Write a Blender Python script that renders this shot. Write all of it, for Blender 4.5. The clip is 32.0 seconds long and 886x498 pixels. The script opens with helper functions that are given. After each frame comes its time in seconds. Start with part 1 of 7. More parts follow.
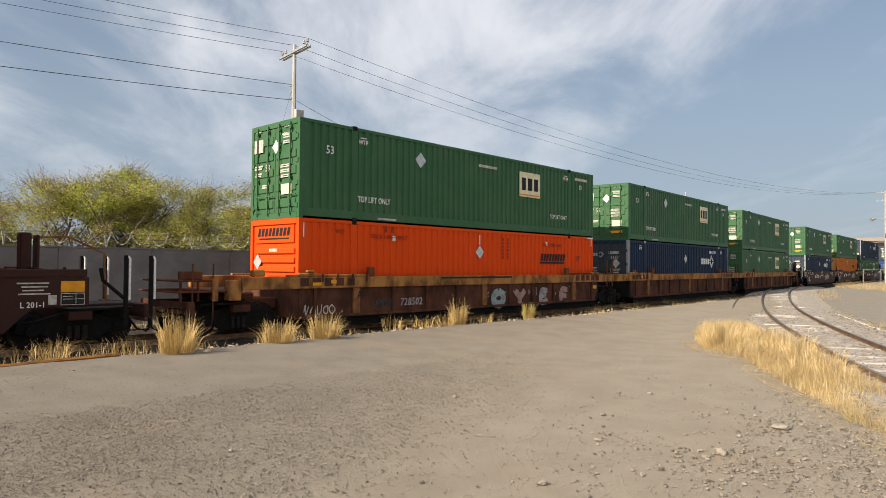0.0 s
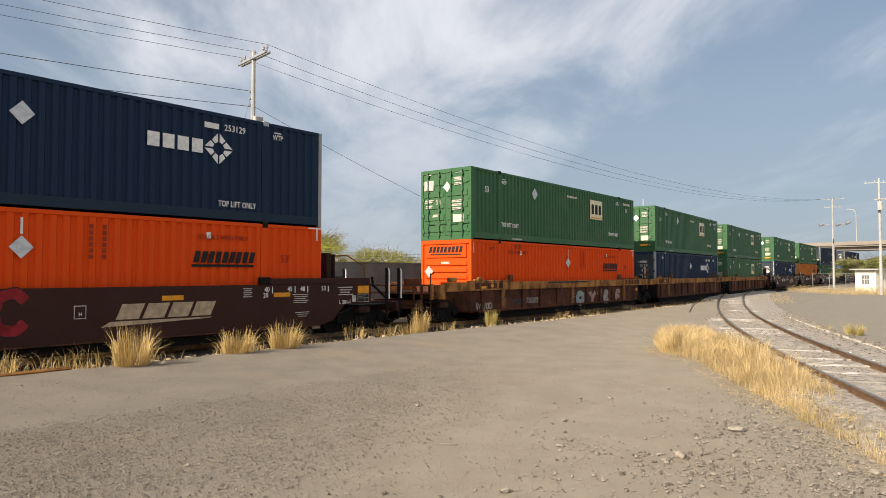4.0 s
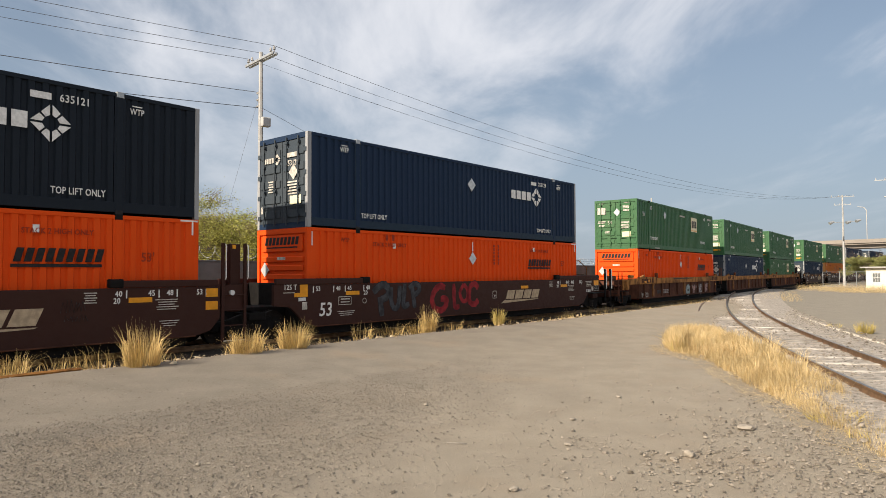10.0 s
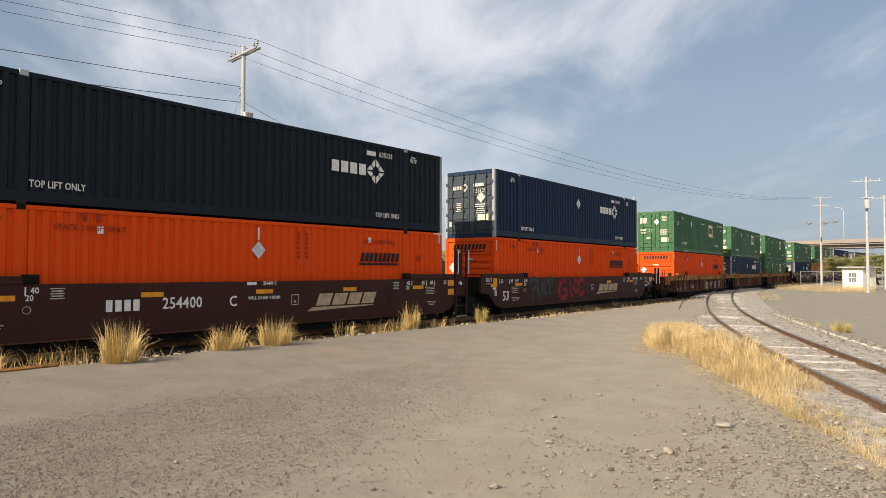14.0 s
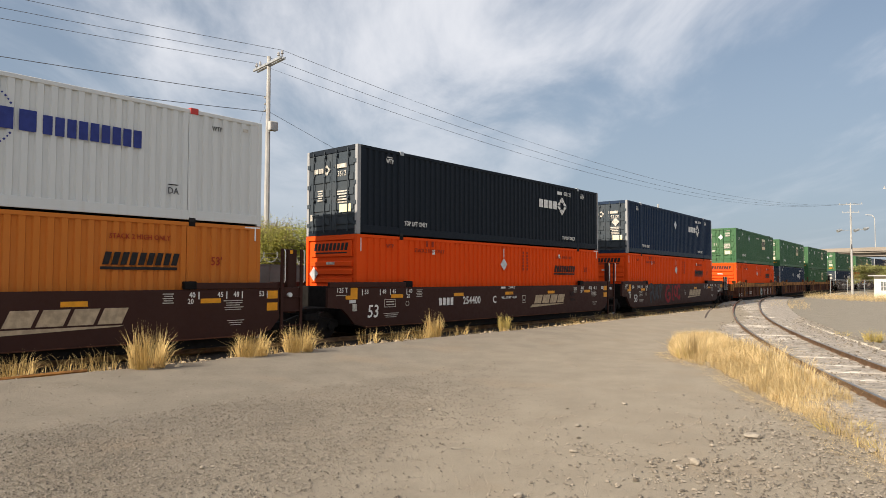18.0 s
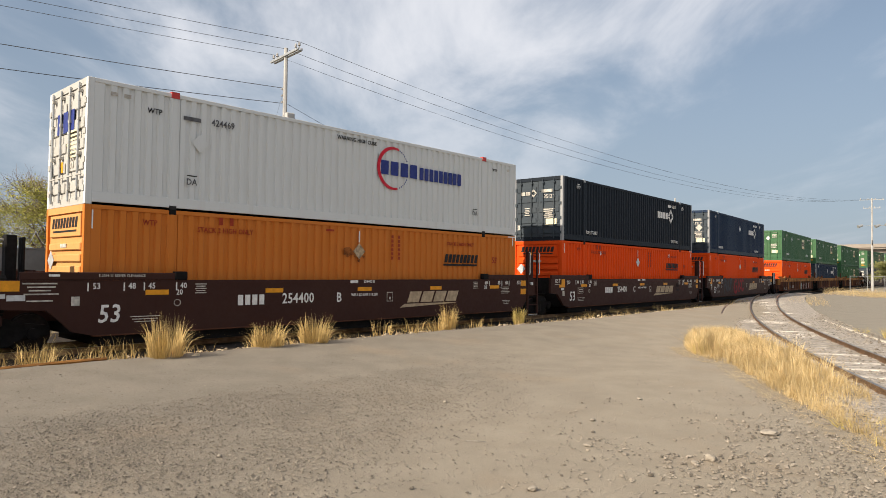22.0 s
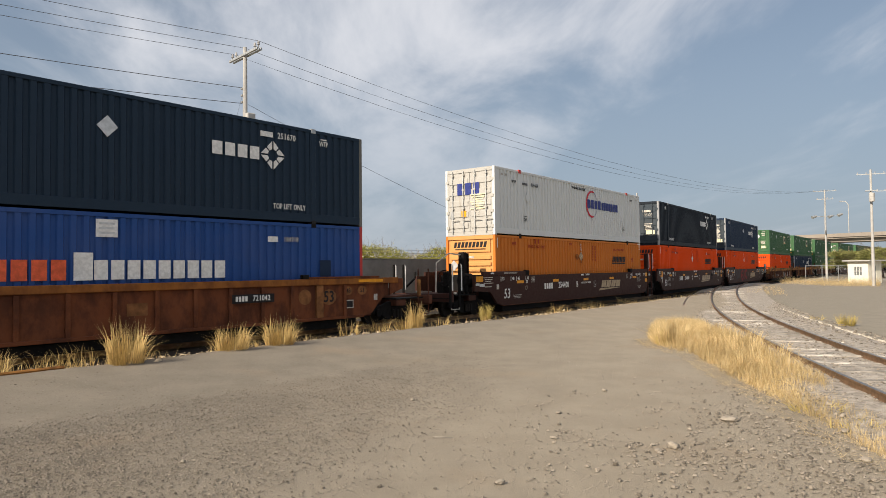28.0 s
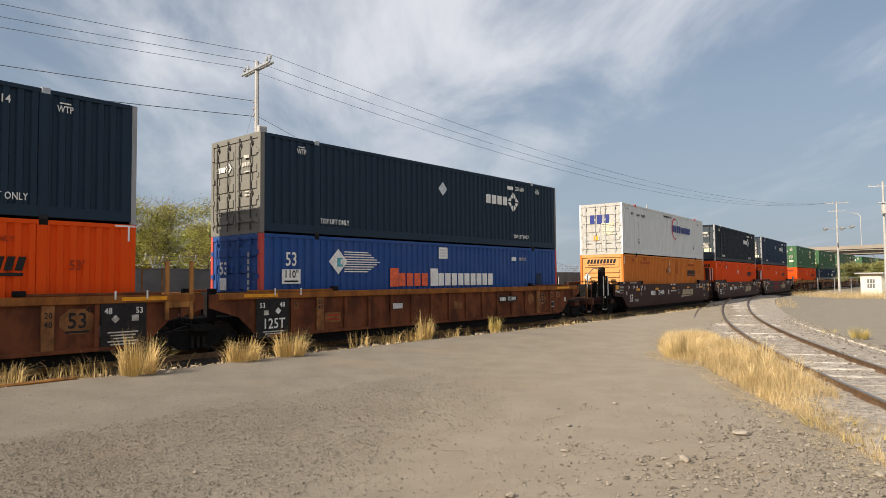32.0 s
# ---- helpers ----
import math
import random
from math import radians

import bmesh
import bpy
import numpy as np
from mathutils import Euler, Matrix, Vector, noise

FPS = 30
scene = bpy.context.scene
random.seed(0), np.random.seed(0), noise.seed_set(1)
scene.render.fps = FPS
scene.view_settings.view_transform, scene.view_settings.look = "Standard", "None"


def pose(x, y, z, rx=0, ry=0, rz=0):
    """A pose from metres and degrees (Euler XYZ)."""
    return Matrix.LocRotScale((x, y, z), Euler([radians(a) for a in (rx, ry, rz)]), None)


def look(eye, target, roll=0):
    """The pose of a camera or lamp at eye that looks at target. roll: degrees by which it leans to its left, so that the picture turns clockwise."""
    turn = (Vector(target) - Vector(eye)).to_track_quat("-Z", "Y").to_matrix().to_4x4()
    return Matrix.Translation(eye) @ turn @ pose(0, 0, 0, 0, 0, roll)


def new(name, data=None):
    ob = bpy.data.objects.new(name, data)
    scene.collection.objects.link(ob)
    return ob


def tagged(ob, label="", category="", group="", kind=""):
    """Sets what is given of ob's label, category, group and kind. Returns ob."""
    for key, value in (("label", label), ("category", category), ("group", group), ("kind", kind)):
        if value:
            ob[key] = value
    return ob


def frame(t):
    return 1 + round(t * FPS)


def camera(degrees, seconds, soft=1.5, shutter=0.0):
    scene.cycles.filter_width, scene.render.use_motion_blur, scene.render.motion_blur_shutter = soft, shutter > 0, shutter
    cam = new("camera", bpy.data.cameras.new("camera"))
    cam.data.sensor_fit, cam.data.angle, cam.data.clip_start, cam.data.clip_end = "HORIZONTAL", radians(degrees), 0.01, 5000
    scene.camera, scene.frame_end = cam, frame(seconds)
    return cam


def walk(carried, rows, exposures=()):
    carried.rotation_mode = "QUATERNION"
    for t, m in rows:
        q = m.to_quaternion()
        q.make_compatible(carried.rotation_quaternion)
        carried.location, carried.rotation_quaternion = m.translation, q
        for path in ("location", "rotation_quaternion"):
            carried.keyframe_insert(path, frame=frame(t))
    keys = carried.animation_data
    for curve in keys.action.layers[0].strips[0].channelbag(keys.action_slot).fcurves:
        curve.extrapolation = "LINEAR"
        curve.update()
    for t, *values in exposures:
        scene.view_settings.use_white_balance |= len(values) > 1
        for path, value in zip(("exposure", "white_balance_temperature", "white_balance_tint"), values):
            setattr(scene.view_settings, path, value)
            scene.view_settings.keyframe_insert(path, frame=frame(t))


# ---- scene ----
cam = camera(67.4, 32.0, soft=0.55)
PATH = [
    (0, -0.012, 0.001, 2.120, -0.000, 1.456, -0.434),
    (0.5, -0.011, -0.008, 2.127, -0.451, 1.563, -0.262),
    (1, -0.014, 0.001, 2.133, -1.481, 1.851, -0.958),
    (1.5, -0.021, -0.003, 2.130, -1.547, 2.062, -1.197),
    (2, -0.017, 0.014, 2.123, -1.667, 1.464, -0.893),
    (2.5, -0.006, 0.009, 2.130, -2.313, 1.837, -0.934),
    (3, -0.004, -0.009, 2.125, -2.927, 2.100, -0.933),
    (3.5, -0.004, 0.003, 2.130, -3.238, 2.049, -0.407),
    (5.5, 0.012, 0.028, 2.121, -2.875, 2.390, 0.692),
    (6, 0.013, 0.021, 2.126, -2.973, 2.334, 0.689),
    (6.5, 0.004, 0.018, 2.120, -2.549, 2.252, 0.594),
    (7, 0.007, 0.022, 2.115, -2.343, 1.987, 0.396),
    (7.5, -0.003, 0.019, 2.121, -1.867, 1.863, -0.073),
    (8, -0.006, 0.016, 2.128, -2.053, 1.894, 0.219),
    (8.5, 0.003, 0.021, 2.128, -2.487, 1.893, 0.418),
    (9, 0.003, 0.008, 2.128, -2.492, 2.348, 0.646),
    (9.5, 0.011, 0.003, 2.120, -2.305, 2.292, 0.324),
    (10, 0.001, -0.002, 2.124, -2.558, 2.083, 0.265),
    (10.5, 0.001, -0.010, 2.126, -1.845, 2.103, 0.393),
    (11, 0.001, 0.017, 2.120, -1.583, 1.960, -0.188),
    (11.5, 0.001, -0.005, 2.122, -2.236, 1.804, -0.055),
    (12, 0.009, -0.001, 2.117, -2.664, 2.063, 0.099),
    (12.5, 0.014, 0.030, 2.120, -3.858, 1.807, 0.050),
    (13, 0.009, 0.030, 2.120, -4.131, 1.802, -0.199),
    (13.5, 0.007, 0.025, 2.123, -3.961, 2.029, -0.262),
    (14, 0.010, 0.020, 2.121, -4.018, 1.849, -0.092),
    (14.5, 0.007, 0.023, 2.121, -3.730, 2.029, 0.120),
    (16.5, 0.018, 0.002, 2.124, -3.596, 2.683, 0.254),
    (17, -0.001, -0.000, 2.125, -3.398, 2.656, 0.196),
    (17.5, 0.000, -0.003, 2.123, -2.533, 2.532, -0.118),
    (18, -0.000, 0.011, 2.119, -2.078, 2.515, -0.181),
    (18.5, -0.002, 0.009, 2.127, -2.168, 1.931, -0.072),
    (19, -0.011, 0.011, 2.113, -1.648, 1.862, -0.150),
    (19.5, -0.014, 0.001, 2.127, -1.470, 1.979, -0.379),
    (20, -0.010, 0.005, 2.118, -1.191, 2.187, -0.352),
    (20.5, -0.016, 0.010, 2.121, -1.217, 1.997, -0.287),
    (21, -0.015, 0.015, 2.121, -1.134, 1.759, -0.305),
    (21.5, -0.023, 0.010, 2.123, -1.172, 1.777, -0.625),
    (22, -0.018, 0.003, 2.128, -0.829, 1.843, -0.724),
    (22.5, -0.015, 0.005, 2.122, -0.941, 1.856, -0.772),
    (23, -0.003, 0.017, 2.121, -1.659, 1.877, -0.492),
    (23.5, -0.008, 0.016, 2.117, -1.619, 2.035, -0.197),
    (24, 0.001, 0.007, 2.119, -1.275, 2.131, 0.426),
    (24.5, -0.007, -0.069, 2.115, -2.248, 2.150, 0.036),
    (25, -0.011, -0.052, 2.118, -2.503, 1.656, 0.180),
    (25.5, -0.002, -0.035, 2.111, -2.556, 1.632, 0.447),
    (27.5, 0.017, -0.017, 2.102, -3.613, 1.928, 0.335),
    (28, 0.020, -0.001, 2.107, -3.670, 1.731, 0.606),
    (28.5, 0.013, -0.005, 2.104, -3.340, 1.687, 0.676),
    (29, 0.005, -0.015, 2.112, -3.141, 1.671, 0.554),
    (29.5, 0.013, -0.032, 2.102, -2.721, 1.862, 0.513),
    (30, 0.008, -0.029, 2.104, -2.830, 1.361, 0.453),
    (30.5, 0.011, -0.031, 2.112, -2.978, 1.737, 0.615),
    (31, 0.022, -0.037, 2.110, -2.908, 2.168, 0.894),
    (31.5, 0.017, -0.037, 2.118, -3.167, 2.440, 0.811),
    (32, -0.001, -0.053, 2.117, -2.882, 2.744, 0.499),
]
ROLLED = [
    (0, 0.000),
    (0.5, 1.201),
    (1, 2.398),
    (1.5, 3.595),
    (2, 4.804),
    (2.5, 6.024),
    (3, 7.249),
    (3.5, 8.485),
    (5.5, 13.486),
    (6, 14.753),
    (6.5, 16.023),
    (7, 17.293),
    (7.5, 18.573),
    (8, 19.868),
    (8.5, 21.170),
    (9, 22.477),
    (9.5, 23.779),
    (10, 25.079),
    (10.5, 26.359),
    (11, 27.628),
    (11.5, 28.940),
    (12, 30.256),
    (12.5, 31.582),
    (13, 32.915),
    (13.5, 34.268),
    (14, 35.628),
    (14.5, 36.978),
    (16.5, 42.364),
    (17, 43.714),
    (17.5, 45.070),
    (18, 46.434),
    (18.5, 47.816),
    (19, 49.206),
    (19.5, 50.589),
    (20, 51.981),
    (20.5, 53.377),
    (21, 54.779),
    (21.5, 56.178),
    (22, 57.578),
    (22.5, 58.987),
    (23, 60.406),
    (23.5, 61.839),
    (24, 63.260),
    (24.5, 64.667),
    (25, 66.082),
    (25.5, 67.516),
    (27.5, 73.322),
    (28, 74.779),
    (28.5, 76.252),
    (29, 77.725),
    (29.5, 79.198),
    (30, 80.670),
    (30.5, 82.149),
    (31, 83.634),
    (31.5, 85.121),
    (32, 86.625),
]
walk(cam, [(t, pose(x, y, z, 90 + p, r, a)) for t, x, y, z, a, p, r in PATH], [(0.0, 0.48, 6850, 10), (22.0, 0.48, 6850, 10), (25.0, 0.40, 6850, 10), (28.0, 0.33, 6850, 10), (30.0, 0.33, 6850, 10), (31.0, 0.39, 6850, 10), (32.0, 0.38, 6850, 10)])

# ---- world and sun ----
SUN_AZ, SUN_EL = 231.0, 31.5
world = bpy.data.worlds.new("world")
scene.world = world
world.use_nodes = True


def wn(kind, **kw):
    n = world.node_tree.nodes.new(kind)
    for k, val in kw.items():
        n.inputs[k].default_value = val
    return n


WL = world.node_tree.links
world.node_tree.nodes.clear()
sky = wn("ShaderNodeTexSky")
sky.sky_type = "NISHITA"
sky.sun_disc = False
sky.sun_elevation, sky.sun_rotation = radians(SUN_EL), radians(SUN_AZ)
sky.air_density, sky.dust_density, sky.ozone_density = 1.0, 0.9, 1.6
coord = wn("ShaderNodeTexCoord")
sep = wn("ShaderNodeSeparateXYZ")
WL.new(coord.outputs["Generated"], sep.inputs[0])
# clouds: a high thin layer seen on a plane overhead
lift = wn("ShaderNodeMath"); lift.operation = "ADD"; lift.inputs[1].default_value = 0.16
WL.new(sep.outputs["Z"], lift.inputs[0])
lift2 = wn("ShaderNodeMath"); lift2.operation = "MAXIMUM"; lift2.inputs[1].default_value = 0.05
WL.new(lift.outputs[0], lift2.inputs[0])
dx = wn("ShaderNodeMath"); dx.operation = "DIVIDE"
dy = wn("ShaderNodeMath"); dy.operation = "DIVIDE"
WL.new(sep.outputs["X"], dx.inputs[0]); WL.new(lift2.outputs[0], dx.inputs[1])
WL.new(sep.outputs["Y"], dy.inputs[0]); WL.new(lift2.outputs[0], dy.inputs[1])
comb = wn("ShaderNodeCombineXYZ")
WL.new(dx.outputs[0], comb.inputs[0]); WL.new(dy.outputs[0], comb.inputs[1])
cmap = wn("ShaderNodeMapping")
cmap.inputs["Rotation"].default_value = (0, 0, radians(48))
cmap.inputs["Location"].default_value = (2.1, 0.4, 0)
cmap.inputs["Scale"].default_value = (1.15, 0.55, 1)
WL.new(comb.outputs[0], cmap.inputs[0])
cn = wn("ShaderNodeTexNoise", Scale=1.5, Detail=8.0, Roughness=0.58, Distortion=0.35)
WL.new(cmap.outputs[0], cn.inputs["Vector"])
cbig = wn("ShaderNodeTexNoise", Scale=0.55, Detail=2.0)
WL.new(cmap.outputs[0], cbig.inputs["Vector"])
# the layer thins out towards the east-north-east; unseen cloud southward is added to brighten the train's sides
ene = wn("ShaderNodeVectorMath"); ene.operation = "DOT_PRODUCT"
ene.inputs[1].default_value = (0.86, 0.5, 0)
WL.new(coord.outputs["Generated"], ene.inputs[0])
east = wn("ShaderNodeMapRange")
east.inputs["From Min"].default_value, east.inputs["From Max"].default_value = 0.36, 0.87
east.inputs["To Min"].default_value, east.inputs["To Max"].default_value = 0.11, -0.145
WL.new(ene.outputs["Value"], east.inputs["Value"])
csum = wn("ShaderNodeMath"); csum.operation = "MULTIPLY_ADD"; csum.inputs[1].default_value = 0.45
WL.new(cbig.outputs["Fac"], csum.inputs[0]); WL.new(cn.outputs["Fac"], csum.inputs[2])
wnw = wn("ShaderNodeVectorMath"); wnw.operation = "DOT_PRODUCT"
wnw.inputs[1].default_value = (-0.62, 0.77, 0.15)
WL.new(coord.outputs["Generated"], wnw.inputs[0])
clear = wn("ShaderNodeMapRange"); clear.interpolation_type = "SMOOTHSTEP"
clear.inputs["From Min"].default_value, clear.inputs["From Max"].default_value = 0.88, 1.0
clear.inputs["To Min"].default_value, clear.inputs["To Max"].default_value = 0.0, -0.13
WL.new(wnw.outputs["Value"], clear.inputs["Value"])
thin = wn("ShaderNodeMath"); thin.operation = "ADD"
WL.new(east.outputs[0], thin.inputs[0]); WL.new(clear.outputs[0], thin.inputs[1])
csum2 = wn("ShaderNodeMath"); csum2.operation = "ADD"
WL.new(csum.outputs[0], csum2.inputs[0]); WL.new(thin.outputs[0], csum2.inputs[1])
cr = wn("ShaderNodeMapRange"); cr.interpolation_type = "SMOOTHSTEP"
cr.inputs["From Min"].default_value, cr.inputs["From Max"].default_value = 0.55, 0.93
cr.inputs["To Min"].default_value, cr.inputs["To Max"].default_value = 0.0, 0.82
WL.new(csum2.outputs[0], cr.inputs["Value"])
# and stays faint near the horizon
low = wn("ShaderNodeMapRange"); low.interpolation_type = "SMOOTHSTEP"
low.inputs["From Min"].default_value, low.inputs["From Max"].default_value = 0.04, 0.34
low.inputs["To Min"].default_value, low.inputs["To Max"].default_value = 0.30, 1.0
WL.new(sep.outputs["Z"], low.inputs["Value"])
cfac = wn("ShaderNodeMath"); cfac.operation = "MULTIPLY"
WL.new(cr.outputs[0], cfac.inputs[0]); WL.new(low.outputs[0], cfac.inputs[1])
cmix = wn("ShaderNodeMix"); cmix.data_type = "RGBA"
cmix.inputs["B"].default_value = (8.2, 8.5, 9.3, 1)
WL.new(cfac.outputs[0], cmix.inputs["Factor"])
# thin haze that whitens the blue low down
hz = wn("ShaderNodeMapRange"); hz.interpolation_type = "SMOOTHSTEP"
hz.inputs["From Min"].default_value, hz.inputs["From Max"].default_value = 0.0, 0.55
hz.inputs["To Min"].default_value, hz.inputs["To Max"].default_value = 0.85, 0.25
WL.new(sep.outputs["Z"], hz.inputs["Value"])
hmix = wn("ShaderNodeMix"); hmix.data_type = "RGBA"
hmix.inputs["B"].default_value = (3.15, 3.95, 5.10, 1)
WL.new(hz.outputs[0], hmix.inputs["Factor"])
WL.new(sky.outputs[0], hmix.inputs["A"])
WL.new(hmix.outputs["Result"], cmix.inputs["A"])
bg = wn("ShaderNodeBackground", Strength=0.078)
WL.new(cmix.outputs["Result"], bg.inputs[0])
wo = wn("ShaderNodeOutputWorld")
WL.new(bg.outputs[0], wo.inputs[0])

sun = new("sun", bpy.data.lights.new("sun", "SUN"))
sun.data.energy, sun.data.angle, sun.data.color = 5.3, radians(0.8), (1.0, 0.90, 0.77)
sa, se = radians(SUN_AZ), radians(SUN_EL)
sun.matrix_world = look((0, 0, 60), (-60 * math.sin(sa) * math.cos(se), -60 * math.cos(sa) * math.cos(se), 60 - 60 * math.sin(se)))


# ---- materials ----
def mat_base(name):
    m = bpy.data.materials.new(name)
    m.use_nodes = True
    nt = m.node_tree
    return m, nt, nt.nodes["Principled BSDF"]


def nd(nt, kind, **kw):
    n = nt.nodes.new(kind)
    for k, val in kw.items():
        n.inputs[k].default_value = val
    return n


def mixc(nt, fac, a, b, mode="MIX"):
    n = nt.nodes.new("ShaderNodeMix")
    n.data_type, n.blend_type = "RGBA", mode
    for sock, val in (("Factor", fac), ("A", a), ("B", b)):
        if hasattr(val, "links") or hasattr(val, "is_linked"):
            nt.links.new(val, n.inputs[sock])
        elif sock == "Factor":
            n.inputs[sock].default_value = val
        else:
            n.inputs[sock].default_value = (*val[:3], 1)
    return n.outputs["Result"]


def ramp(nt, src, lo, hi, a=0.0, b=1.0):
    n = nt.nodes.new("ShaderNodeMapRange")
    n.interpolation_type = "SMOOTHSTEP"
    n.inputs["From Min"].default_value, n.inputs["From Max"].default_value = lo, hi
    n.inputs["To Min"].default_value, n.inputs["To Max"].default_value = a, b
    nt.links.new(src, n.inputs["Value"])
    return n.outputs[0]


def noise_of(nt, scale, detail=4.0, stretch=(1, 1, 1), rough=0.55, space="Object"):
    tc = nt.nodes.new("ShaderNodeTexCoord")
    mp = nt.nodes.new("ShaderNodeMapping")
    mp.inputs["Scale"].default_value = stretch
    nt.links.new(tc.outputs[space], mp.inputs[0])
    n = nd(nt, "ShaderNodeTexNoise", Scale=scale, Detail=detail, Roughness=rough)
    nt.links.new(mp.outputs[0], n.inputs["Vector"])
    return n.outputs["Fac"]


def bump(nt, bsdf, src, strength, dist):
    b = nd(nt, "ShaderNodeBump", Strength=strength, Distance=dist)
    nt.links.new(src, b.inputs["Height"])
    nt.links.new(b.outputs[0], bsdf.inputs["Normal"])


def paint(name, col, rough=0.5, dirt=0.35, dirt_col=(0.10, 0.075, 0.055), fade=0.15, metal=0.0, streak=True, spec=0.2):
    """Weathered paint on steel: faded patches, dirt runs and a fine orange peel."""
    m, nt, p = mat_base(name)
    big = noise_of(nt, 0.9, 5)
    c = mixc(nt, ramp(nt, big, 0.35, 0.75, 0, 1), col, tuple(min(1, x * (1 - fade) + fade * k) for x, k in zip(col, (0.42, 0.34, 0.22))))
    if streak:
        run = noise_of(nt, 2.6, 6, (2.2, 2.2, 0.16) if dirt < 0.7 else (0.75, 0.75, 0.42), 0.62)
        c = mixc(nt, ramp(nt, run, 0.52 if dirt < 0.7 else 0.39, 0.82 if dirt < 0.7 else 0.64, 0, dirt), c, dirt_col)
    spot = noise_of(nt, 9.0, 8, (1, 1, 1), 0.7)
    c = mixc(nt, ramp(nt, spot, 0.60, 0.80, 0, dirt * 0.9), c, dirt_col)
    nt.links.new(c, p.inputs["Base Color"])
    nt.links.new(ramp(nt, spot, 0.3, 0.75, rough - 0.06, rough + 0.16), p.inputs["Roughness"])
    p.inputs["Metallic"].default_value = metal
    p.inputs["Specular IOR Level"].default_value = spec
    bump(nt, p, noise_of(nt, 34, 3), 0.12, 0.004)
    return m


def plain(name, col, rough=0.6, metal=0.0, var=0.25, scale=6.0, bumpy=0.0, random_tint=0.0):
    m, nt, p = mat_base(name)
    n1 = noise_of(nt, scale, 5)
    n2 = noise_of(nt, scale * 7, 4)
    c = mixc(nt, ramp(nt, n1, 0.3, 0.7), tuple(x * (1 - var) for x in col), tuple(min(1, x * (1 + var)) for x in col))
    c = mixc(nt, ramp(nt, n2, 0.5, 0.8, 0, 0.35), c, tuple(x * 0.6 for x in col))
    if random_tint:
        oi = nt.nodes.new("ShaderNodeObjectInfo")
        hs = nd(nt, "ShaderNodeHueSaturation")
        nt.links.new(ramp(nt, oi.outputs["Random"], 0, 1, 1 - random_tint, 1 + random_tint), hs.inputs["Value"])
        nt.links.new(c, hs.inputs["Color"])
        c = hs.outputs["Color"]
    nt.links.new(c, p.inputs["Base Color"])
    p.inputs["Roughness"].default_value, p.inputs["Metallic"].default_value = rough, metal
    p.inputs["Specular IOR Level"].default_value = 0.2
    if bumpy:
        bump(nt, p, n2, 0.5, bumpy)
    return m


def foliage(name, dark, light, trans=0.25):
    """Leaves that differ clump by clump."""
    m, nt, p = mat_base(name)
    geo = nt.nodes.new("ShaderNodeNewGeometry")
    c = mixc(nt, geo.outputs["Random Per Island"], dark, light)
    big = noise_of(nt, 0.5, 3)
    c = mixc(nt, ramp(nt, big, 0.35, 0.65, 0, 0.5), c, tuple(x * 0.65 for x in dark))
    nt.links.new(c, p.inputs["Base Color"])
    p.inputs["Roughness"].default_value = 0.6
    p.inputs["Subsurface Weight"].default_value = 0.0
    if trans:
        tr = nt.nodes.new("ShaderNodeBsdfTranslucent")
        nt.links.new(c, tr.inputs[0])
        mx = nt.nodes.new("ShaderNodeMixShader")
        mx.inputs[0].default_value = trans
        nt.links.new(p.outputs[0], mx.inputs[1]); nt.links.new(tr.outputs[0], mx.inputs[2])
        nt.links.new(mx.outputs[0], nt.nodes["Material Output"].inputs[0])
    return m


M = {}
M["orange"] = paint("orange_paint", (0.71, 0.074, 0.009), 0.62, 0.22, (0.34, 0.042, 0.005), 0.01, spec=0.08)
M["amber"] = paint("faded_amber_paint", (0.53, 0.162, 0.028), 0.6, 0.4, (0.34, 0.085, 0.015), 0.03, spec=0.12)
M["amber_end"] = paint("paler_amber_end_paint", (0.58, 0.285, 0.100), 0.65, 0.55, (0.34, 0.130, 0.040), 0.03, spec=0.12)
M["green"] = paint("green_paint", (0.032, 0.112, 0.044), 0.50, 0.3, (0.024, 0.05, 0.022), 0.05, spec=0.28)
M["navy"] = paint("navy_paint", (0.0125, 0.027, 0.058), 0.52, 0.2, (0.008, 0.014, 0.026), 0.0, spec=0.14)
M["slate"] = paint("dark_slate_paint", (0.0115, 0.026, 0.046), 0.50, 0.2, (0.010, 0.013, 0.018), 0.004, spec=0.2)
M["charcoal"] = paint("charcoal_blue_paint", (0.0108, 0.0155, 0.0225), 0.52, 0.2, (0.010, 0.012, 0.015), 0.0, spec=0.14)
M["blue"] = paint("faded_blue_paint", (0.017, 0.064, 0.225), 0.5, 0.35, (0.02, 0.035, 0.085), 0.04)
M["white"] = paint("white_paint", (0.60, 0.615, 0.605), 0.5, 0.25, (0.40, 0.33, 0.26), 0.02)
M["door_grey"] = paint("weathered_grey_beige_paint", (0.17, 0.165, 0.148), 0.65, 0.6, (0.08, 0.072, 0.060), 0.03, spec=0.12)
M["door_white"] = paint("chalky_white_door_paint", (0.42, 0.41, 0.385), 0.65, 0.65, (0.20, 0.155, 0.11), 0.03, spec=0.1)
M["grey_post"] = paint("grey_post_paint", (0.30, 0.305, 0.31), 0.5, 0.6, (0.11, 0.10, 0.085), 0.02)
M["door_slate"] = paint("faded_slate_door_paint", (0.042, 0.055, 0.068), 0.6, 0.5, (0.022, 0.028, 0.034), 0.03, spec=0.14)
M["red"] = paint("red_post_paint", (0.48, 0.05, 0.045), 0.5, 0.25)
M["brown"] = paint("mineral_brown_paint", (0.041, 0.0150, 0.0108), 0.60, 0.4, (0.032, 0.0145, 0.010), 0.01, spec=0.17)
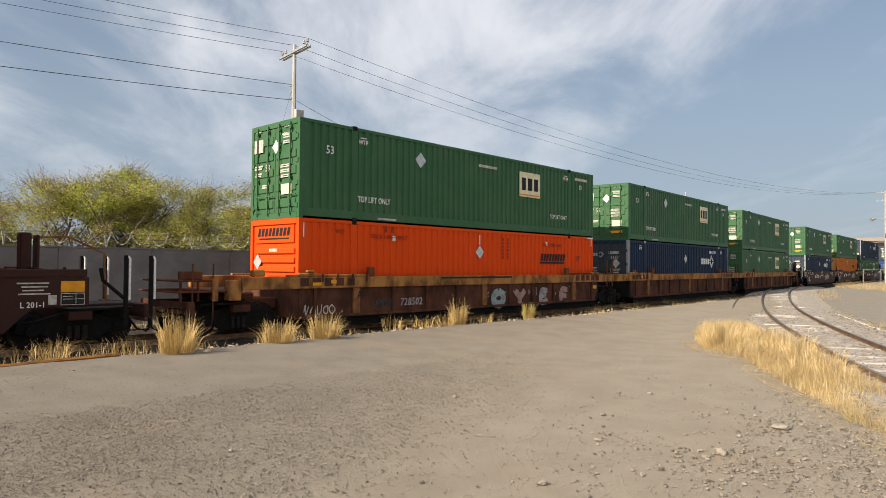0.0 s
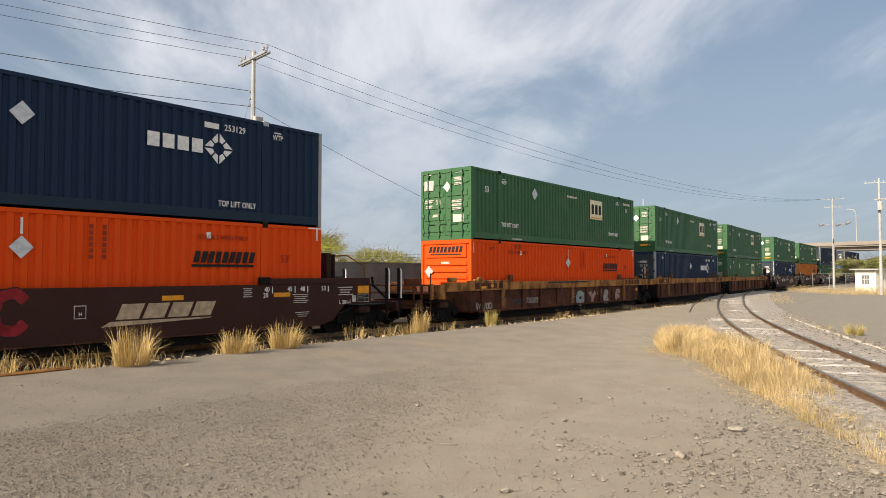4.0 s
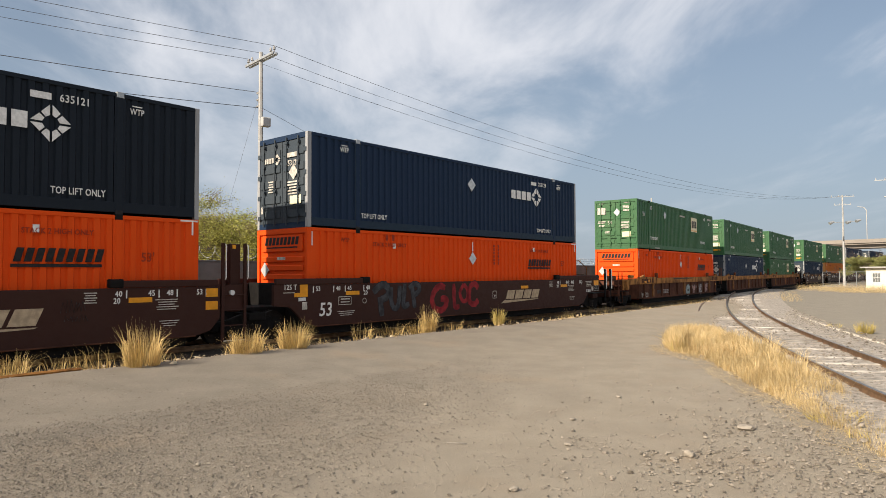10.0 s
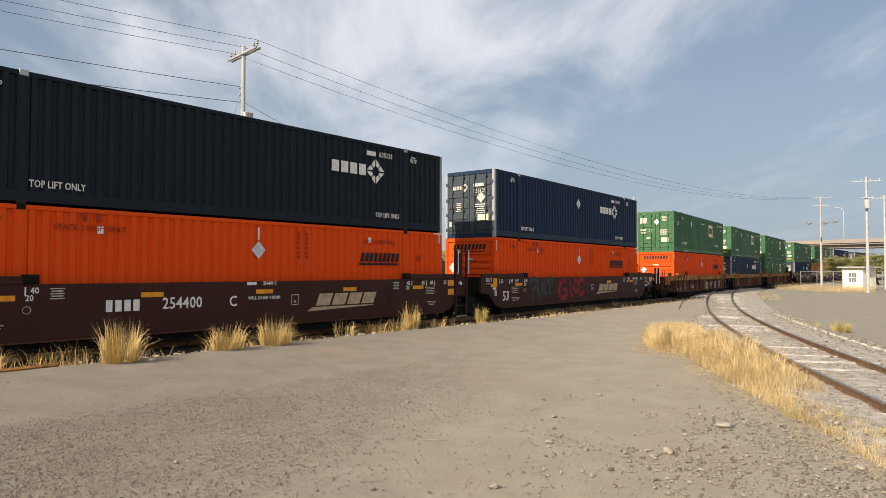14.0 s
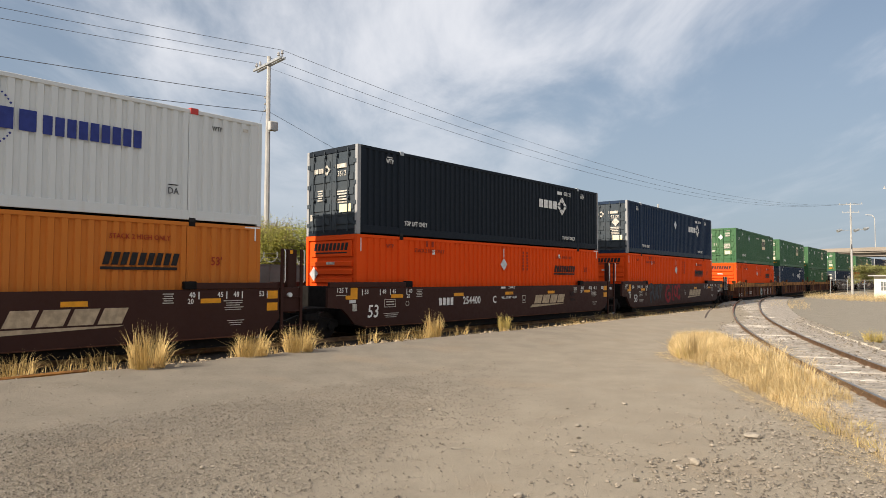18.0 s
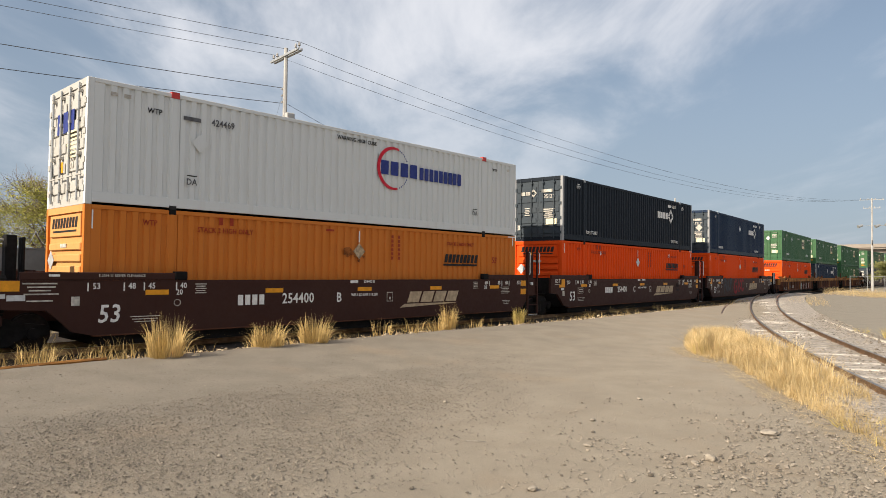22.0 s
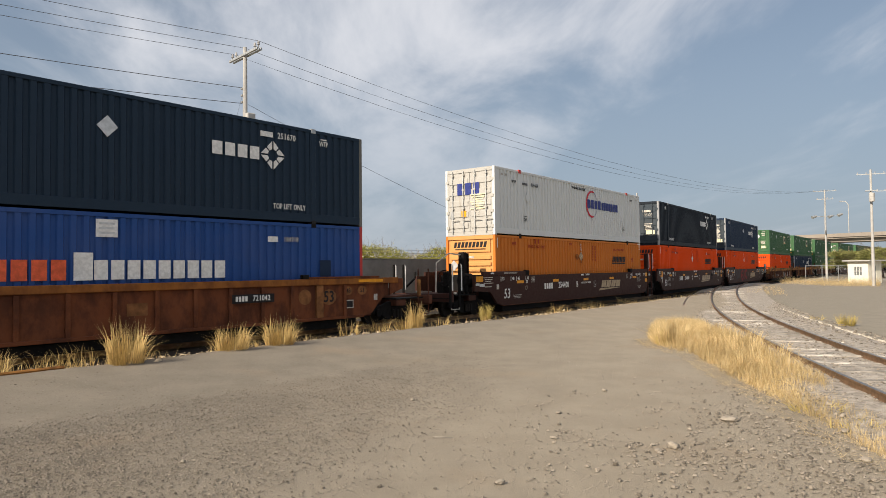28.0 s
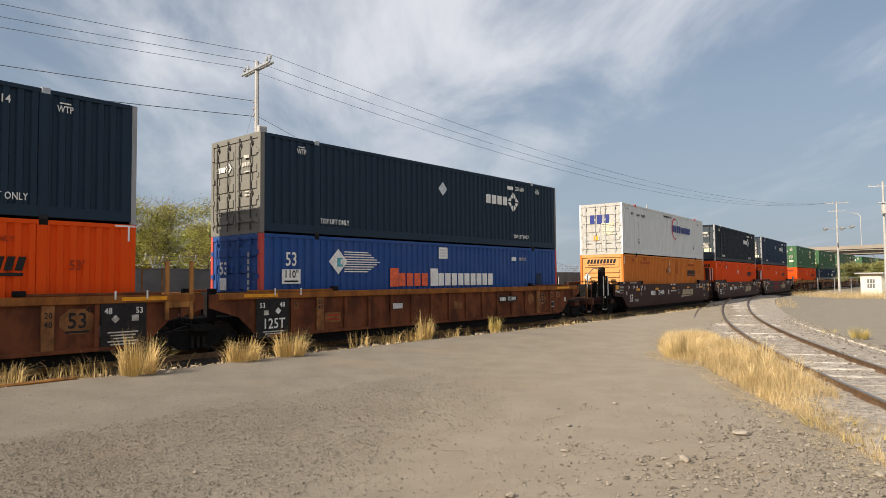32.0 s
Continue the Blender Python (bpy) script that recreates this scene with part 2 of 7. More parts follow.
M["rust"] = paint("rusty_red_brown_paint", (0.165, 0.054, 0.024), 0.8, 0.8, (0.062, 0.025, 0.016), 0.02, spec=0.1)
M["dark_rust"] = paint("sooty_rust_paint", (0.110, 0.044, 0.027), 0.8, 0.85, (0.046, 0.021, 0.014), 0.01, spec=0.1)
M["tan"] = paint("faded_yellow_chord_paint", (0.28, 0.105, 0.026), 0.75, 0.75, (0.13, 0.045, 0.018), 0.03, spec=0.12)
M["chord_brown"] = paint("weathered_tan_brown_chord", (0.40, 0.185, 0.056), 0.78, 0.8, (0.075, 0.034, 0.018), 0.02, spec=0.1)
M["spray_pale"] = plain("pale_grey_spray_paint", (0.33, 0.295, 0.28), 0.75, 0, 0.3, 4)
M["spray_mint"] = plain("pale_mint_spray_paint", (0.27, 0.32, 0.31), 0.75, 0, 0.25, 4)
M["spray_pink"] = plain("pale_pink_spray_paint", (0.36, 0.22, 0.19), 0.75, 0, 0.25, 4)
M["old_tan"] = plain("worn_tan_patch", (0.21, 0.090, 0.034), 0.8, 0, 0.35, 4)
# grimy steel and wheels, painted near black to hold the shade under the wagons
M["grimy_shaded"] = plain("grimy_shade_blackened_steel", (0.007, 0.006, 0.0055), 0.85, 0, 0.4, 8, 0.01)
M["tread"] = plain("worn_wheel_steel", (0.020, 0.016, 0.014), 0.7, 0.3, 0.3, 10)
M["black"] = plain("black_stencil_paint", (0.018, 0.016, 0.016), 0.6, 0, 0.3, 12)
M["soot"] = plain("worn_grey_black_stencil", (0.10, 0.10, 0.105), 0.6, 0, 0.3, 9)
M["ink"] = plain("white_stencil_paint", (0.72, 0.71, 0.68), 0.6, 0, 0.12, 12)
M["ink_worn"] = plain("worn_pale_stencil_paint", (0.46, 0.43, 0.38), 0.65, 0, 0.3, 9)
M["royal"] = plain("royal_blue_lettering", (0.028, 0.042, 0.19), 0.5, 0, 0.12)
M["crimson"] = plain("crimson_lettering", (0.55, 0.02, 0.04), 0.5, 0, 0.12)
M["beige_ink"] = plain("sun_yellowed_lettering", (0.42, 0.32, 0.21), 0.65, 0, 0.2, 7)
M["kerbstone"] = plain("pale_concrete_edging", (0.60, 0.54, 0.44), 0.9, 0, 0.15, 3, 0.004)
M["teal"] = plain("teal_emblem", (0.10, 0.36, 0.42), 0.5, 0, 0.2)
M["vermilion"] = plain("vermilion_lettering", (0.70, 0.12, 0.05), 0.5, 0, 0.2)
M["gold"] = plain("yellow_reflector", (0.72, 0.30, 0.02), 0.4, 0, 0.12)
M["placard"] = plain("scuffed_placard", (0.55, 0.56, 0.56), 0.35, 0.3, 0.15, 7)
M["worn_rod"] = plain("weathered_lock_rod", (0.085, 0.080, 0.070), 0.6, 0.2, 0.3, 7)
M["dull_placard"] = plain("rust_bitten_placard", (0.40, 0.30, 0.19), 0.6, 0.2, 0.5, 9)
M["rust_stain"] = plain("rust_stain", (0.24, 0.075, 0.018), 0.85, 0, 0.5, 8)
M["decal"] = plain("cream_decal", (0.72, 0.66, 0.44), 0.5, 0, 0.12)
M["spray_grey"] = plain("grey_spray_paint", (0.046, 0.047, 0.052), 0.7, 0, 0.45, 4)
M["spray_red"] = plain("red_spray_paint", (0.22, 0.016, 0.020), 0.7, 0, 0.4, 4)
M["maroon"] = plain("dark_red_stencil", (0.30, 0.035, 0.012), 0.6, 0, 0.2)
M["rail"] = plain("rusty_rail_steel", (0.20, 0.125, 0.075), 0.6, 0.5, 0.3, 5)
M["railtop"] = plain("polished_rail_head", (0.30, 0.25, 0.21), 0.35, 0.9, 0.2, 5)
M["tie"] = plain("weathered_sleeper", (0.38, 0.345, 0.30), 0.9, 0, 0.4, 4, 0.02, 0.4)
M["concrete"] = plain("weathered_concrete", (0.225, 0.222, 0.208), 0.9, 0, 0.18, 0.8, 0.006)
M["pole"] = plain("pale_concrete_pole", (0.40, 0.39, 0.37), 0.8, 0, 0.12, 2.0, 0.004)
M["wire"] = plain("aluminium_cable", (0.09, 0.09, 0.095), 0.6, 0.3, 0.1)
M["galv"] = plain("galvanised_steel", (0.42, 0.43, 0.43), 0.45, 0.6, 0.15)
M["porcelain"] = plain("grey_porcelain", (0.35, 0.34, 0.33), 0.25, 0, 0.1)
M["bark"] = plain("grey_brown_bark", (0.14, 0.105, 0.075), 0.95, 0, 0.3, 3, 0.03)
M["leaf_olive"] = foliage("olive_leaves", (0.18, 0.185, 0.036), (0.64, 0.60, 0.15), 0.4)
M["leaf_green"] = foliage("fresh_green_leaves", (0.26, 0.29, 0.034), (0.70, 0.72, 0.12), 0.4)
M["leaf_dark"] = foliage("dark_green_leaves", (0.16, 0.17, 0.050), (0.40, 0.39, 0.13), 0.3)
M["glass"] = plain("dusty_window_glass", (0.16, 0.17, 0.17), 0.25, 0, 0.15, 3)
M["straw"] = foliage("dry_straw", (0.42, 0.29, 0.115), (0.88, 0.70, 0.40), 0.3)
M["pale_straw"] = foliage("bleached_fallen_straw", (0.50, 0.37, 0.19), (0.86, 0.68, 0.40), 0.2)
M["straw_tuft"] = foliage("yellow_grass_blades", (0.38, 0.26, 0.085), (0.86, 0.64, 0.29), 0.3)
M["weed"] = foliage("yellow_green_weed", (0.36, 0.28, 0.075), (0.68, 0.54, 0.20), 0.3)
M["hutwall"] = plain("cream_plaster", (0.72, 0.68, 0.56), 0.85, 0, 0.06, 1.5)
M["dark"] = plain("dark_opening", (0.03, 0.03, 0.035), 0.4, 0, 0.2)
M["far"] = plain("hazy_concrete_viaduct", (0.27, 0.235, 0.20), 0.9, 0, 0.08, 0.2)
M["stone"] = plain("pale_stone", (0.28, 0.245, 0.20), 0.95, 0, 0.2, 12, 0.01)


def ground_mat():
    """Worn asphalt beside the track that gives way to packed tan earth and loose gravel."""
    m, nt, p = mat_base("dusty_asphalt_and_earth")
    tc = nt.nodes.new("ShaderNodeTexCoord")
    sp = nt.nodes.new("ShaderNodeSeparateXYZ")
    nt.links.new(tc.outputs["Object"], sp.inputs[0])
    lat = nt.nodes.new("ShaderNodeVectorMath"); lat.operation = "DOT_PRODUCT"
    nt.links.new(tc.outputs["Object"], lat.inputs[0])
    lat.inputs[1].default_value = (0.93, -0.36, 0)
    big = noise_of(nt, 0.16, 4)
    add = nt.nodes.new("ShaderNodeMath"); add.operation = "MULTIPLY_ADD"; add.inputs[1].default_value = 9.0
    nt.links.new(big, add.inputs[0]); nt.links.new(lat.outputs["Value"], add.inputs[2])
    earthy = ramp(nt, add.outputs[0], -4.4, 5.0)
    mid = noise_of(nt, 1.3, 6)
    fine = noise_of(nt, 38, 6, rough=0.7)
    grit = noise_of(nt, 90, 4, rough=0.75)
    asphalt = mixc(nt, ramp(nt, mid, 0.3, 0.7), (0.163, 0.141, 0.111), (0.201, 0.175, 0.139))
    earth = mixc(nt, ramp(nt, mid, 0.3, 0.7), (0.246, 0.207, 0.155), (0.285, 0.243, 0.184))
    c = mixc(nt, earthy, asphalt, earth)
    stain = noise_of(nt, 0.42, 5)
    c = mixc(nt, ramp(nt, stain, 0.52, 0.72, 0, 0.5), c, (0.252, 0.192, 0.130))
    yard = mixc(nt, ramp(nt, mid, 0.3, 0.7), (0.199, 0.174, 0.136), (0.232, 0.205, 0.160))
    c = mixc(nt, ramp(nt, lat.outputs["Value"], 4.0, 6.2), c, yard)
    c = mixc(nt, ramp(nt, fine, 0.55, 0.75, 0, 0.34), c, (0.119, 0.104, 0.086))
    c = mixc(nt, ramp(nt, grit, 0.56, 0.72, 0, 0.6), c, (0.42, 0.375, 0.31))
    c = mixc(nt, ramp(nt, grit, 0.32, 0.45, 0.7, 0), c, (0.10, 0.085, 0.068))
    nt.links.new(c, p.inputs["Base Color"])
    p.inputs["Roughness"].default_value = 0.92
    h = nt.nodes.new("ShaderNodeMath"); h.operation = "MULTIPLY_ADD"; h.inputs[1].default_value = 0.5
    nt.links.new(grit, h.inputs[0]); nt.links.new(fine, h.inputs[2])
    bump(nt, p, h.outputs[0], 0.8, 0.014)
    return m


M["ground"] = ground_mat()
M["ballast"] = plain("grey_ballast_bed", (0.32, 0.285, 0.245), 0.95, 0, 0.3, 7, 0.05)
# oily stone, its colour lowered further for the shade beneath the wagons
M["oily_shaded"] = plain("oily_shade_darkened_ballast", (0.036, 0.029, 0.024), 0.9, 0, 0.4, 7, 0.05)
M["soil"] = plain("dry_verge_soil", (0.30, 0.235, 0.165), 0.95, 0, 0.3, 3, 0.03)


# ---- mesh helpers ----
def link(name, bm, material, parent=None, label="", smooth=False):
    me = bpy.data.meshes.new(name)
    bm.to_mesh(me)
    bm.free()
    if smooth:
        me.polygons.foreach_set("use_smooth", [True] * len(me.polygons))
    me.materials.append(material)
    ob = new(name, me)
    if parent:
        ob.parent = parent
    if label:
        ob["label"] = label
    return ob


def part(name, bm, material, parent, label="", smooth=False):
    return link(name, bm, material, parent, label, smooth)


def thing(name, label, category, group="", kind="", m=None):
    ob = new(name)
    ob.empty_display_size = 0.3
    if m:
        ob.matrix_basis = m
    return tagged(ob, label, category, group, kind)


def raw(name, verts, faces, material, parent=None, label=""):
    me = bpy.data.meshes.new(name)
    me.from_pydata([tuple(q) for q in verts], [], faces)
    me.materials.append(material)
    ob = new(name, me)
    if parent:
        ob.parent = parent
    if label:
        ob["label"] = label
    return ob


def box(bm, x0, x1, y0, y1, z0, z1):
    q = [bm.verts.new((x, y, z)) for z in (z0, z1) for y in (y0, y1) for x in (x0, x1)]
    for f in ((0, 2, 3, 1), (4, 5, 7, 6), (0, 1, 5, 4), (2, 6, 7, 3), (0, 4, 6, 2), (1, 3, 7, 5)):
        bm.faces.new([q[i] for i in f])
    return bm


def B(*boxes):
    bm = bmesh.new()
    for b in boxes:
        box(bm, *b)
    return bm


def bev(bm, w=0.01, seg=1):
    bmesh.ops.bevel(bm, geom=list(bm.edges), offset=w, segments=seg, affect="EDGES", profile=0.5)
    return bm


def prism(bm, pts, y0, y1):
    """A plate: a polygon in x and z, drawn out in y."""
    a = [bm.verts.new((x, y0, z)) for x, z in pts]
    b = [bm.verts.new((x, y1, z)) for x, z in pts]
    n = len(pts)
    bm.faces.new(a)
    bm.faces.new(b[::-1])
    for i in range(n):
        bm.faces.new((a[i], b[i], b[(i + 1) % n], a[(i + 1) % n]))
    bmesh.ops.recalc_face_normals(bm, faces=list(bm.faces))
    return bm


def rod(bm, p, q, r, n=6, r2=None):
    p, q = Vector(p), Vector(q)
    d = (q - p).normalized()
    u = d.orthogonal().normalized()
    w = d.cross(u)
    r2 = r if r2 is None else r2
    a = [bm.verts.new(p + (u * math.cos(k * math.tau / n) + w * math.sin(k * math.tau / n)) * r) for k in range(n)]
    b = [bm.verts.new(q + (u * math.cos(k * math.tau / n) + w * math.sin(k * math.tau / n)) * r2) for k in range(n)]
    for k in range(n):
        bm.faces.new((a[k], a[(k + 1) % n], b[(k + 1) % n], b[k]))
    bm.faces.new(a[::-1])
    bm.faces.new(b)
    return bm


def pipe(points, r, n=6):
    """A bent tube in one piece along points."""
    bm = bmesh.new()
    pts = [Vector(p) for p in points]
    rings = []
    for i, p in enumerate(pts):
        d = (pts[min(i + 1, len(pts) - 1)] - pts[max(i - 1, 0)]).normalized()
        ref = Vector((0, 0, 1)) if abs(d.z) < 0.9 else Vector((0, 1, 0))
        u = d.cross(ref).normalized()
        w = d.cross(u)
        rings.append([bm.verts.new(p + (u * math.cos(k * math.tau / n) + w * math.sin(k * math.tau / n)) * r) for k in range(n)])
    for a, b in zip(rings[:-1], rings[1:]):
        k0 = min(range(n), key=lambda k: (a[0].co - b[k].co).length)
        for k in range(n):
            bm.faces.new((a[k], a[(k + 1) % n], b[(k + 1 + k0) % n], b[(k + k0) % n]))
    bm.faces.new(rings[0][::-1])
    bm.faces.new(rings[-1])
    bmesh.ops.recalc_face_normals(bm, faces=list(bm.faces))
    return bm


# ---- the line of the main track ----
KNOTS = (-60, -30, -15, 0, 15, 30, 45, 60, 80, 100, 120, 145)
HEADINGS = (40.41, 42.04, 43.67, 43.85, 40.49, 38.27, 38.40, 38.30, 39.2, 40.8, 42.8, 44.5)
STEP = 0.25
S_GRID = np.arange(-180, 330, STEP)
TH = np.radians(np.interp(S_GRID, KNOTS, HEADINGS))
_x, _y = np.cumsum(np.sin(TH)) * STEP, np.cumsum(np.cos(TH)) * STEP
_i0 = int(np.searchsorted(S_GRID, 0))
TX, TY = _x - _x[_i0] + 0.515, _y - _y[_i0] + 25.666
RAIL_Z = 0.24


def on_track(s, lat=0.0, z=0.0):
    """A point beside the track: s along it, lat to its right."""
    th = float(np.interp(s, S_GRID, TH))
    x, y = float(np.interp(s, S_GRID, TX)), float(np.interp(s, S_GRID, TY))
    return (x + math.cos(th) * lat, y - math.sin(th) * lat, z)


def car_pose(s, z=0.0, half=9.85):
    a, b = on_track(s - half), on_track(s + half)
    yaw = math.degrees(math.atan2(b[1] - a[1], b[0] - a[0]))
    return pose((a[0] + b[0]) / 2, (a[1] + b[1]) / 2, z, 0, 0, yaw)


_pts = np.stack([TX, TY], 1)[::4]
_th = TH[::4]


def lateral(x, y):
    d = (_pts[:, 0] - x) ** 2 + (_pts[:, 1] - y) ** 2
    i = int(np.argmin(d))
    return (x - _pts[i, 0]) * math.cos(_th[i]) - (y - _pts[i, 1]) * math.sin(_th[i])


def smooth01(u):
    u = min(1.0, max(0.0, u))
    return u * u * (3 - 2 * u)


def gz(x, y):
    """The height of the yard: it falls gently away from the track."""
    return 0.25 * (1 - smooth01((abs(lateral(x, y)) - 2.6) / 6.5))


def in_poly(x, y, poly):
    inside, j = False, len(poly) - 1
    for i in range(len(poly)):
        (xi, yi), (xj, yj) = poly[i], poly[j]
        if (yi > y) != (yj > y) and x < (xj - xi) * (y - yi) / (yj - yi) + xi:
            inside = not inside
        j = i
    return inside


# ---- ground, road, tracks ----
def ground_sheet():
    xs = [-1800, -700, -300, -150] + list(range(-90, 170, 2)) + [220, 350, 700, 1800]
    ys = [-1800, -700, -300, -100] + list(range(-40, 200, 2)) + [260, 400, 800, 1800]
    verts, faces = [], []
    for y in ys:
        for x in xs:
            lat = lateral(x, y) if -90 <= x <= 170 and -40 <= y <= 200 else 99
            z = 0.25 * (1 - smooth01((abs(lat) - 2.6) / 6.5)) if abs(lat) > 6.0 else 0.0
            if abs(lat) <= 6.0:
                z = -0.05 + 0.12 * smooth01((abs(lat) - 4.0) / 2.0)
            verts.append((x, y, z - 0.012))
    w = len(xs)
    for j in range(len(ys) - 1):
        for i in range(w - 1):
            a = j * w + i
            faces.append((a, a + 1, a + 1 + w, a + w))
    return tagged(raw("ground", verts, faces, M["ground"]), "packed tan earth yard with loose gravel", "ground", kind="structure")


ground_sheet()


def ribbon(name, s0, s1, ds, lats, zfun, material, jag=0.0, seed=1):
    rng = random.Random(seed)
    verts, faces = [], []
    n = 0
    s = s0
    while s <= s1 + 1e-6:
        off = rng.uniform(-jag, jag) + (jag * 1.5 * math.sin(s * 0.35) if jag else 0)
        for k, lt in enumerate(lats):
            l2 = lt + (off if k in (0, 1) else 0)
            verts.append(on_track(s, l2, zfun(k, l2)))
        n += 1
        s += ds
    w = len(lats)
    for j in range(n - 1):
        for i in range(w - 1):
            a = j * w + i
            faces.append((a + w, a + w + 1, a + 1, a))
    return raw(name, verts, faces, material)


def road_z(k, l):
    return 0.02 if k == 0 else 0.25 * (1 - smooth01((l - 2.6) / 6.5)) + (0.006 if l < 8 else -0.03)


tagged(ribbon("road", -120, 160, 0.5, (3.22, 3.30, 4.0, 5.0, 6.0, 7.0, 8.2), road_z, M["ground"], 0.07, 3),
       "worn grey asphalt with a ragged edge beside the rails", "road", kind="structure")
tagged(ribbon("verge", -120, 160, 0.7, (2.62, 2.8, 3.05, 3.35), lambda k, l: (0.05, 0.12, 0.18, 0.20)[k], M["soil"], 0.0, 5),
       "strip of dry soil between asphalt and ballast", "verge", kind="structure")
lip = [on_track(s, 3.34 + 0.035 * math.sin(s * 0.9) + 0.015 * math.sin(s * 2.3), 0.262 + 0.010 * math.sin(s * 1.7)) for s in np.arange(-34, -13.4, 0.35)]
tagged(link("edging", pipe(lip, 0.036, 6), M["chord_brown"]), "half-buried rusty edging along the asphalt", "edging", kind="structure")
# the bed's near-black colour carries the shade under the train
tagged(ribbon("ballast_bed", -150, 260, 1.0, (-6.4, -2.6, -1.5, 1.5, 2.75), lambda k, l: (0.02, 0.06, 0.10, 0.10, 0.07)[k], M["oily_shaded"]),
       "oily crushed stone ballast under the rails, darkened for the shade below the train", "ballast", kind="structure")


def rail_mesh(points, name, parent):
    """A flat-bottomed rail along points: foot, web and worn head."""
    prof = ((-0.068, 0), (0.068, 0), (0.066, 0.014), (0.012, 0.03), (0.010, 0.11), (0.034, 0.118), (0.034, 0.152), (-0.034, 0.152), (-0.034, 0.118), (-0.010, 0.11), (-0.012, 0.03), (-0.066, 0.014))
    verts, faces = [], []
    n = len(prof)
    for i, q in enumerate(points):
        a, b = points[max(0, i - 1)], points[min(len(points) - 1, i + 1)]
        th = math.atan2(b[1] - a[1], b[0] - a[0])
        for u, h in prof:
            verts.append((q[0] - math.sin(th) * u, q[1] + math.cos(th) * u, q[2] + h - 0.152))
    for i in range(len(points) - 1):
        for k in range(n):
            a, b = i * n + k, i * n + (k + 1) % n
            faces.append((a, b, b + n, a + n))
    ob = raw(name, verts, faces, M["rail"], parent)
    ob.data.materials.append(M["railtop"])
    for f in ob.data.polygons:
        if f.index % n == 6:
            f.material_index = 1
    return ob


main_line = thing("railway_track", "main railway track with rusty rails on ballast", "railway track", kind="structure")
for side in (-0.7525, 0.7525):
    rail_mesh([on_track(s, side, RAIL_Z) for s in np.arange(-150, 260, 1.5)], "rail", main_line)

# the siding curves in from beside the camera and joins the main track
_sx = np.polyfit((-20.0, -8.0, 3.5, 14.6, 17.0, 20.75, 27.7, 34.65, 42.8, 49.4, 58.5, 70.0),
                 (-0.3, 3.4, 6.35, 9.62, 10.48, 11.9, 14.5, 17.55, 21.48, 24.98, 30.1, 37.5), 5)


def siding(y):
    return float(np.polyval(_sx, y)) - 0.08


SIDE = [(siding(y), y) for y in np.arange(-20, 69, 0.6)]


def siding_z(x, y):
    return gz(x, y) * smooth01((y - 25) / 25) + 0.19


siding_track = thing("railway_siding", "curved siding with rusty rails and bleached sleepers", "railway track", kind="structure")
for side in (-0.7525, 0.7525):
    pts = []
    for i, (x, y) in enumerate(SIDE):
        a, b = SIDE[max(0, i - 1)], SIDE[min(len(SIDE) - 1, i + 1)]
        th = math.atan2(b[1] - a[1], b[0] - a[0])
        pts.append((x + math.sin(th) * side, y - math.cos(th) * side, siding_z(x, y)))
    rail_mesh(pts, "rail", siding_track)
# gravel bed of the siding
verts, faces = [], []
for i, (x, y) in enumerate(SIDE):
    a, b = SIDE[max(0, i - 1)], SIDE[min(len(SIDE) - 1, i + 1)]
    th = math.atan2(b[1] - a[1], b[0] - a[0])
    for k, u in enumerate((-1.9, -1.4, -0.6, 0.6, 1.6, 2.6)):
        z = siding_z(x, y) - (0.19, 0.125, 0.13, 0.13, 0.125, 0.18)[k] + 0.010 * math.sin(i * 2.1 + k * 1.7)
        verts.append((x + math.sin(th) * u, y - math.cos(th) * u, z))
for j in range(len(SIDE) - 1):
    for i in range(5):
        a = j * 6 + i
        faces.append((a, a + 1, a + 7, a + 6))
tagged(raw("siding_bed", verts, faces, M["ballast"]), "pale grey gravel bed of the siding", "ballast", kind="structure")
# the far blade of the switch and the low concrete edge beyond the siding
rail_mesh([(siding(y) - 2.35 + (y - 34) * 0.012, y, gz(siding(y) - 2.35, y) + 0.015) for y in np.arange(33, 42, 0.8)], "check_rail", siding_track)
kerb = thing("concrete_edge", "low pale concrete edging along the siding", "kerb", kind="structure")
kp = [(siding(y) + 2.56 - 0.008 * max(0.0, y - 22), y) for y in np.arange(4, 37, 1.6)]
for a, b in zip(kp[:-1], kp[1:]):
    bm = bmesh.new()
    d = Vector((b[0] - a[0], b[1] - a[1], 0))
    L = d.length - 0.02
    box(bm, 0, L, -0.065, 0.065, -0.1, 0.04)
    bev(bm, 0.012)
    ob = part("kerb_block", bm, M["kerbstone"], kerb)
    ob.matrix_basis = pose(a[0], a[1], gz(*a), 0, 0, math.degrees(math.atan2(d.y, d.x)))


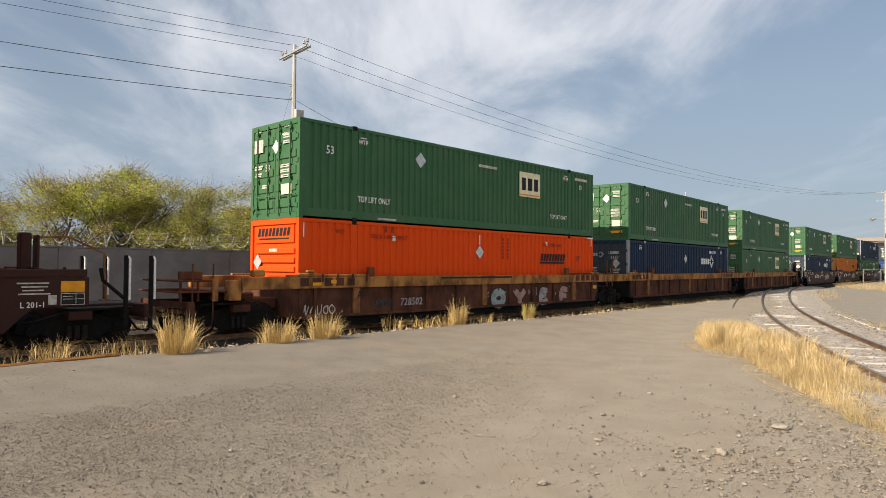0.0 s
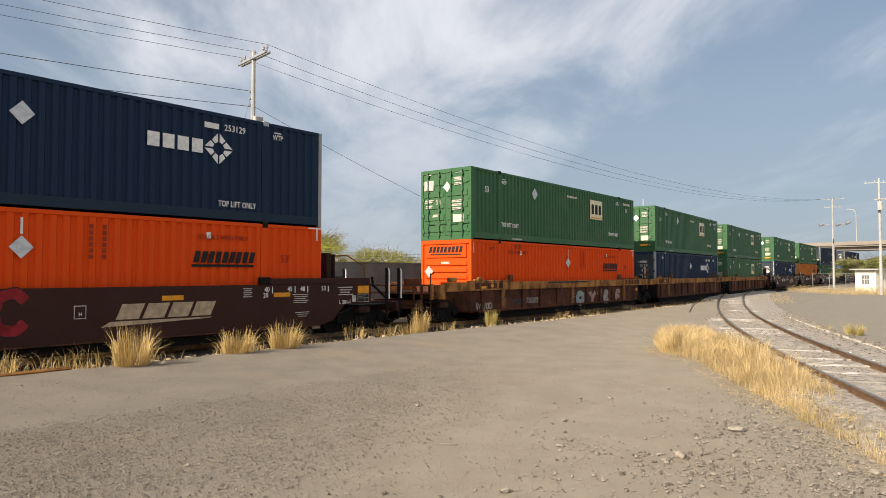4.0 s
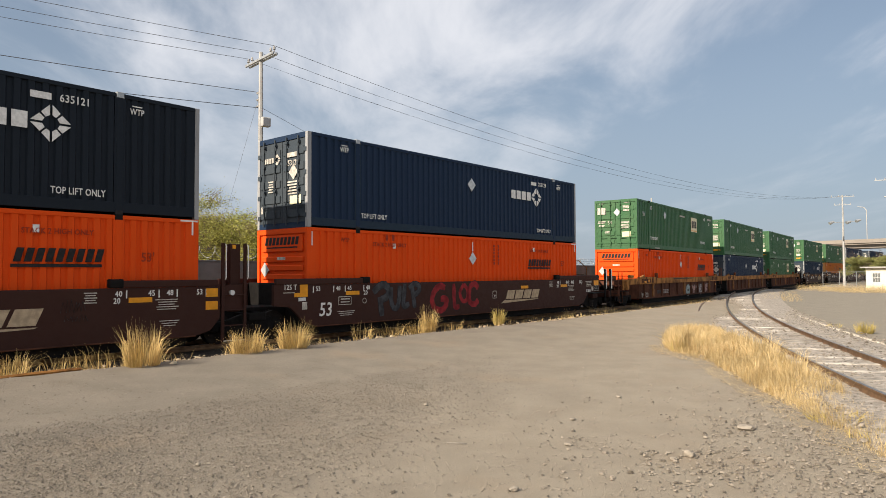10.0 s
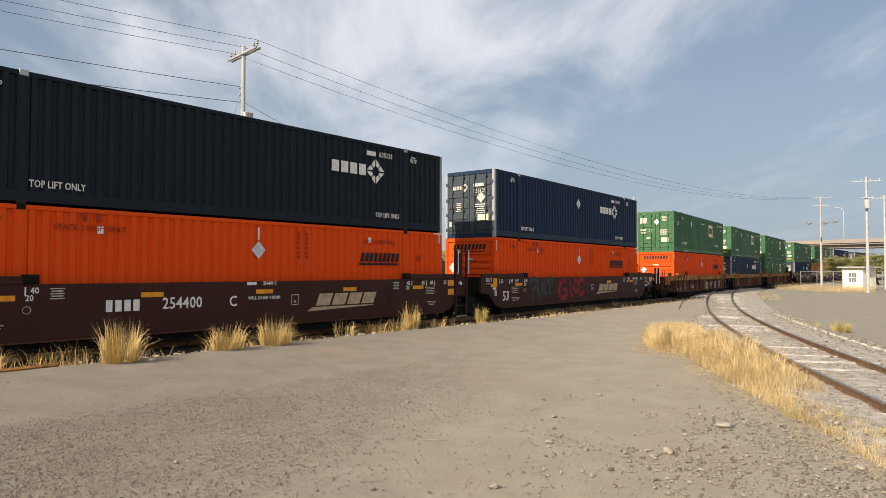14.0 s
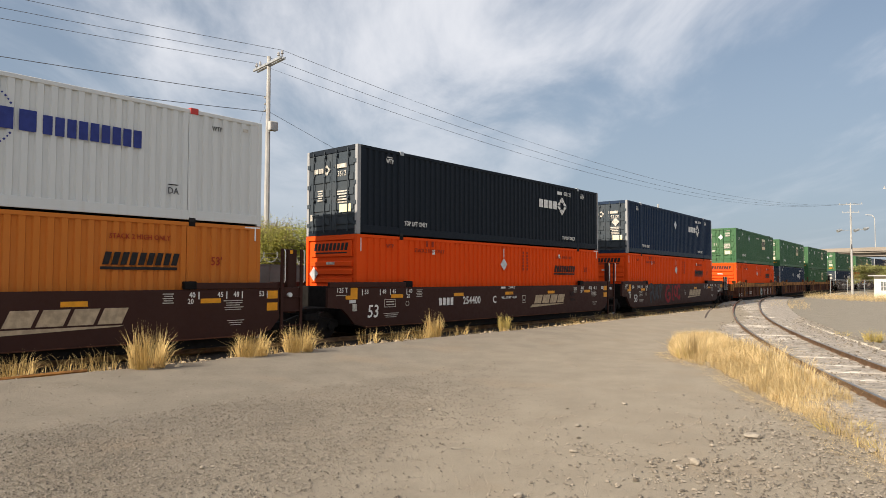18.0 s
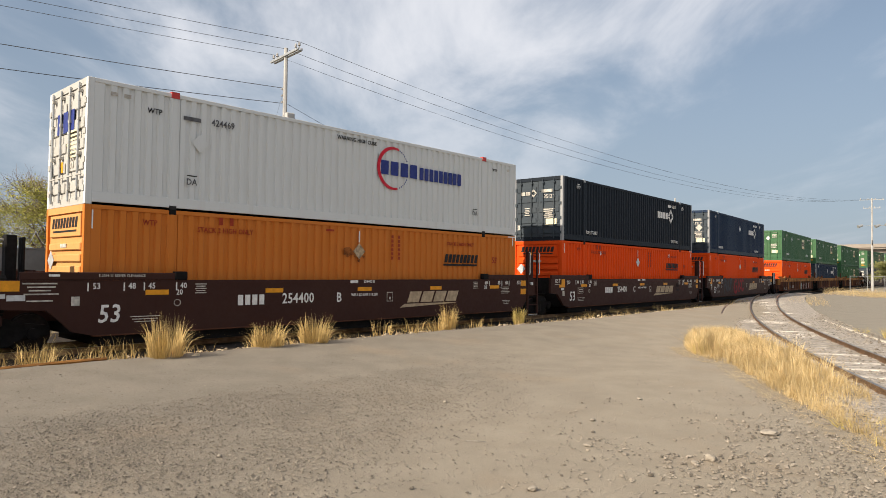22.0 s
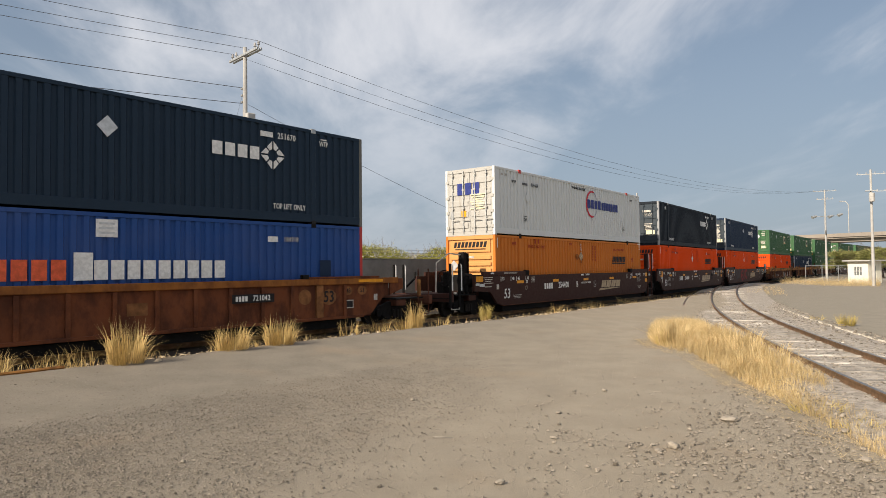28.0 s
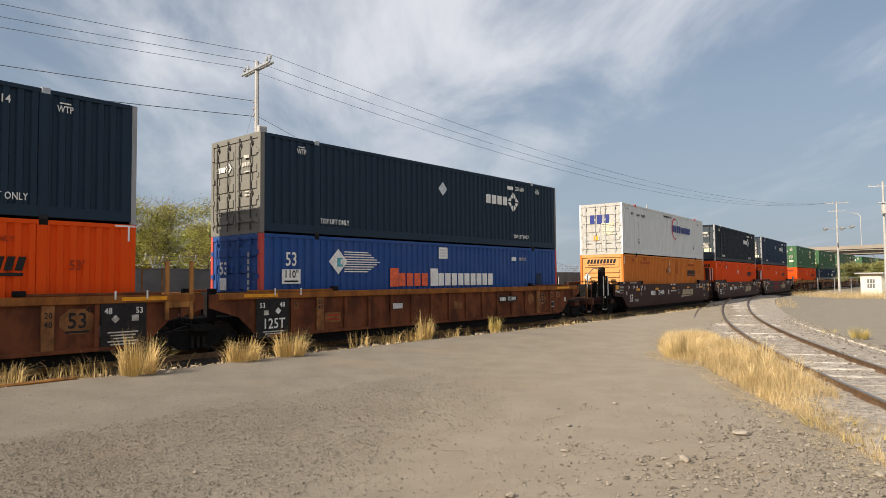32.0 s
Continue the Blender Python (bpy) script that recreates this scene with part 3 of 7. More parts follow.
# ---- boundary wall ----
def wall():
    w = thing("boundary_wall", "long grey precast concrete wall topped with razor wire", "wall", kind="structure")
    L, H = 3.0, 2.62
    pan = bmesh.new()
    box(pan, -L / 2 + 0.006, L / 2 - 0.006, -0.07, 0.07, 0, H)
    bev(pan, 0.012)
    cap = bmesh.new()
    box(cap, -L / 2 + 0.004, L / 2 - 0.004, -0.085, 0.085, H, H + 0.05)
    p0 = part("wall_panel", pan, M["concrete"], w)
    c0 = part("coping", cap, M["concrete"], w)
    br = bmesh.new()
    rod(br, (0, 0, H + 0.04), (0, 0.26, H + 0.48), 0.022, 5)
    rod(br, (0, 0, H + 0.04), (0, -0.26, H + 0.48), 0.022, 5)
    rod(br, (0, 0, H - 0.1), (0, 0, H + 0.08), 0.028, 5)
    b0 = part("bracket", br, M["concrete"], w)
    first = True
    for i, s in enumerate(np.arange(-72, 150, L)):
        a = on_track(s, -6.5)
        b = on_track(s + L, -6.5)
        m = pose((a[0] + b[0]) / 2, (a[1] + b[1]) / 2, 0, 0, 0, math.degrees(math.atan2(b[1] - a[1], b[0] - a[0])))
        for src in (p0, c0, b0):
            ob = src
            if not first:
                ob = src.copy()
                scene.collection.objects.link(ob)
                ob.parent = w
            ob.matrix_basis = m
        first = False
    # coils of wire
    verts = []
    for i in range(0, 150 * 14):
        s = -60 + i / 14 * 1.0
        a = i * math.tau / 9
        r = 0.22 + 0.03 * math.sin(i * 0.7)
        x, y, _ = on_track(s, -6.5 + r * math.cos(a))
        verts.append(Vector((x, y, H + 0.36 + r * math.sin(a))))
    me = bpy.data.curves.new("wire", "CURVE")
    me.dimensions, me.bevel_depth, me.bevel_resolution = "3D", 0.010, 0
    spn = me.splines.new("POLY")
    spn.points.add(len(verts) - 1)
    for q, c in zip(spn.points, verts):
        q.co = (*c, 1)
    me.materials.append(M["galv"])
    ob = new("razor_wire", me)
    ob.parent = w
    for dz in (0.14, 0.3, 0.46):
        for sg in (-1, 1):
            pts = [on_track(s, -6.5 + sg * dz * 0.55, H + 0.04 + dz) for s in np.arange(-66, 120, 3)]
            part("barbed_strand", pipe(pts, 0.005, 3), M["wire"], w)


wall()


# ---- poles and wires ----
def polar(az, dist, z=0.0):
    return (math.sin(radians(az)) * dist, math.cos(radians(az)) * dist, z)


P1 = polar(-12.85, 33.0)
PK = 33.0 / 30.5
P2 = polar(33.68, 104)
ALONG = math.degrees(math.atan2(P2[1] - P1[1], P2[0] - P1[0]))
PH = 12.05


def utility_pole():
    t = thing("utility_pole", "tall square concrete power pole with crossarm and insulators", "utility pole", m=pose(P1[0], P1[1], 2.12 - 2.12 * PK, 0, 0, ALONG) @ Matrix.Diagonal((PK, PK, PK, 1)))
    bm = bmesh.new()
    rod(bm, (0, 0, 0), (0, 0, PH), 0.16, 8, 0.085)
    part("shaft", bm, M["pole"], t)
    for dx2 in (-0.09, 0.09):
        arm = bmesh.new()
        box(arm, dx2 - 0.045, dx2 + 0.045, -1.3, 1.3, PH - 0.42, PH - 0.31)
        part("crossarm", bev(arm, 0.01), M["galv"], t)
    for y in (-1.22, -0.9, 0.05, 0.85, 1.2):
        ins = bmesh.new()
        rod(ins, (0, y, PH - 0.31), (0, y, PH - 0.16), 0.025, 6)
        rod(ins, (0, y, PH - 0.18), (0, y, PH - 0.10), 0.07, 8, 0.05)
        rod(ins, (0, y, PH - 0.10), (0, y, PH - 0.02), 0.06, 8, 0.03)
        part("insulator", ins, M["porcelain"], t)
    rack = bmesh.new()
    rod(rack, (0.0, 0.19, 9.55), (0.0, 0.19, 10.35), 0.02, 5)
    for z in (9.65, 9.95, 10.25):
        rod(rack, (0.0, 0.19, z), (0.0, 0.33, z), 0.05, 6)
    part("secondary_rack", rack, M["porcelain"], t)
    lamp = bmesh.new()
    box(lamp, -0.20, 0.20, -0.60, -0.34, 8.60, 9.02)
    bev(lamp, 0.05, 2)
    part("floodlight", lamp, M["pole"], t, "grey weatherproof floodlight housing")
    arm = bmesh.new()
    rod(arm, (0, 0, 8.6), (0, -0.4, 8.7), 0.03, 6)
    rod(arm, (0, 0.15, 8.72), (0.25, -0.3, 8.82), 0.03, 6)
    part("bracket", arm, M["galv"], t)
    part("guy_wire", pipe([(0, 0.1, 10.2), (-1.15, 1.1, 4.6), (-1.7, 1.6, 2.0)], 0.005, 4), M["wire"], t)
    return t


utility_pole()


def catenary(a, b, sag, n=26):
    a, b = Vector(a), Vector(b)
    return [a.lerp(b, i / n) - Vector((0, 0, sag * 4 * (i / n) * (1 - i / n))) for i in range(n + 1)]


ux, uy = math.cos(radians(ALONG)), math.sin(radians(ALONG))


def up(z):
    return 2.12 + (z - 2.12) * PK


def off(p, lat, z):
    return (p[0] - uy * lat, p[1] + ux * lat, z)


P0 = (P1[0] - ux * 62 - 0.0, P1[1] - uy * 62, 0)
PH2 = 12.35
for lat, z in ((-1.22, PH - 0.02), (0.05, PH - 0.02), (1.2, PH - 0.02)):
    tagged(link("power_line", pipe(catenary(off(P1, lat * PK, up(z)), off(P2, lat, PH2 - 0.1), 2.6), 0.010, 4), M["wire"]), "thin dark overhead power line", "cable", group="power lines")
    tagged(link("power_line", pipe(catenary(off(P1, lat * PK, up(z)), off(P0, lat * PK, up(z)), 1.03), 0.010, 4), M["wire"]), "thin dark overhead power line", "cable", group="power lines")
for z, z0, sag in ((10.3, 10.3, 0.85), (9.6, 9.2, 1.0)):
    tagged(link("power_line", pipe(catenary(off(P1, 0.32, up(z)), off(P0, 0.6, up(z0)), sag), 0.014, 4), M["wire"]), "thin dark overhead power line", "cable", group="power lines")
tagged(link("power_line", pipe(catenary(off(P1, 0.2, up(9.65)), (P1[0] + 21, P1[1] + 24, 3.2), 0.5), 0.010, 4), M["wire"]), "thin dark overhead service line", "cable", group="power lines")


def far_pole(az, dist, h, arms, r=0.13, lamps=False, transformer=False):
    p = polar(az, dist)
    t = thing("light_pole" if lamps else "utility_pole", "pale concrete pole with floodlights" if lamps else "pale concrete power pole with crossarm", "utility pole",
              m=pose(p[0], p[1], 0.0, 0, 0, -az + 8))
    bm = bmesh.new()
    rod(bm, (0, 0, 0), (0, 0, h), r * 1.35, 8, r * 0.8)
    part("shaft", bm, M["pole"], t)
    for z, w in arms:
        bm = bmesh.new()
        box(bm, -w, w, -0.04, 0.04, z - 0.04, z + 0.04)
        part("crossarm", bm, M["galv"], t)
        for x in (-w * 0.9, -w * 0.3, w * 0.3, w * 0.9):
            bm = bmesh.new()
            rod(bm, (x, 0, z + 0.04), (x, 0, z + 0.24), 0.05, 6, 0.03)
            part("insulator", bm, M["porcelain"], t)
    if lamps:
        for x, zz in ((-1.35, 0.0), (0.62, 0.0), (1.75, 0.18)):
            bm = bmesh.new()
            rod(bm, (x - 0.25, -0.2, lamps + zz), (x + 0.3, 0.1, lamps + zz + 0.2), 0.22, 8, 0.14)
            part("floodlight", bm, M["galv"], t)
        part("lamp_arm", pipe([(-1.35, 0, lamps + 0.1), (1.75, 0, lamps + 0.15)], 0.035, 5), M["galv"], t)
        bm = bmesh.new()
        rod(bm, (-0.06, -0.2, lamps - 2.1), (0.06, -0.2, lamps - 2.1), 0.30, 10)
        part("cable_coil", bm, M["wire"], t)
    if transformer:
        bm = bmesh.new()
        rod(bm, (0, -0.35, transformer - 0.45), (0, -0.35, transformer + 0.4), 0.25, 12)
        part("transformer", bm, M["pole"], t)
        bm = bmesh.new()
        box(bm, -0.5, 0.5, -0.2, 0.08, transformer + 0.60, transformer + 0.70)
        part("bracket", bm, M["galv"], t)
    return t


far_pole(33.68, 104, PH2, ((PH2 - 0.2, 1.4), (PH2 - 1.3, 1.0)), 0.115, lamps=8.6)
far_pole(36.61, 78, 11.5, ((11.05, 1.25),), 0.118, transformer=8.75)
far_pole(20.06, 82, 10.9, (), 0.10)


def street_lamp(az, dist, h):
    p = polar(az, dist)
    t = thing("street_lamp", "slim pale steel street lamp with a bent arm", "street lamp", m=pose(p[0], p[1], 0, 0, 0, -az))
    part("pole", pipe([(0, 0, 0), (0, 0, h - 0.5), (0.15, 0, h - 0.12), (0.5, 0, h), (1.1, 0, h + 0.06)], 0.06, 6), M["pole"], t)
    part("lamp_head", bev(B((1.05, 1.6, -0.12, 0.12, h, h + 0.12)), 0.03), M["pole"], t)


street_lamp(9.4, 70, 6.3)
far_pole(37.68, 92, 10.9, ((10.6, 1.2),), 0.115)


# ---- hut, fence, viaduct, far things ----
def hut():
    p = polar(36.29, 89)
    p = (p[0] - 1.15 * math.cos(radians(-66)), p[1] - 1.15 * math.sin(radians(-66)))
    t = thing("guard_hut", "small cream plastered guard hut with a flat overhanging roof", "hut", m=pose(p[0], p[1], 0, 0, 0, -66) @ Matrix.Diagonal((0.77, 0.86, 0.92, 1)))
    bm = bmesh.new()
    box(bm, -1.5, 1.5, 0, 0.15, 0, 0.9); box(bm, -1.5, -0.6, 0, 0.15, 0.9, 2.1); box(bm, 0.6, 1.5, 0, 0.15, 0.9, 2.1); box(bm, -1.5, 1.5, 0, 0.15, 2.1, 2.7)
    part("front_wall", bm, M["hutwall"], t)
    part("side_wall", B((1.353, 1.5, 0.15, 0.9, 0, 2.7), (1.353, 1.5, 1.8, 3.0, 0, 2.7), (1.353, 1.5, 0.9, 1.8, 2.1, 2.7)), M["hutwall"], t)
    part("side_wall", B((-1.5, -1.353, 0.15, 3.0, 0, 2.7)), M["hutwall"], t)
    part("rear_wall", B((-1.353, 1.353, 2.85, 3.0, 0, 2.7)), M["hutwall"], t)
    part("roof", bev(B((-2.0, 2.1, -0.55, 3.5, 2.7, 2.86)), 0.02), M["pole"], t)
    win = part("window", B((-0.6, 0.6, 0.06, 0.09, 0.9, 2.1)), M["glass"], t)
    for x in (-0.58, -0.2, 0.2, 0.58):
        part("window_bar", B((x - 0.025, x + 0.025, 0.02, 0.06, 0.9, 2.1)), M["ink"], win)
    for z in (0.93, 1.5, 2.07):
        part("window_bar", B((-0.6, 0.6, 0.0, 0.02, z - 0.025, z + 0.025)), M["ink"], win)
    part("door", B((1.40, 1.44, 0.9, 1.8, 0, 2.1)), M["galv"], t)


hut()


def fence():
    t = thing("mesh_fence", "galvanised wire mesh fence with top rail", "fence", kind="structure")
    a, b = Vector(polar(32.3, 93)), Vector(polar(44.0, 104))
    n = 13
    for i in range(n):
        q = a.lerp(b, i / (n - 1))
        bm = bmesh.new()
        rod(bm, (q.x, q.y, 0), (q.x, q.y, 2.1), 0.04, 6)
        part("post", bm, M["galv"], t)
    for z in (2.05, 0.25):
        part("rail", pipe([(*a.xy, z), (*b.xy, z)], 0.025, 5), M["galv"], t)
    bm = bmesh.new()
    d = b - a
    k = 0.0
    while k < 1:
        q = a.lerp(b, k)
        rod(bm, (q.x, q.y, 0.1), (q.x + d.x * 0.07, q.y + d.y * 0.07, 2.05), 0.0014, 3)
        rod(bm, (q.x + d.x * 0.07, q.y + d.y * 0.07, 0.1), (q.x, q.y, 2.05), 0.0014, 3)
        k += 0.009
    tagged(part("mesh", bm, M["galv"], t), kind="stuff")


fence()


def viaduct():
    t = thing("road_viaduct", "distant concrete road viaduct on round piers", "bridge")
    a, b = Vector(polar(21, 215)), Vector(polar(52, 175))
    d = b - a
    yaw = math.degrees(math.atan2(d.y, d.x))
    t.matrix_basis = pose(a.x, a.y, 0, 0, 0, yaw)
    L = d.length
    part("deck", B((0, L, -5, 5, 8.35, 9.0)), M["far"], t)
    for y in (-3.6, -1.2, 1.2, 3.6):
        part("girder", B((0, L, y - 0.4, y + 0.4, 7.55, 8.35)), M["far"], t)
    part("parapet", B((0, L, -5.3, -5.0, 8.7, 9.5)), M["far"], t)
    part("parapet", B((0, L, 5.0, 5.3, 8.7, 9.5)), M["far"], t)
    part("upper_deck", B((0, L * 0.62, 14, 22, 9.4, 10.4)), M["far"], t)
    x = 6
    while x < L:
        bm = bmesh.new()
        rod(bm, (x, 0, 0), (x, 0, 6.8), 0.7, 10)
        box(bm, x - 1, x + 1, -4.5, 4.5, 6.8, 7.547)
        part("pier", bm, M["far"], t)
        x += 32
    x = 55
    while x < L:
        bm = pipe([(x, 4, 8.9), (x, 4, 17), (x - 0.6, 4, 17.8), (x - 2.0, 4, 18.0)], 0.1, 5)
        part("street_lamp", bm, M["pole"], t)
        x += 30


viaduct()


def warehouse():
    p = polar(-5.5, 118)
    t = thing("white_warehouse", "low white warehouse beyond the wall", "building", m=pose(p[0], p[1], 0, 0, 0, 12))
    part("wall", B((-17, 17, 0, 14, 0, 4.6)), M["hutwall"], t)
    bm = bmesh.new()
    prism(bm, ((-17.4, 4.6), (17.4, 4.6), (17.4, 4.8), (0, 5.6), (-17.4, 4.8)), -0.4, 14.4)
    part("roof", bm, M["galv"], t)
    for i in range(6):
        part("window", B((-14 + i * 5, -11.5 + i * 5, -0.05, 0.02, 2.6, 3.6)), M["dark"], t)


warehouse()


# ---- trees ----
def tree(x, y, h, r, leaf, seed, n=4200, droop=0.5, ls=1.0, twigs=500, label="leafy mesquite tree with a wide feathery crown"):
    rng = random.Random(seed)
    t = thing("tree", label, "tree", m=pose(x, y, 0))
    bm = bmesh.new()
    tips = []

    def limb(p, d, length, rad, depth):
        steps = 4
        q = Vector(p)
        for k in range(steps):
            d2 = (d + Vector((rng.uniform(-.35, .35), rng.uniform(-.35, .35), rng.uniform(-.12, .22)))).normalized()
            e = q + d2 * length / steps
            rod(bm, q, e, rad * (1 - k / steps * 0.5), 5, rad * (1 - (k + 1) / steps * 0.5))
            q, d = e, d2
            if depth < 3 and k >= 1:
                side = Vector((rng.uniform(-1, 1), rng.uniform(-1, 1), rng.uniform(-0.1, 0.7))).normalized()
                limb(q, (d * 0.6 + side).normalized(), length * rng.uniform(.5, .7), rad * 0.5, depth + 1)
        tips.append((q.copy(), depth))

    for k in range(rng.choice((2, 3, 3))):
        a = rng.uniform(0, math.tau)
        limb((rng.uniform(-.1, .1), rng.uniform(-.1, .1), 0), Vector((math.cos(a) * 0.55, math.sin(a) * 0.55, 1)).normalized(), h * 0.5, 0.16, 0)
    part("trunk", bm, M["bark"], t, smooth=True)
    # feathery leaf sprays gathered round the branch tips and a few free lobes
    lobes = [(Vector((q.x * r / (h * 0.45), q.y * r / (h * 0.45), min(q.z * 1.15, h * 0.93))), rng.uniform(0.45, 0.95)) for q, dp in tips if dp >= 1]
    rng.shuffle(lobes)
    lobes = lobes[:34]
    for _ in range(16):
        a, u = rng.uniform(0, math.tau), math.sqrt(rng.random())
        lobes.append((Vector((math.cos(a) * r * u, math.sin(a) * r * u, h * (0.45 + 0.5 * (1 - u * u) * rng.uniform(0.6, 1.0)))), rng.uniform(0.4, 0.9)))
    verts, faces = [], []
    for i in range(n):
        c, rad = lobes[rng.randrange(len(lobes))]
        v = Vector((rng.gauss(0, 0.58), rng.gauss(0, 0.58), rng.gauss(0, 0.30))) * rad
        p = c + v
        if p.z < h * 0.16:
            continue
        ang = rng.uniform(0, math.tau)
        dv = Vector((math.cos(ang), math.sin(ang), rng.uniform(-droop - 0.4, 0.35))).normalized()
        up = Vector((rng.uniform(-1, 1), rng.uniform(-1, 1), rng.uniform(0.1, 1))).normalized()
        sd = dv.cross(up).normalized()
        L, W = rng.uniform(0.06, 0.15) * ls, rng.uniform(0.013, 0.029) * ls
        k0 = len(verts)
        verts += [p - sd * W * 0.3, p + dv * L * 0.5 + sd * W, p + dv * L, p + dv * L * 0.5 - sd * W]
        faces.append((k0, k0 + 1, k0 + 2, k0 + 3))
    raw("crown", verts, faces, leaf, t)
    # bare crooked twigs that stick out of the crown
    verts, faces = [], []
    for i in range(twigs):
        c, rad = lobes[rng.randrange(len(lobes))]
        q = c + Vector((rng.gauss(0, 0.4), rng.gauss(0, 0.4), rng.gauss(0, 0.2))) * rad
        d = Vector((q.x, q.y, rng.uniform(0.1, 1.6) * r * 0.5)).normalized()
        w = rng.uniform(0.006, 0.013) * ls
        for k in range(3):
            d = (d + Vector((rng.uniform(-.5, .5), rng.uniform(-.5, .5), rng.uniform(-.35, .4)))).normalized()
            e = q + d * rng.uniform(0.18, 0.38) * ls
            sd = d.cross(Vector((rng.uniform(-.3, .3), 1, rng.uniform(-.3, .3)))).normalized() * w
            k0 = len(verts)
            verts += [q - sd, q + sd, e + sd * 0.6, e - sd * 0.6]
            faces.append((k0, k0 + 1, k0 + 2, k0 + 3))
            q, w = e, w * 0.65
    tagged(raw("twigs", verts, faces, M["bark"], t), kind="stuff")
    return t


for i, (az, dist, h, r, kind) in enumerate((
        (-44, 38, 6.8, 3.2, "leaf_olive"), (-38.5, 41, 6.6, 3.4, "leaf_olive"), (-34.5, 43, 5.4, 2.6, "leaf_olive"), (-30.6, 36, 6.4, 2.8, "leaf_olive"),
        (-27.2, 36.5, 7.0, 2.6, "leaf_green"), (-23.6, 36, 6.8, 2.5, "leaf_olive"), (-20.6, 36, 6.6, 2.3, "leaf_olive"), (-17.4, 36, 5.4, 2.5, "leaf_green"),
        (-14.6, 33, 5.0, 2.0, "leaf_olive"), (-12.6, 31.6, 4.6, 1.5, "leaf_olive"), (-11.0, 34, 4.9, 2.0, "leaf_green"), (-8.9, 42, 4.6, 2.2, "leaf_olive"))):
    q = polar(az, dist)
    tree(q[0], q[1], h, r, M[kind], 40 + i, 19000 if i in (1, 2, 3) else 25000, twigs=1500 if i < 5 else 700, label="mesquite tree with a feathery %s crown behind the wall" % ("olive" if kind == "leaf_olive" else "bright green"))
for i, (az, dist, h, r) in enumerate(((-36.5, 62, 8.0, 3.5), (-3.0, 70, 4.9, 2.6), (-0.6, 76, 5.0, 2.8), (3.6, 82, 4.8, 2.6))):
    q = polar(az, dist)
    tree(q[0], q[1], h, r, M["leaf_olive"], 70 + i, 11000, ls=1.8, twigs=120, label="distant hazy green tree behind the wall")
for i, (az, dist, h, r) in enumerate(((35.6, 126, 4.3, 4.2), (37.2, 124, 4.6, 4.6), (38.9, 122, 4.7, 4.6), (41.2, 120, 4.8, 4.8), (43.5, 120, 4.7, 4.6))):
    q = polar(az, dist)
    tree(q[0], q[1], h, r, M["leaf_dark"], 90 + i, 12000, ls=2.7, twigs=60, label="broad green shade tree beyond the hut")


# ---- lettering ----
_glyphs = {}


def text_data(s, spread=1.0):
    key = (s, spread)
    if key not in _glyphs:
        cu = bpy.data.curves.new("marking", "FONT")
        cu.body, cu.align_x, cu.align_y, cu.size, cu.extrude, cu.resolution_u = s, "CENTER", "CENTER", 1.0, 0.004, 2
        cu.space_character = spread
        cu.offset = 0.012
        ob = bpy.data.objects.new("marking", cu)
        scene.collection.objects.link(ob)
        dg = bpy.context.evaluated_depsgraph_get()
        me = bpy.data.meshes.new_from_object(ob.evaluated_get(dg))
        bpy.data.objects.remove(ob)
        bpy.data.curves.remove(cu)
        _glyphs[key] = me
    return _glyphs[key]


SIDE_FACE = Matrix(((1, 0, 0), (0, 0, 1), (0, 1, 0))).to_4x4()
SIDE_M = Matrix(((1, 0, 0, 0), (0, 0, -1, 0), (0, 1, 0, 0), (0, 0, 0, 1)))
REAR_M = Matrix(((0, 0, -1, 0), (-1, 0, 0, 0), (0, 1, 0, 0), (0, 0, 0, 1)))


def write(parent, s, x, z, h, mat, y=-1.31, face="side", lean=0.0, wide=0.86, spread=1.05, vertical=False):
    """Painted characters on a side (facing the yard) or on the rear end. h: height of the capitals."""
    me = text_data(s, spread).copy()
    me.materials.clear()
    me.materials.append(mat)
    ob = new("marking", me)
    ob.parent = parent
    k = h / 0.70
    sc = Matrix(((k * wide, k * wide * lean, 0, 0), (0, k, 0, 0), (0, 0, 1, 0), (0, 0, 0, 1)))
    if vertical:
        sc = pose(0, 0, 0, 0, 0, -90) @ sc
    me.transform(sc)
    me.transform(SIDE_M if face == "side" else REAR_M)
    ob.location = (x, y, z) if face == "side" else (y, x, z)
    return ob


def plate(parent, name, pts, mat, y=-1.31, face="side", label="", thick=0.006):
    """A flat painted or riveted shape; pts as (x, z) on the side, (y, z) on the rear end."""
    bm = bmesh.new()
    if face == "side":
        prism(bm, pts, y - thick / 2, y + thick / 2)
    else:
        a = [bm.verts.new((y - thick / 2, px, pz)) for px, pz in pts]
        b = [bm.verts.new((y + thick / 2, px, pz)) for px, pz in pts]
        bm.faces.new(a); bm.faces.new(b[::-1])
        for i in range(len(pts)):
            bm.faces.new((a[i], b[i], b[(i + 1) % len(pts)], a[(i + 1) % len(pts)]))
        bmesh.ops.recalc_face_normals(bm, faces=list(bm.faces))
    return part(name, bm, mat, parent, label)


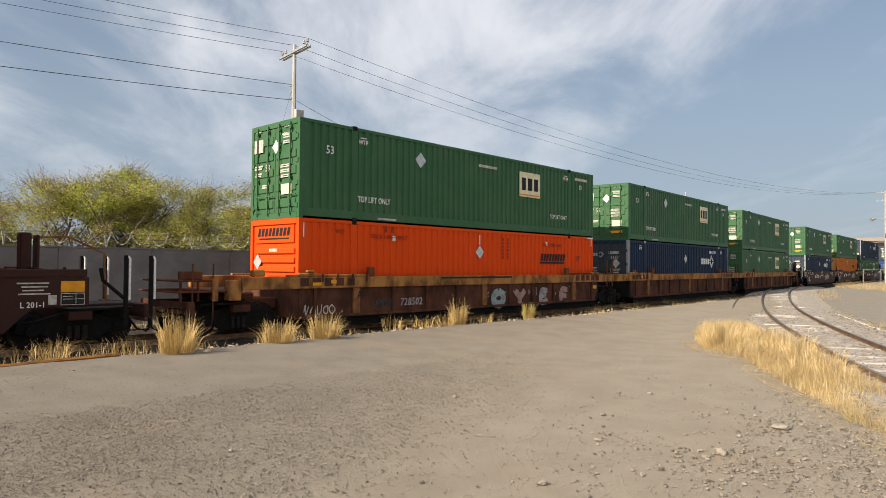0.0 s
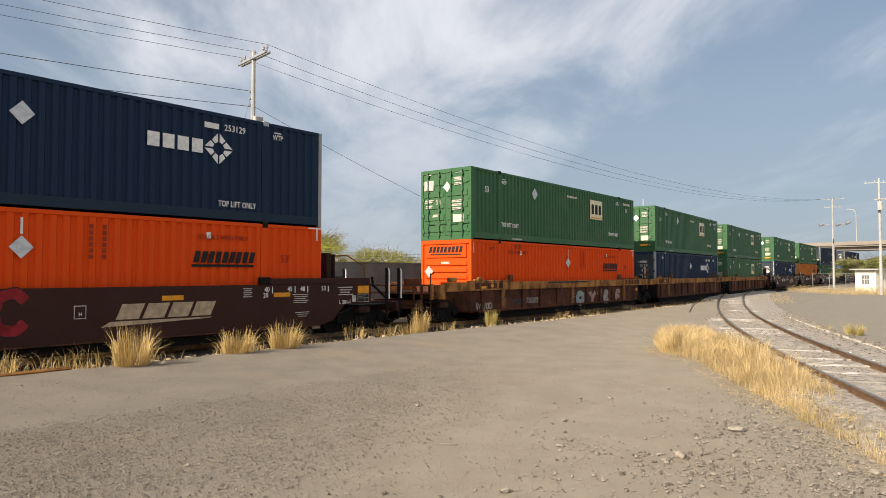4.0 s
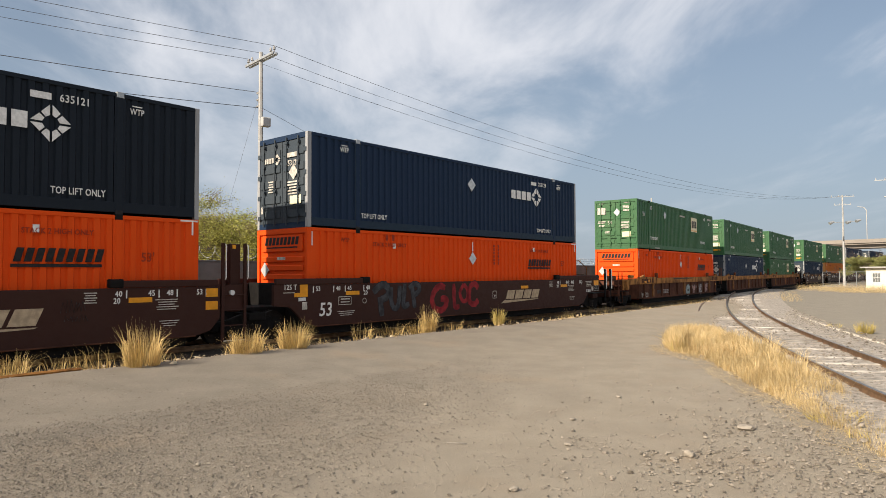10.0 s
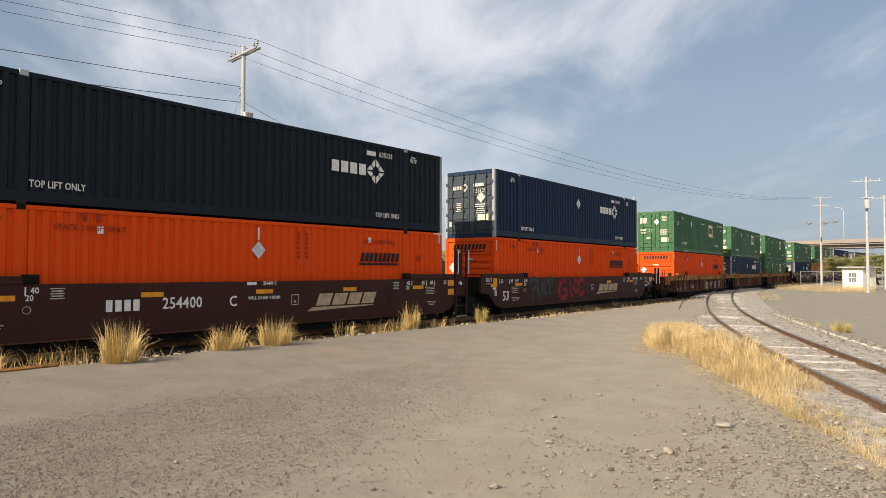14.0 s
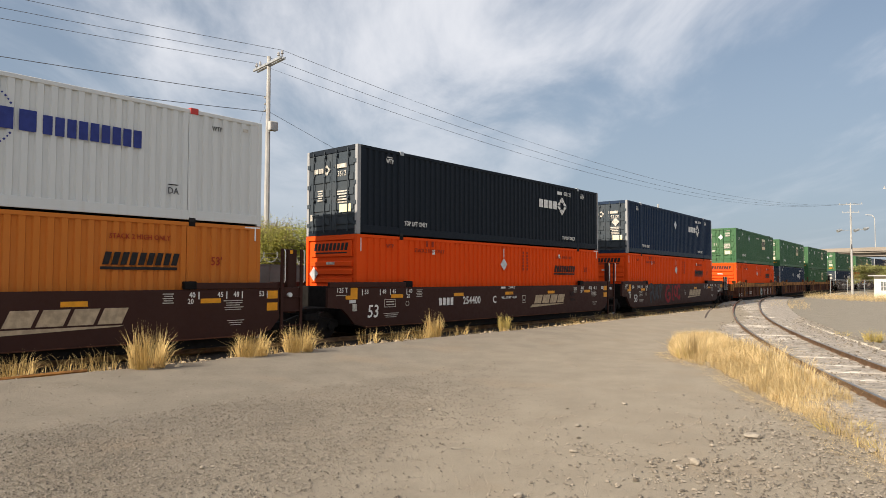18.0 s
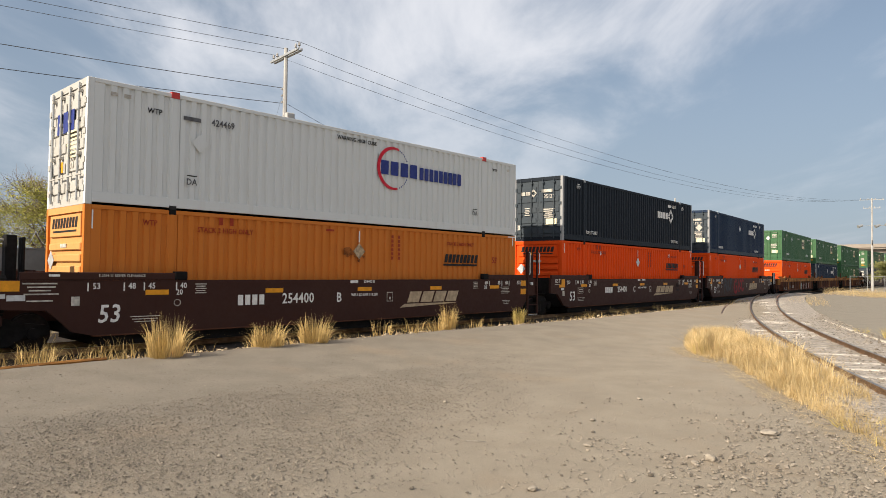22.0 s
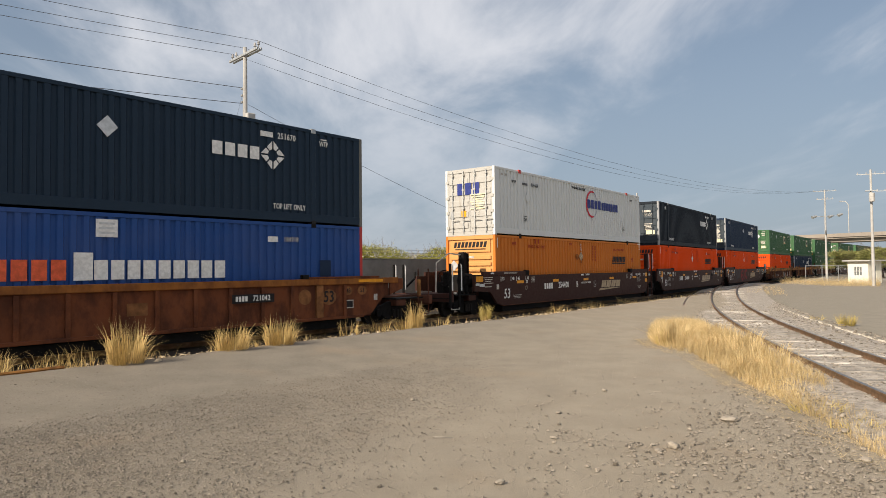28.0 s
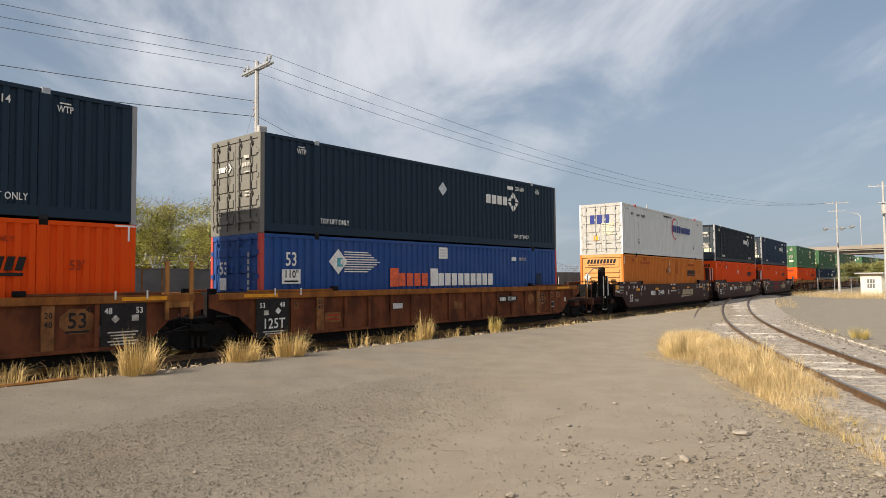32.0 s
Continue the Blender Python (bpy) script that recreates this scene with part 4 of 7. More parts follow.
def stroke(parent, pts, w, mat, y):
    """A sprayed stroke: a ribbon of paint along a smooth line, with blunt rounded ends."""
    q = [Vector(p) for p in pts]
    q = [q[0] * 2 - q[1], *q, q[-1] * 2 - q[-2]]
    line = []
    for i in range(1, len(q) - 2):
        for k in range(7):
            u = k / 7
            line.append(0.5 * (2 * q[i] + (q[i + 1] - q[i - 1]) * u + (2 * q[i - 1] - 5 * q[i] + 4 * q[i + 1] - q[i + 2]) * u * u + (3 * q[i] - q[i - 1] - 3 * q[i + 1] + q[i + 2]) * u ** 3))
    line.append(q[-2])
    bm = bmesh.new()
    rows = []
    n = len(line)
    for i, p in enumerate(line):
        d = (line[min(i + 1, n - 1)] - line[max(i - 1, 0)]).normalized()
        e = min(i, n - 1 - i)
        h = w / 2 * (0.80 if e == 0 else 0.94 if e == 1 else 1.0) * (1 + 0.07 * math.sin(i * 1.3 + p.x * 5))
        rows.append([bm.verts.new((p.x - d.y * h * sg, y, p.y + d.x * h * sg)) for sg in (1, -1)])
    for a, b in zip(rows[:-1], rows[1:]):
        bm.faces.new((a[0], a[1], b[1], b[0]))
    return part("graffiti", bm, mat, parent)


def rect(x, z, w, h, lean=0.0):
    s = lean * h / 2
    return ((x - w / 2 - s, z - h / 2), (x + w / 2 - s, z - h / 2), (x + w / 2 + s, z + h / 2), (x - w / 2 + s, z + h / 2))


def dia(x, z, r):
    return ((x, z - r), (x + r * 0.95, z), (x, z + r), (x - r * 0.95, z))


def blocks(parent, n, x, z, w, h, mat, y=-1.31, face="side", lean=0.0, seed=1, gap=0.30):
    """A maker's lettering drawn as plain solid blocks of its size and colour."""
    bm = bmesh.new()
    cw = w / n
    sg = 1 if face == "side" else -1
    for i in range(n):
        c = x + sg * (-w / 2 + cw * (i + 0.5))
        a, b2 = c - cw * (1 - gap) / 2, c + cw * (1 - gap) / 2
        boxes = ((a, b2, -.5, .5),)
        for x0, x1, z0, z1 in boxes:
            q = []
            for px, pz in ((x0, z0), (x1, z0), (x1, z1), (x0, z1)):
                px += lean * pz * h * sg
                q.append((px, z + pz * h))
            for yy in (y - 0.003, y + 0.003):
                vs = [bm.verts.new((px, yy, pz) if face == "side" else (yy, px, pz)) for px, pz in q]
                bm.faces.new(vs if (yy < y) else vs[::-1])
    return part("lettering", bm, mat, parent)


# ---- containers ----
CL, CW, CH = 16.154, 2.59, 2.896


def corrugated(x0, x1, z0, z1, y, out, pitch=0.278, depth=0.048):
    """A pressed steel side: trapezoid waves along x with smooth runs at both ends."""
    xs = [(x0, 0.0)]
    n = int((x1 - x0 - 0.1) / pitch)
    a = x0 + (x1 - x0 - n * pitch) / 2
    for i in range(n):
        b = a + i * pitch
        xs += [(b + pitch * 0.20, 0.0), (b + pitch * 0.31, -1.0), (b + pitch * 0.65, -1.0), (b + pitch * 0.76, 0.0)]
    xs.append((x1, 0.0))
    bm = bmesh.new()
    lo = [bm.verts.new((x, y + out * d * depth, z0)) for x, d in xs]
    hi = [bm.verts.new((x, y + out * d * depth, z1)) for x, d in xs]
    for i in range(len(xs) - 1):
        f = (lo[i], lo[i + 1], hi[i + 1], hi[i])
        bm.faces.new(f if out < 0 else f[::-1])
    return bm


def container(name, paint_mat, label, style, post=None, band=None):
    """A 53 foot domestic container: frame, pressed sides, lifting posts, roof, door end and nose end."""
    c = thing(name, label, "shipping container", group="train containers")
    hl, hw = CL / 2, CW / 2
    post = post or paint_mat
    lz = 0.30
    for y, o in ((-hw, -1), (hw, 1)):
        part("side_wall", corrugated(-hl + 0.15, hl - 0.12, lz, CH - 0.10, y + 0.012 * -o, o), paint_mat, c)
        part("bottom_rail", bev(B((-hl + 0.15, hl - 0.12, min(y, y - o * 0.06), max(y, y - o * 0.06), 0.055, lz)), 0.008), band or paint_mat, c)
        part("top_rail", bev(B((-hl + 0.15, hl - 0.12, min(y, y - o * 0.07), max(y, y - o * 0.07), CH - 0.10, CH)), 0.008), paint_mat, c)
        for x in (-6.05, 6.05):
            part("lifting_post", bev(B((x - 0.085, x + 0.085, min(y + o * 0.010, y - o * 0.09), max(y + o * 0.010, y - o * 0.09), 0.0, CH + 0.012)), 0.012), paint_mat, c)
            part("post_recess", B((x - 0.125, x + 0.125, min(y - o * 0.004, y - o * 0.05), max(y - o * 0.004, y - o * 0.05), 0.30, CH - 0.10)), band or paint_mat, c)
            part("corner_casting", bev(B((x - 0.09, x + 0.09, min(y + o * 0.014, y - o * 0.13), max(y + o * 0.014, y - o * 0.13), CH - 0.115, CH + 0.03)), 0.01), M["galv"] if style == "trim" else M["grimy_shaded"], c, "worn steel lifting casting")
            part("corner_casting", bev(B((x - 0.09, x + 0.09, min(y + o * 0.014, y - o * 0.13), max(y + o * 0.014, y - o * 0.13), -0.006, 0.11)), 0.01), M["black"], c)
        for x, w in ((-hl, 0.15), (hl, -0.12)):
            part("corner_post", bev(B((min(x, x + w), max(x, x + w), min(y, y - o * 0.12), max(y, y - o * 0.12), 0.0, CH)), 0.008), post, c)
    part("roof", B((-hl + 0.02, hl - 0.02, -hw + 0.05, hw - 0.05, CH - 0.05, CH - 0.02)), paint_mat, c)
    part("floor", B((-hl + 0.02, hl - 0.02, -hw + 0.06, hw - 0.06, 0.09, 0.16)), M["grimy_shaded"], c)
    part("nose_wall", B((hl - 0.07, hl - 0.04, -hw + 0.12, hw - 0.12, 0.05, CH - 0.05)), paint_mat, c)
    for z0, z1 in ((0.0, 0.17), (CH - 0.16, CH)):
        part("end_rail", B((-hl, -hl + 0.08, -hw + 0.12, hw - 0.12, z0, z1)), paint_mat, c)
        part("end_rail", B((hl - 0.08, hl, -hw + 0.12, hw - 0.12, z0, z1)), paint_mat, c)
    if style == "nose":
        # the plain end: horizontal pressed ribs below a smooth sign panel
        part("rear_wall", B((-hl + 0.065, -hl + 0.09, -hw + 0.12, hw - 0.12, 0.17, CH - 0.16)), paint_mat, c)
        part("sign_panel", bev(B((-hl + 0.012, -hl + 0.065, -hw + 0.26, hw - 0.26, 2.18, 2.70)), 0.012), paint_mat, c)
        for i in range(7):
            z = 0.24 + i * 0.27
            part("rib", bev(B((-hl + 0.004, -hl + 0.065, -hw + 0.24, hw - 0.24, z, z + 0.17)), 0.02), paint_mat, c)
    else:
        for sgn in (-1, 1):
            y0, y1 = (0.012, hw - 0.125) if sgn > 0 else (-hw + 0.125, -0.012)
            d = part("door", B((-hl + 0.03, -hl + 0.07, y0, y1, 0.18, CH - 0.17)), paint_mat, c)
            for i in range(5):
                z = 0.32 + i * 0.48
                part("door_rib", bev(B((-hl - 0.004, -hl + 0.03, y0 + 0.07, y1 - 0.07, z, z + 0.25)), 0.016), paint_mat, d)
            for yy in (y0 + 0.30, y1 - 0.28):
                bm = bmesh.new()
                rod(bm, (-hl - 0.040, yy, 0.10), (-hl - 0.040, yy, CH - 0.08), 0.024, 6)
                part("lock_rod", bm, paint_mat, d)
                for z in (0.35, 1.15, 1.95, 2.6):
                    part("rod_bracket", B((-hl - 0.065, -hl + 0.03, yy - 0.05, yy + 0.05, z, z + 0.07)), paint_mat, d)
                part("handle", bev(B((-hl - 0.078, -hl - 0.05, yy - 0.34, yy + 0.02, 0.66, 0.70)), 0.008), paint_mat, d)
            for z in (0.30, 0.95, 1.6, 2.3):
                yy = y1 if sgn > 0 else y0
                part("hinge", B((-hl - 0.02, -hl + 0.03, yy - 0.07, yy + 0.07, z, z + 0.13)), paint_mat, d)
    for z, w in ((CH - 0.14, 0.45),):
        if style == "nose":
            part("reflective_strip", B((-hl + 0.16, -hl + 0.19, -hw - 0.004, -hw + 0.01, CH - 0.55, CH - 0.12)), M["ink"], c)
            part("reflective_strip", B((hl - 0.5, hl - 0.02, -hw - 0.004, -hw + 0.01, CH - 0.06, CH - 0.02)), M["ink"], c)
            part("reflective_strip", B((hl - 0.19, hl - 0.15, -hw - 0.004, -hw + 0.01, CH - 0.40, CH - 0.06)), M["ink"], c)
    return c


YS = -CW / 2 - 0.006
XR = -CL / 2


def orange_box(amber=False, number="131"):
    c = container("shipping_container", M["amber" if amber else "orange"],
                  "faded amber 53 foot container with ribbed end wall" if amber else "bright orange 53 foot container with ribbed end wall", "nose")
    # end wall and end rails take a paler, tanner amber than the sides
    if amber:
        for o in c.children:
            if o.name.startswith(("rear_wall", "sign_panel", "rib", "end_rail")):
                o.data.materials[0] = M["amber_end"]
    ink = M["black"]
    blocks(c, 9, 4.8, 1.93, 1.85, 0.30, ink, YS, lean=0.25, seed=9)
    plate(c, "underline", rect(4.75, 1.70, 1.85, 0.07), ink, YS)
    blocks(c, 9, 0.0, 2.51, 1.75, 0.24, ink, XR + 0.008, "rear", lean=0.25, seed=9)
    plate(c, "underline", rect(0.0, 2.31, 1.6, 0.045), ink, XR + 0.008, "rear")
    plate(c, "label_plate", rect(0.0, 1.97, 0.42, 0.09), M["ink_worn"], XR - 0.004, "rear")
    plate(c, "placard", dia(0.86, 1.62, 0.24), M["placard"], XR - 0.008, "rear", "diamond hazard placard holder")
    plate(c, "placard", dia(-0.06, 2.06, 0.25), M["dull_placard" if amber else "placard"], YS - 0.004, label="diamond hazard placard holder")
    if amber:
        fleck = random.Random(61)
        for cx, cz, r in ((-0.52, 2.05, 0.17), (-0.60, 1.98, 0.10), (-0.20, 1.93, 0.08), (0.10, 1.90, 0.06), (-0.06, 1.76, 0.06), (-0.33, 2.0, 0.09)):
            plate(c, "rust_stain", [(cx + r * fleck.uniform(0.5, 1.15) * math.cos(k * math.tau / 14), cz + r * fleck.uniform(0.5, 1.15) * math.sin(k * math.tau / 14)) for k in range(14)], M["rust_stain"], YS - 0.002)
    plate(c, "reflective_strip", rect(-0.06, 2.52, 0.05, 0.36), M["ink"], YS)
    write(c, "STACK 2 HIGH ONLY", -4.6, 2.45, 0.13, M["maroon"], YS)
    write(c, "WTP", -6.6, 2.55, 0.13, M["maroon"], YS)
    write(c, "53'", 6.75, 1.9, 0.22, M["maroon"], YS)
    write(c, "STACK 2 HIGH ONLY", 4.75, 2.45, 0.12, M["maroon"], YS)
    for i in range(6):
        plate(c, "marking", rect(1.35, 2.58 - i * 0.14, 0.09, 0.10), M["maroon"], YS)
        plate(c, "marking", rect(1.65, 2.58 - i * 0.14, 0.09, 0.10), M["maroon"], YS)
    plate(c, "marking", rect(-4.75, 2.70, 0.11, 0.20), M["maroon"], YS)
    plate(c, "marking", rect(-4.45, 2.70, 0.11, 0.20), M["maroon"], YS)
    plate(c, "label_plate", rect(4.3, 2.50, 0.13, 0.17) if not amber else rect(-1.2, 2.66, 0.3, 0.06), M["ink"] if not amber else M["maroon"], YS)
    if not amber:
        plate(c, "label_plate", rect(-4.4, 2.42, 0.14, 0.17), M["ink"], YS)
    return c


def emblem(c, x, z, r, mat, y=YS, face="side"):
    """A square rosette standing on its corner, in eight flat pieces."""
    for k in range(4):
        a = k * math.pi / 2
        for o in (0, 1):
            pts = []
            for px, pz in (((0.06, 0.42), (0.06, 0.98), (0.46, 0.56), (0.24, 0.32)) if o == 0 else ((0.30, 0.26), (0.54, 0.48), (0.98, 0.06), (0.42, 0.06))):
                u, w = px * r, pz * r
                pts.append((x + u * math.cos(a) - w * math.sin(a), z + u * math.sin(a) + w * math.cos(a)))
            plate(c, "emblem", pts, mat, y, face)


def dark_box(key, number, diamond=True, pale_door=False):
    look_word = {"navy": "navy blue", "slate": "dark slate blue", "charcoal": "charcoal blue"}[key]
    c = container("shipping_container", M[key], look_word + " 53 foot container with %s door end" % ("weathered pale" if pale_door else "grey-posted"), "trim", M["door_grey" if pale_door else "grey_post"], M["charcoal" if key == "charcoal" else "slate"])
    if not pale_door:
        for o in c.children:
            if o.name.startswith("door"):
                for q in (o, *o.children):
                    q.data.materials[0] = M["door_slate"]
    if pale_door:
        for o in c.children:
            if o.name.startswith("door") or o.name.startswith("end_rail"):
                for q in (o, *o.children):
                    q.data.materials[0] = M["worn_rod" if q.name.startswith("lock_rod") else "door_grey"]
    blocks(c, 4, 3.36, 1.93, 1.56, 0.36, M["ink"], YS, seed=4, gap=0.22)
    emblem(c, 4.56, 1.93, 0.42, M["ink"])
    write(c, number, 5.05, 2.52, 0.17, M["ink"], YS)
    plate(c, "marking", rect(4.35, 2.52, 0.42, 0.15), M["ink"], YS)
    write(c, "TOP LIFT ONLY", 5.15, 0.46, 0.155, M["ink"], YS, wide=0.72)
    write(c, "TOP LIFT ONLY", -5.33, 0.46, 0.155, M["ink"], YS, wide=0.72)
    for x in (-6.63, 6.45):
        write(c, "WTP", x, 2.50, 0.15, M["ink"], YS, wide=0.72)
        plate(c, "marking", rect(x, 2.64, 0.24, 0.03), M["ink"], YS)
    if diamond:
        plate(c, "placard", dia(-0.1, 2.04, 0.26), M["placard"], YS - 0.004, label="diamond hazard placard holder")
    if pale_door:
        XD = XR - 0.034
        blocks(c, 4, 0.70, 1.98, 0.50, 0.15, M["ink"], XD, "rear", seed=4, gap=0.24)
        emblem(c, 0.28, 2.0, 0.17, M["ink"], XD, "rear")
        plate(c, "marking", rect(-0.66, 2.24, 0.28, 0.09), M["ink_worn"], XD, "rear")
        blocks(c, 6, -0.66, 2.02, 0.50, 0.12, M["ink_worn"], XD, "rear", seed=4, gap=0.3)
        for z, w in ((1.80, 0.34), (1.22, 0.26), (1.12, 0.32)):
            plate(c, "marking", rect(-0.72, z, w, 0.035), M["ink_worn"], XD, "rear")
    else:
        XD = XR - 0.012
        blocks(c, 4, 0.66, 2.18, 0.55, 0.16, M["ink_worn"], XD, "rear", seed=4, gap=0.24)
        emblem(c, 0.22, 2.18, 0.18, M["ink_worn"], XD, "rear")
        write(c, number, -0.55, 2.0, 0.17, M["ink_worn"], XD, "rear")
        plate(c, "marking", rect(-0.5, 2.26, 0.55, 0.14), M["ink_worn"], XD, "rear")
        if diamond:
            plate(c, "placard", dia(-0.62, 1.72, 0.24), M["ink_worn"], XD - 0.003, "rear")
        plate(c, "label_plate", rect(-0.72, 0.86, 0.55, 0.26), M["decal"], XD, "rear")
        plate(c, "label_plate", rect(1.0, 0.62, 0.14, 0.22), M["ink_worn"], XD, "rear")
        for i in range(5):
            plate(c, "marking", rect(-0.6 + (i % 2) * 0.04, 1.42 - i * 0.09, 0.6 - (i % 3) * 0.12, 0.045), M["ink_worn"], XD, "rear")
            plate(c, "marking", rect(0.55, 1.50 - i * 0.08, 0.28 - (i % 2) * 0.08, 0.04), M["ink_worn"], XD, "rear")
    return c


def green_box(number="53", logo_low=False, pale=False):
    c = container("shipping_container", M["green"], "dark green 53 foot container with pale stencils on its doors", "plain")
    lx = 3.1
    plate(c, "logo_panel", rect(lx, 1.96, 1.42, 1.0), M["decal"], YS, label="cream square logo panel")
    for i, (dx2, w) in enumerate(((-0.42, 0.36), (0.0, 0.4), (0.42, 0.36))):
        plate(c, "logo_block", rect(lx + dx2, 1.98, w * 0.75, 0.5), M["black"], YS - 0.005)
    plate(c, "logo_band", rect(lx, 1.54, 1.3, 0.06), M["gold"], YS - 0.005)
    plate(c, "placard", dia(-3.2, 2.22, 0.27), M["placard"], YS - 0.004, label="diamond hazard placard holder")
    write(c, "TOP LIFT ONLY", -5.25, 0.68, 0.18, M["ink"], YS, wide=0.72)
    write(c, "TOP LIFT ONLY", 5.2, 0.76, 0.17, M["ink"], YS, wide=0.72)
    write(c, "53", -7.0, 2.06, 0.24, M["ink"], YS)
    write(c, "53", 6.95, 2.2, 0.18, M["ink"], YS)
    for x in (-5.72, 5.75):
        write(c, "WTP", x, 2.46, 0.14, M["ink"], YS)
        plate(c, "marking", rect(x, 2.60, 0.24, 0.03), M["ink"], YS)
    plate(c, "marking", rect(0.4, 2.40, 1.1, 0.10), M["ink_worn"], YS)
    plate(c, "marking", rect(7.0, 2.55, 1.0, 0.12), M["ink_worn"], YS)
    plate(c, "marking", rect(-4.7, 0.12, 0.8, 0.06), M["ink_worn"], YS)
    XD = XR - 0.012
    plate(c, "logo_panel", rect(0.86, 2.26, 0.50, 0.40), M["ink_worn"], XD, "rear", "white logo panel")
    for yv, zv, w, h in ((-0.62, 2.50, 0.42, 0.05), (-0.66, 2.42, 0.40, 0.12), (-0.66, 2.25, 0.42, 0.10), (-0.7, 2.70, 0.36, 0.03), (0.86, 2.70, 0.30, 0.03), (0.86, 1.60, 0.46, 0.14), (0.86, 1.38, 0.34, 0.12), (-0.6, 1.55, 0.55, 0.10), (-0.6, 1.40, 0.55, 0.10), (-0.6, 1.25, 0.5, 0.10), (0.5, 1.0, 0.3, 0.12)):
        for k in (-1, 1):
            plate(c, "marking", rect(yv - 0.02 * k, zv + k * h * 0.27, w * (0.9 if k < 0 else 1), h * 0.36), M["ink_worn"], XD, "rear")
    write(c, "53", 0.35, 1.55, 0.20, M["ink_worn"], XD, "rear")
    plate(c, "label_plate", rect(-0.66, 0.86, 0.52, 0.30), M["decal"], XD, "rear")
    plate(c, "placard", dia(-0.1, 2.15, 0.22), M["placard" if not pale else "ink"], XD - 0.003, "rear")
    if pale:
        plate(c, "label_plate", rect(-0.62, 0.42, 0.7, 0.13), M["gold"], XD, "rear")
    return c


def white_box():
    c = container("shipping_container", M["white"], "white 53 foot container with blue lettering and a red arc", "white")
    for o in c.children:
        if o.name.startswith("door") or o.name.startswith("end_rail"):
            for q in (o, *o.children):
                q.data.materials[0] = M["galv" if q.name.startswith("lock_rod") else "door_white"]
    blocks(c, 4, 1.62, 1.93, 1.75, 0.46, M["royal"], YS, seed=21, gap=0.24)
    blocks(c, 9, 3.64, 1.90, 2.20, 0.42, M["royal"], YS, seed=22, gap=0.22)
    bm = bmesh.new()
    n = 30
    cx, cz, r = 1.36, 1.93, 0.67
    inner, outer = [], []
    for i in range(n + 1):
        a = radians(70 + 215 * i / n)
        w = 0.055 * (0.6 + 0.6 * math.sin(math.pi * i / n))
        inner.append(bm.verts.new((cx + (r - w) * math.cos(a), YS - 0.004, cz + (r - w) * math.sin(a))))
        outer.append(bm.verts.new((cx + (r + w) * math.cos(a), YS - 0.004, cz + (r + w) * math.sin(a))))
    for i in range(n):
        bm.faces.new((inner[i], inner[i + 1], outer[i + 1], outer[i]))
    part("arc", bm, M["crimson"], c, "crimson arc")
    for i in range(6):
        for sg in (-1, 1):
            a = radians(sg * (66 - i * 7.5))
            rr = 0.025 + 0.006 * (i % 2)
            plate(c, "dot", dia(cx + r * math.cos(a), cz + sg * 0 + r * math.sin(a), rr), M["royal"], YS)
    blocks(c, 3, 0.06, 2.02, 1.25, 0.50, M["royal"], XR - 0.012, "rear", seed=21, gap=0.24)
    write(c, "WARNING HIGH CUBE", -0.2, 2.62, 0.12, M["black"], YS)
    write(c, "424469", -4.75, 2.34, 0.17, M["soot"], YS)
    plate(c, "marking", rect(-5.6, 2.34, 0.46, 0.10), M["soot"], YS)
    write(c, "WTP", -6.55, 2.36, 0.13, M["black"], YS)
    write(c, "WTP", 6.7, 2.5, 0.11, M["black"], YS)
    for x in (-5.58, 5.53):
        write(c, "DA", x, 0.74, 0.16, M["soot"], YS)
        plate(c, "marking", rect(x, 0.90, 0.26, 0.025), M["black"], YS)
    plate(c, "placard", dia(-5.38, 1.75, 0.24), M["white"], YS - 0.01, label="diamond hazard placard holder")
    for x in (-7.5, -7.2, 7.55):
        plate(c, "label_plate", rect(x, 2.6, 0.16, 0.09), M["ink_worn"], YS)
    part("corner_casting", B((-6.15, -5.95, YS - 0.02, -1.16, CH - 0.12, CH + 0.035)), M["red"], c, "red lifting casting")
    part("corner_casting", B((5.95, 6.15, YS - 0.02, -1.16, CH - 0.12, CH + 0.035)), M["red"], c, "red lifting casting")
    XD = XR - 0.012
    for i in range(7):
        plate(c, "marking", rect(-0.45, 1.75 - i * 0.10, 0.8 - (i % 3) * 0.15, 0.05), M["decal"], XD, "rear")
    plate(c, "label_plate", rect(0.30, 0.95, 0.26, 0.26), M["gold"], XD, "rear", "yellow sticker")
    plate(c, "label_plate", rect(0.92, 0.92, 0.18, 0.30), M["galv"], XD, "rear")
    write(c, "53", -0.42, 0.98, 0.24, M["ink_worn"], XD, "rear")
    return c


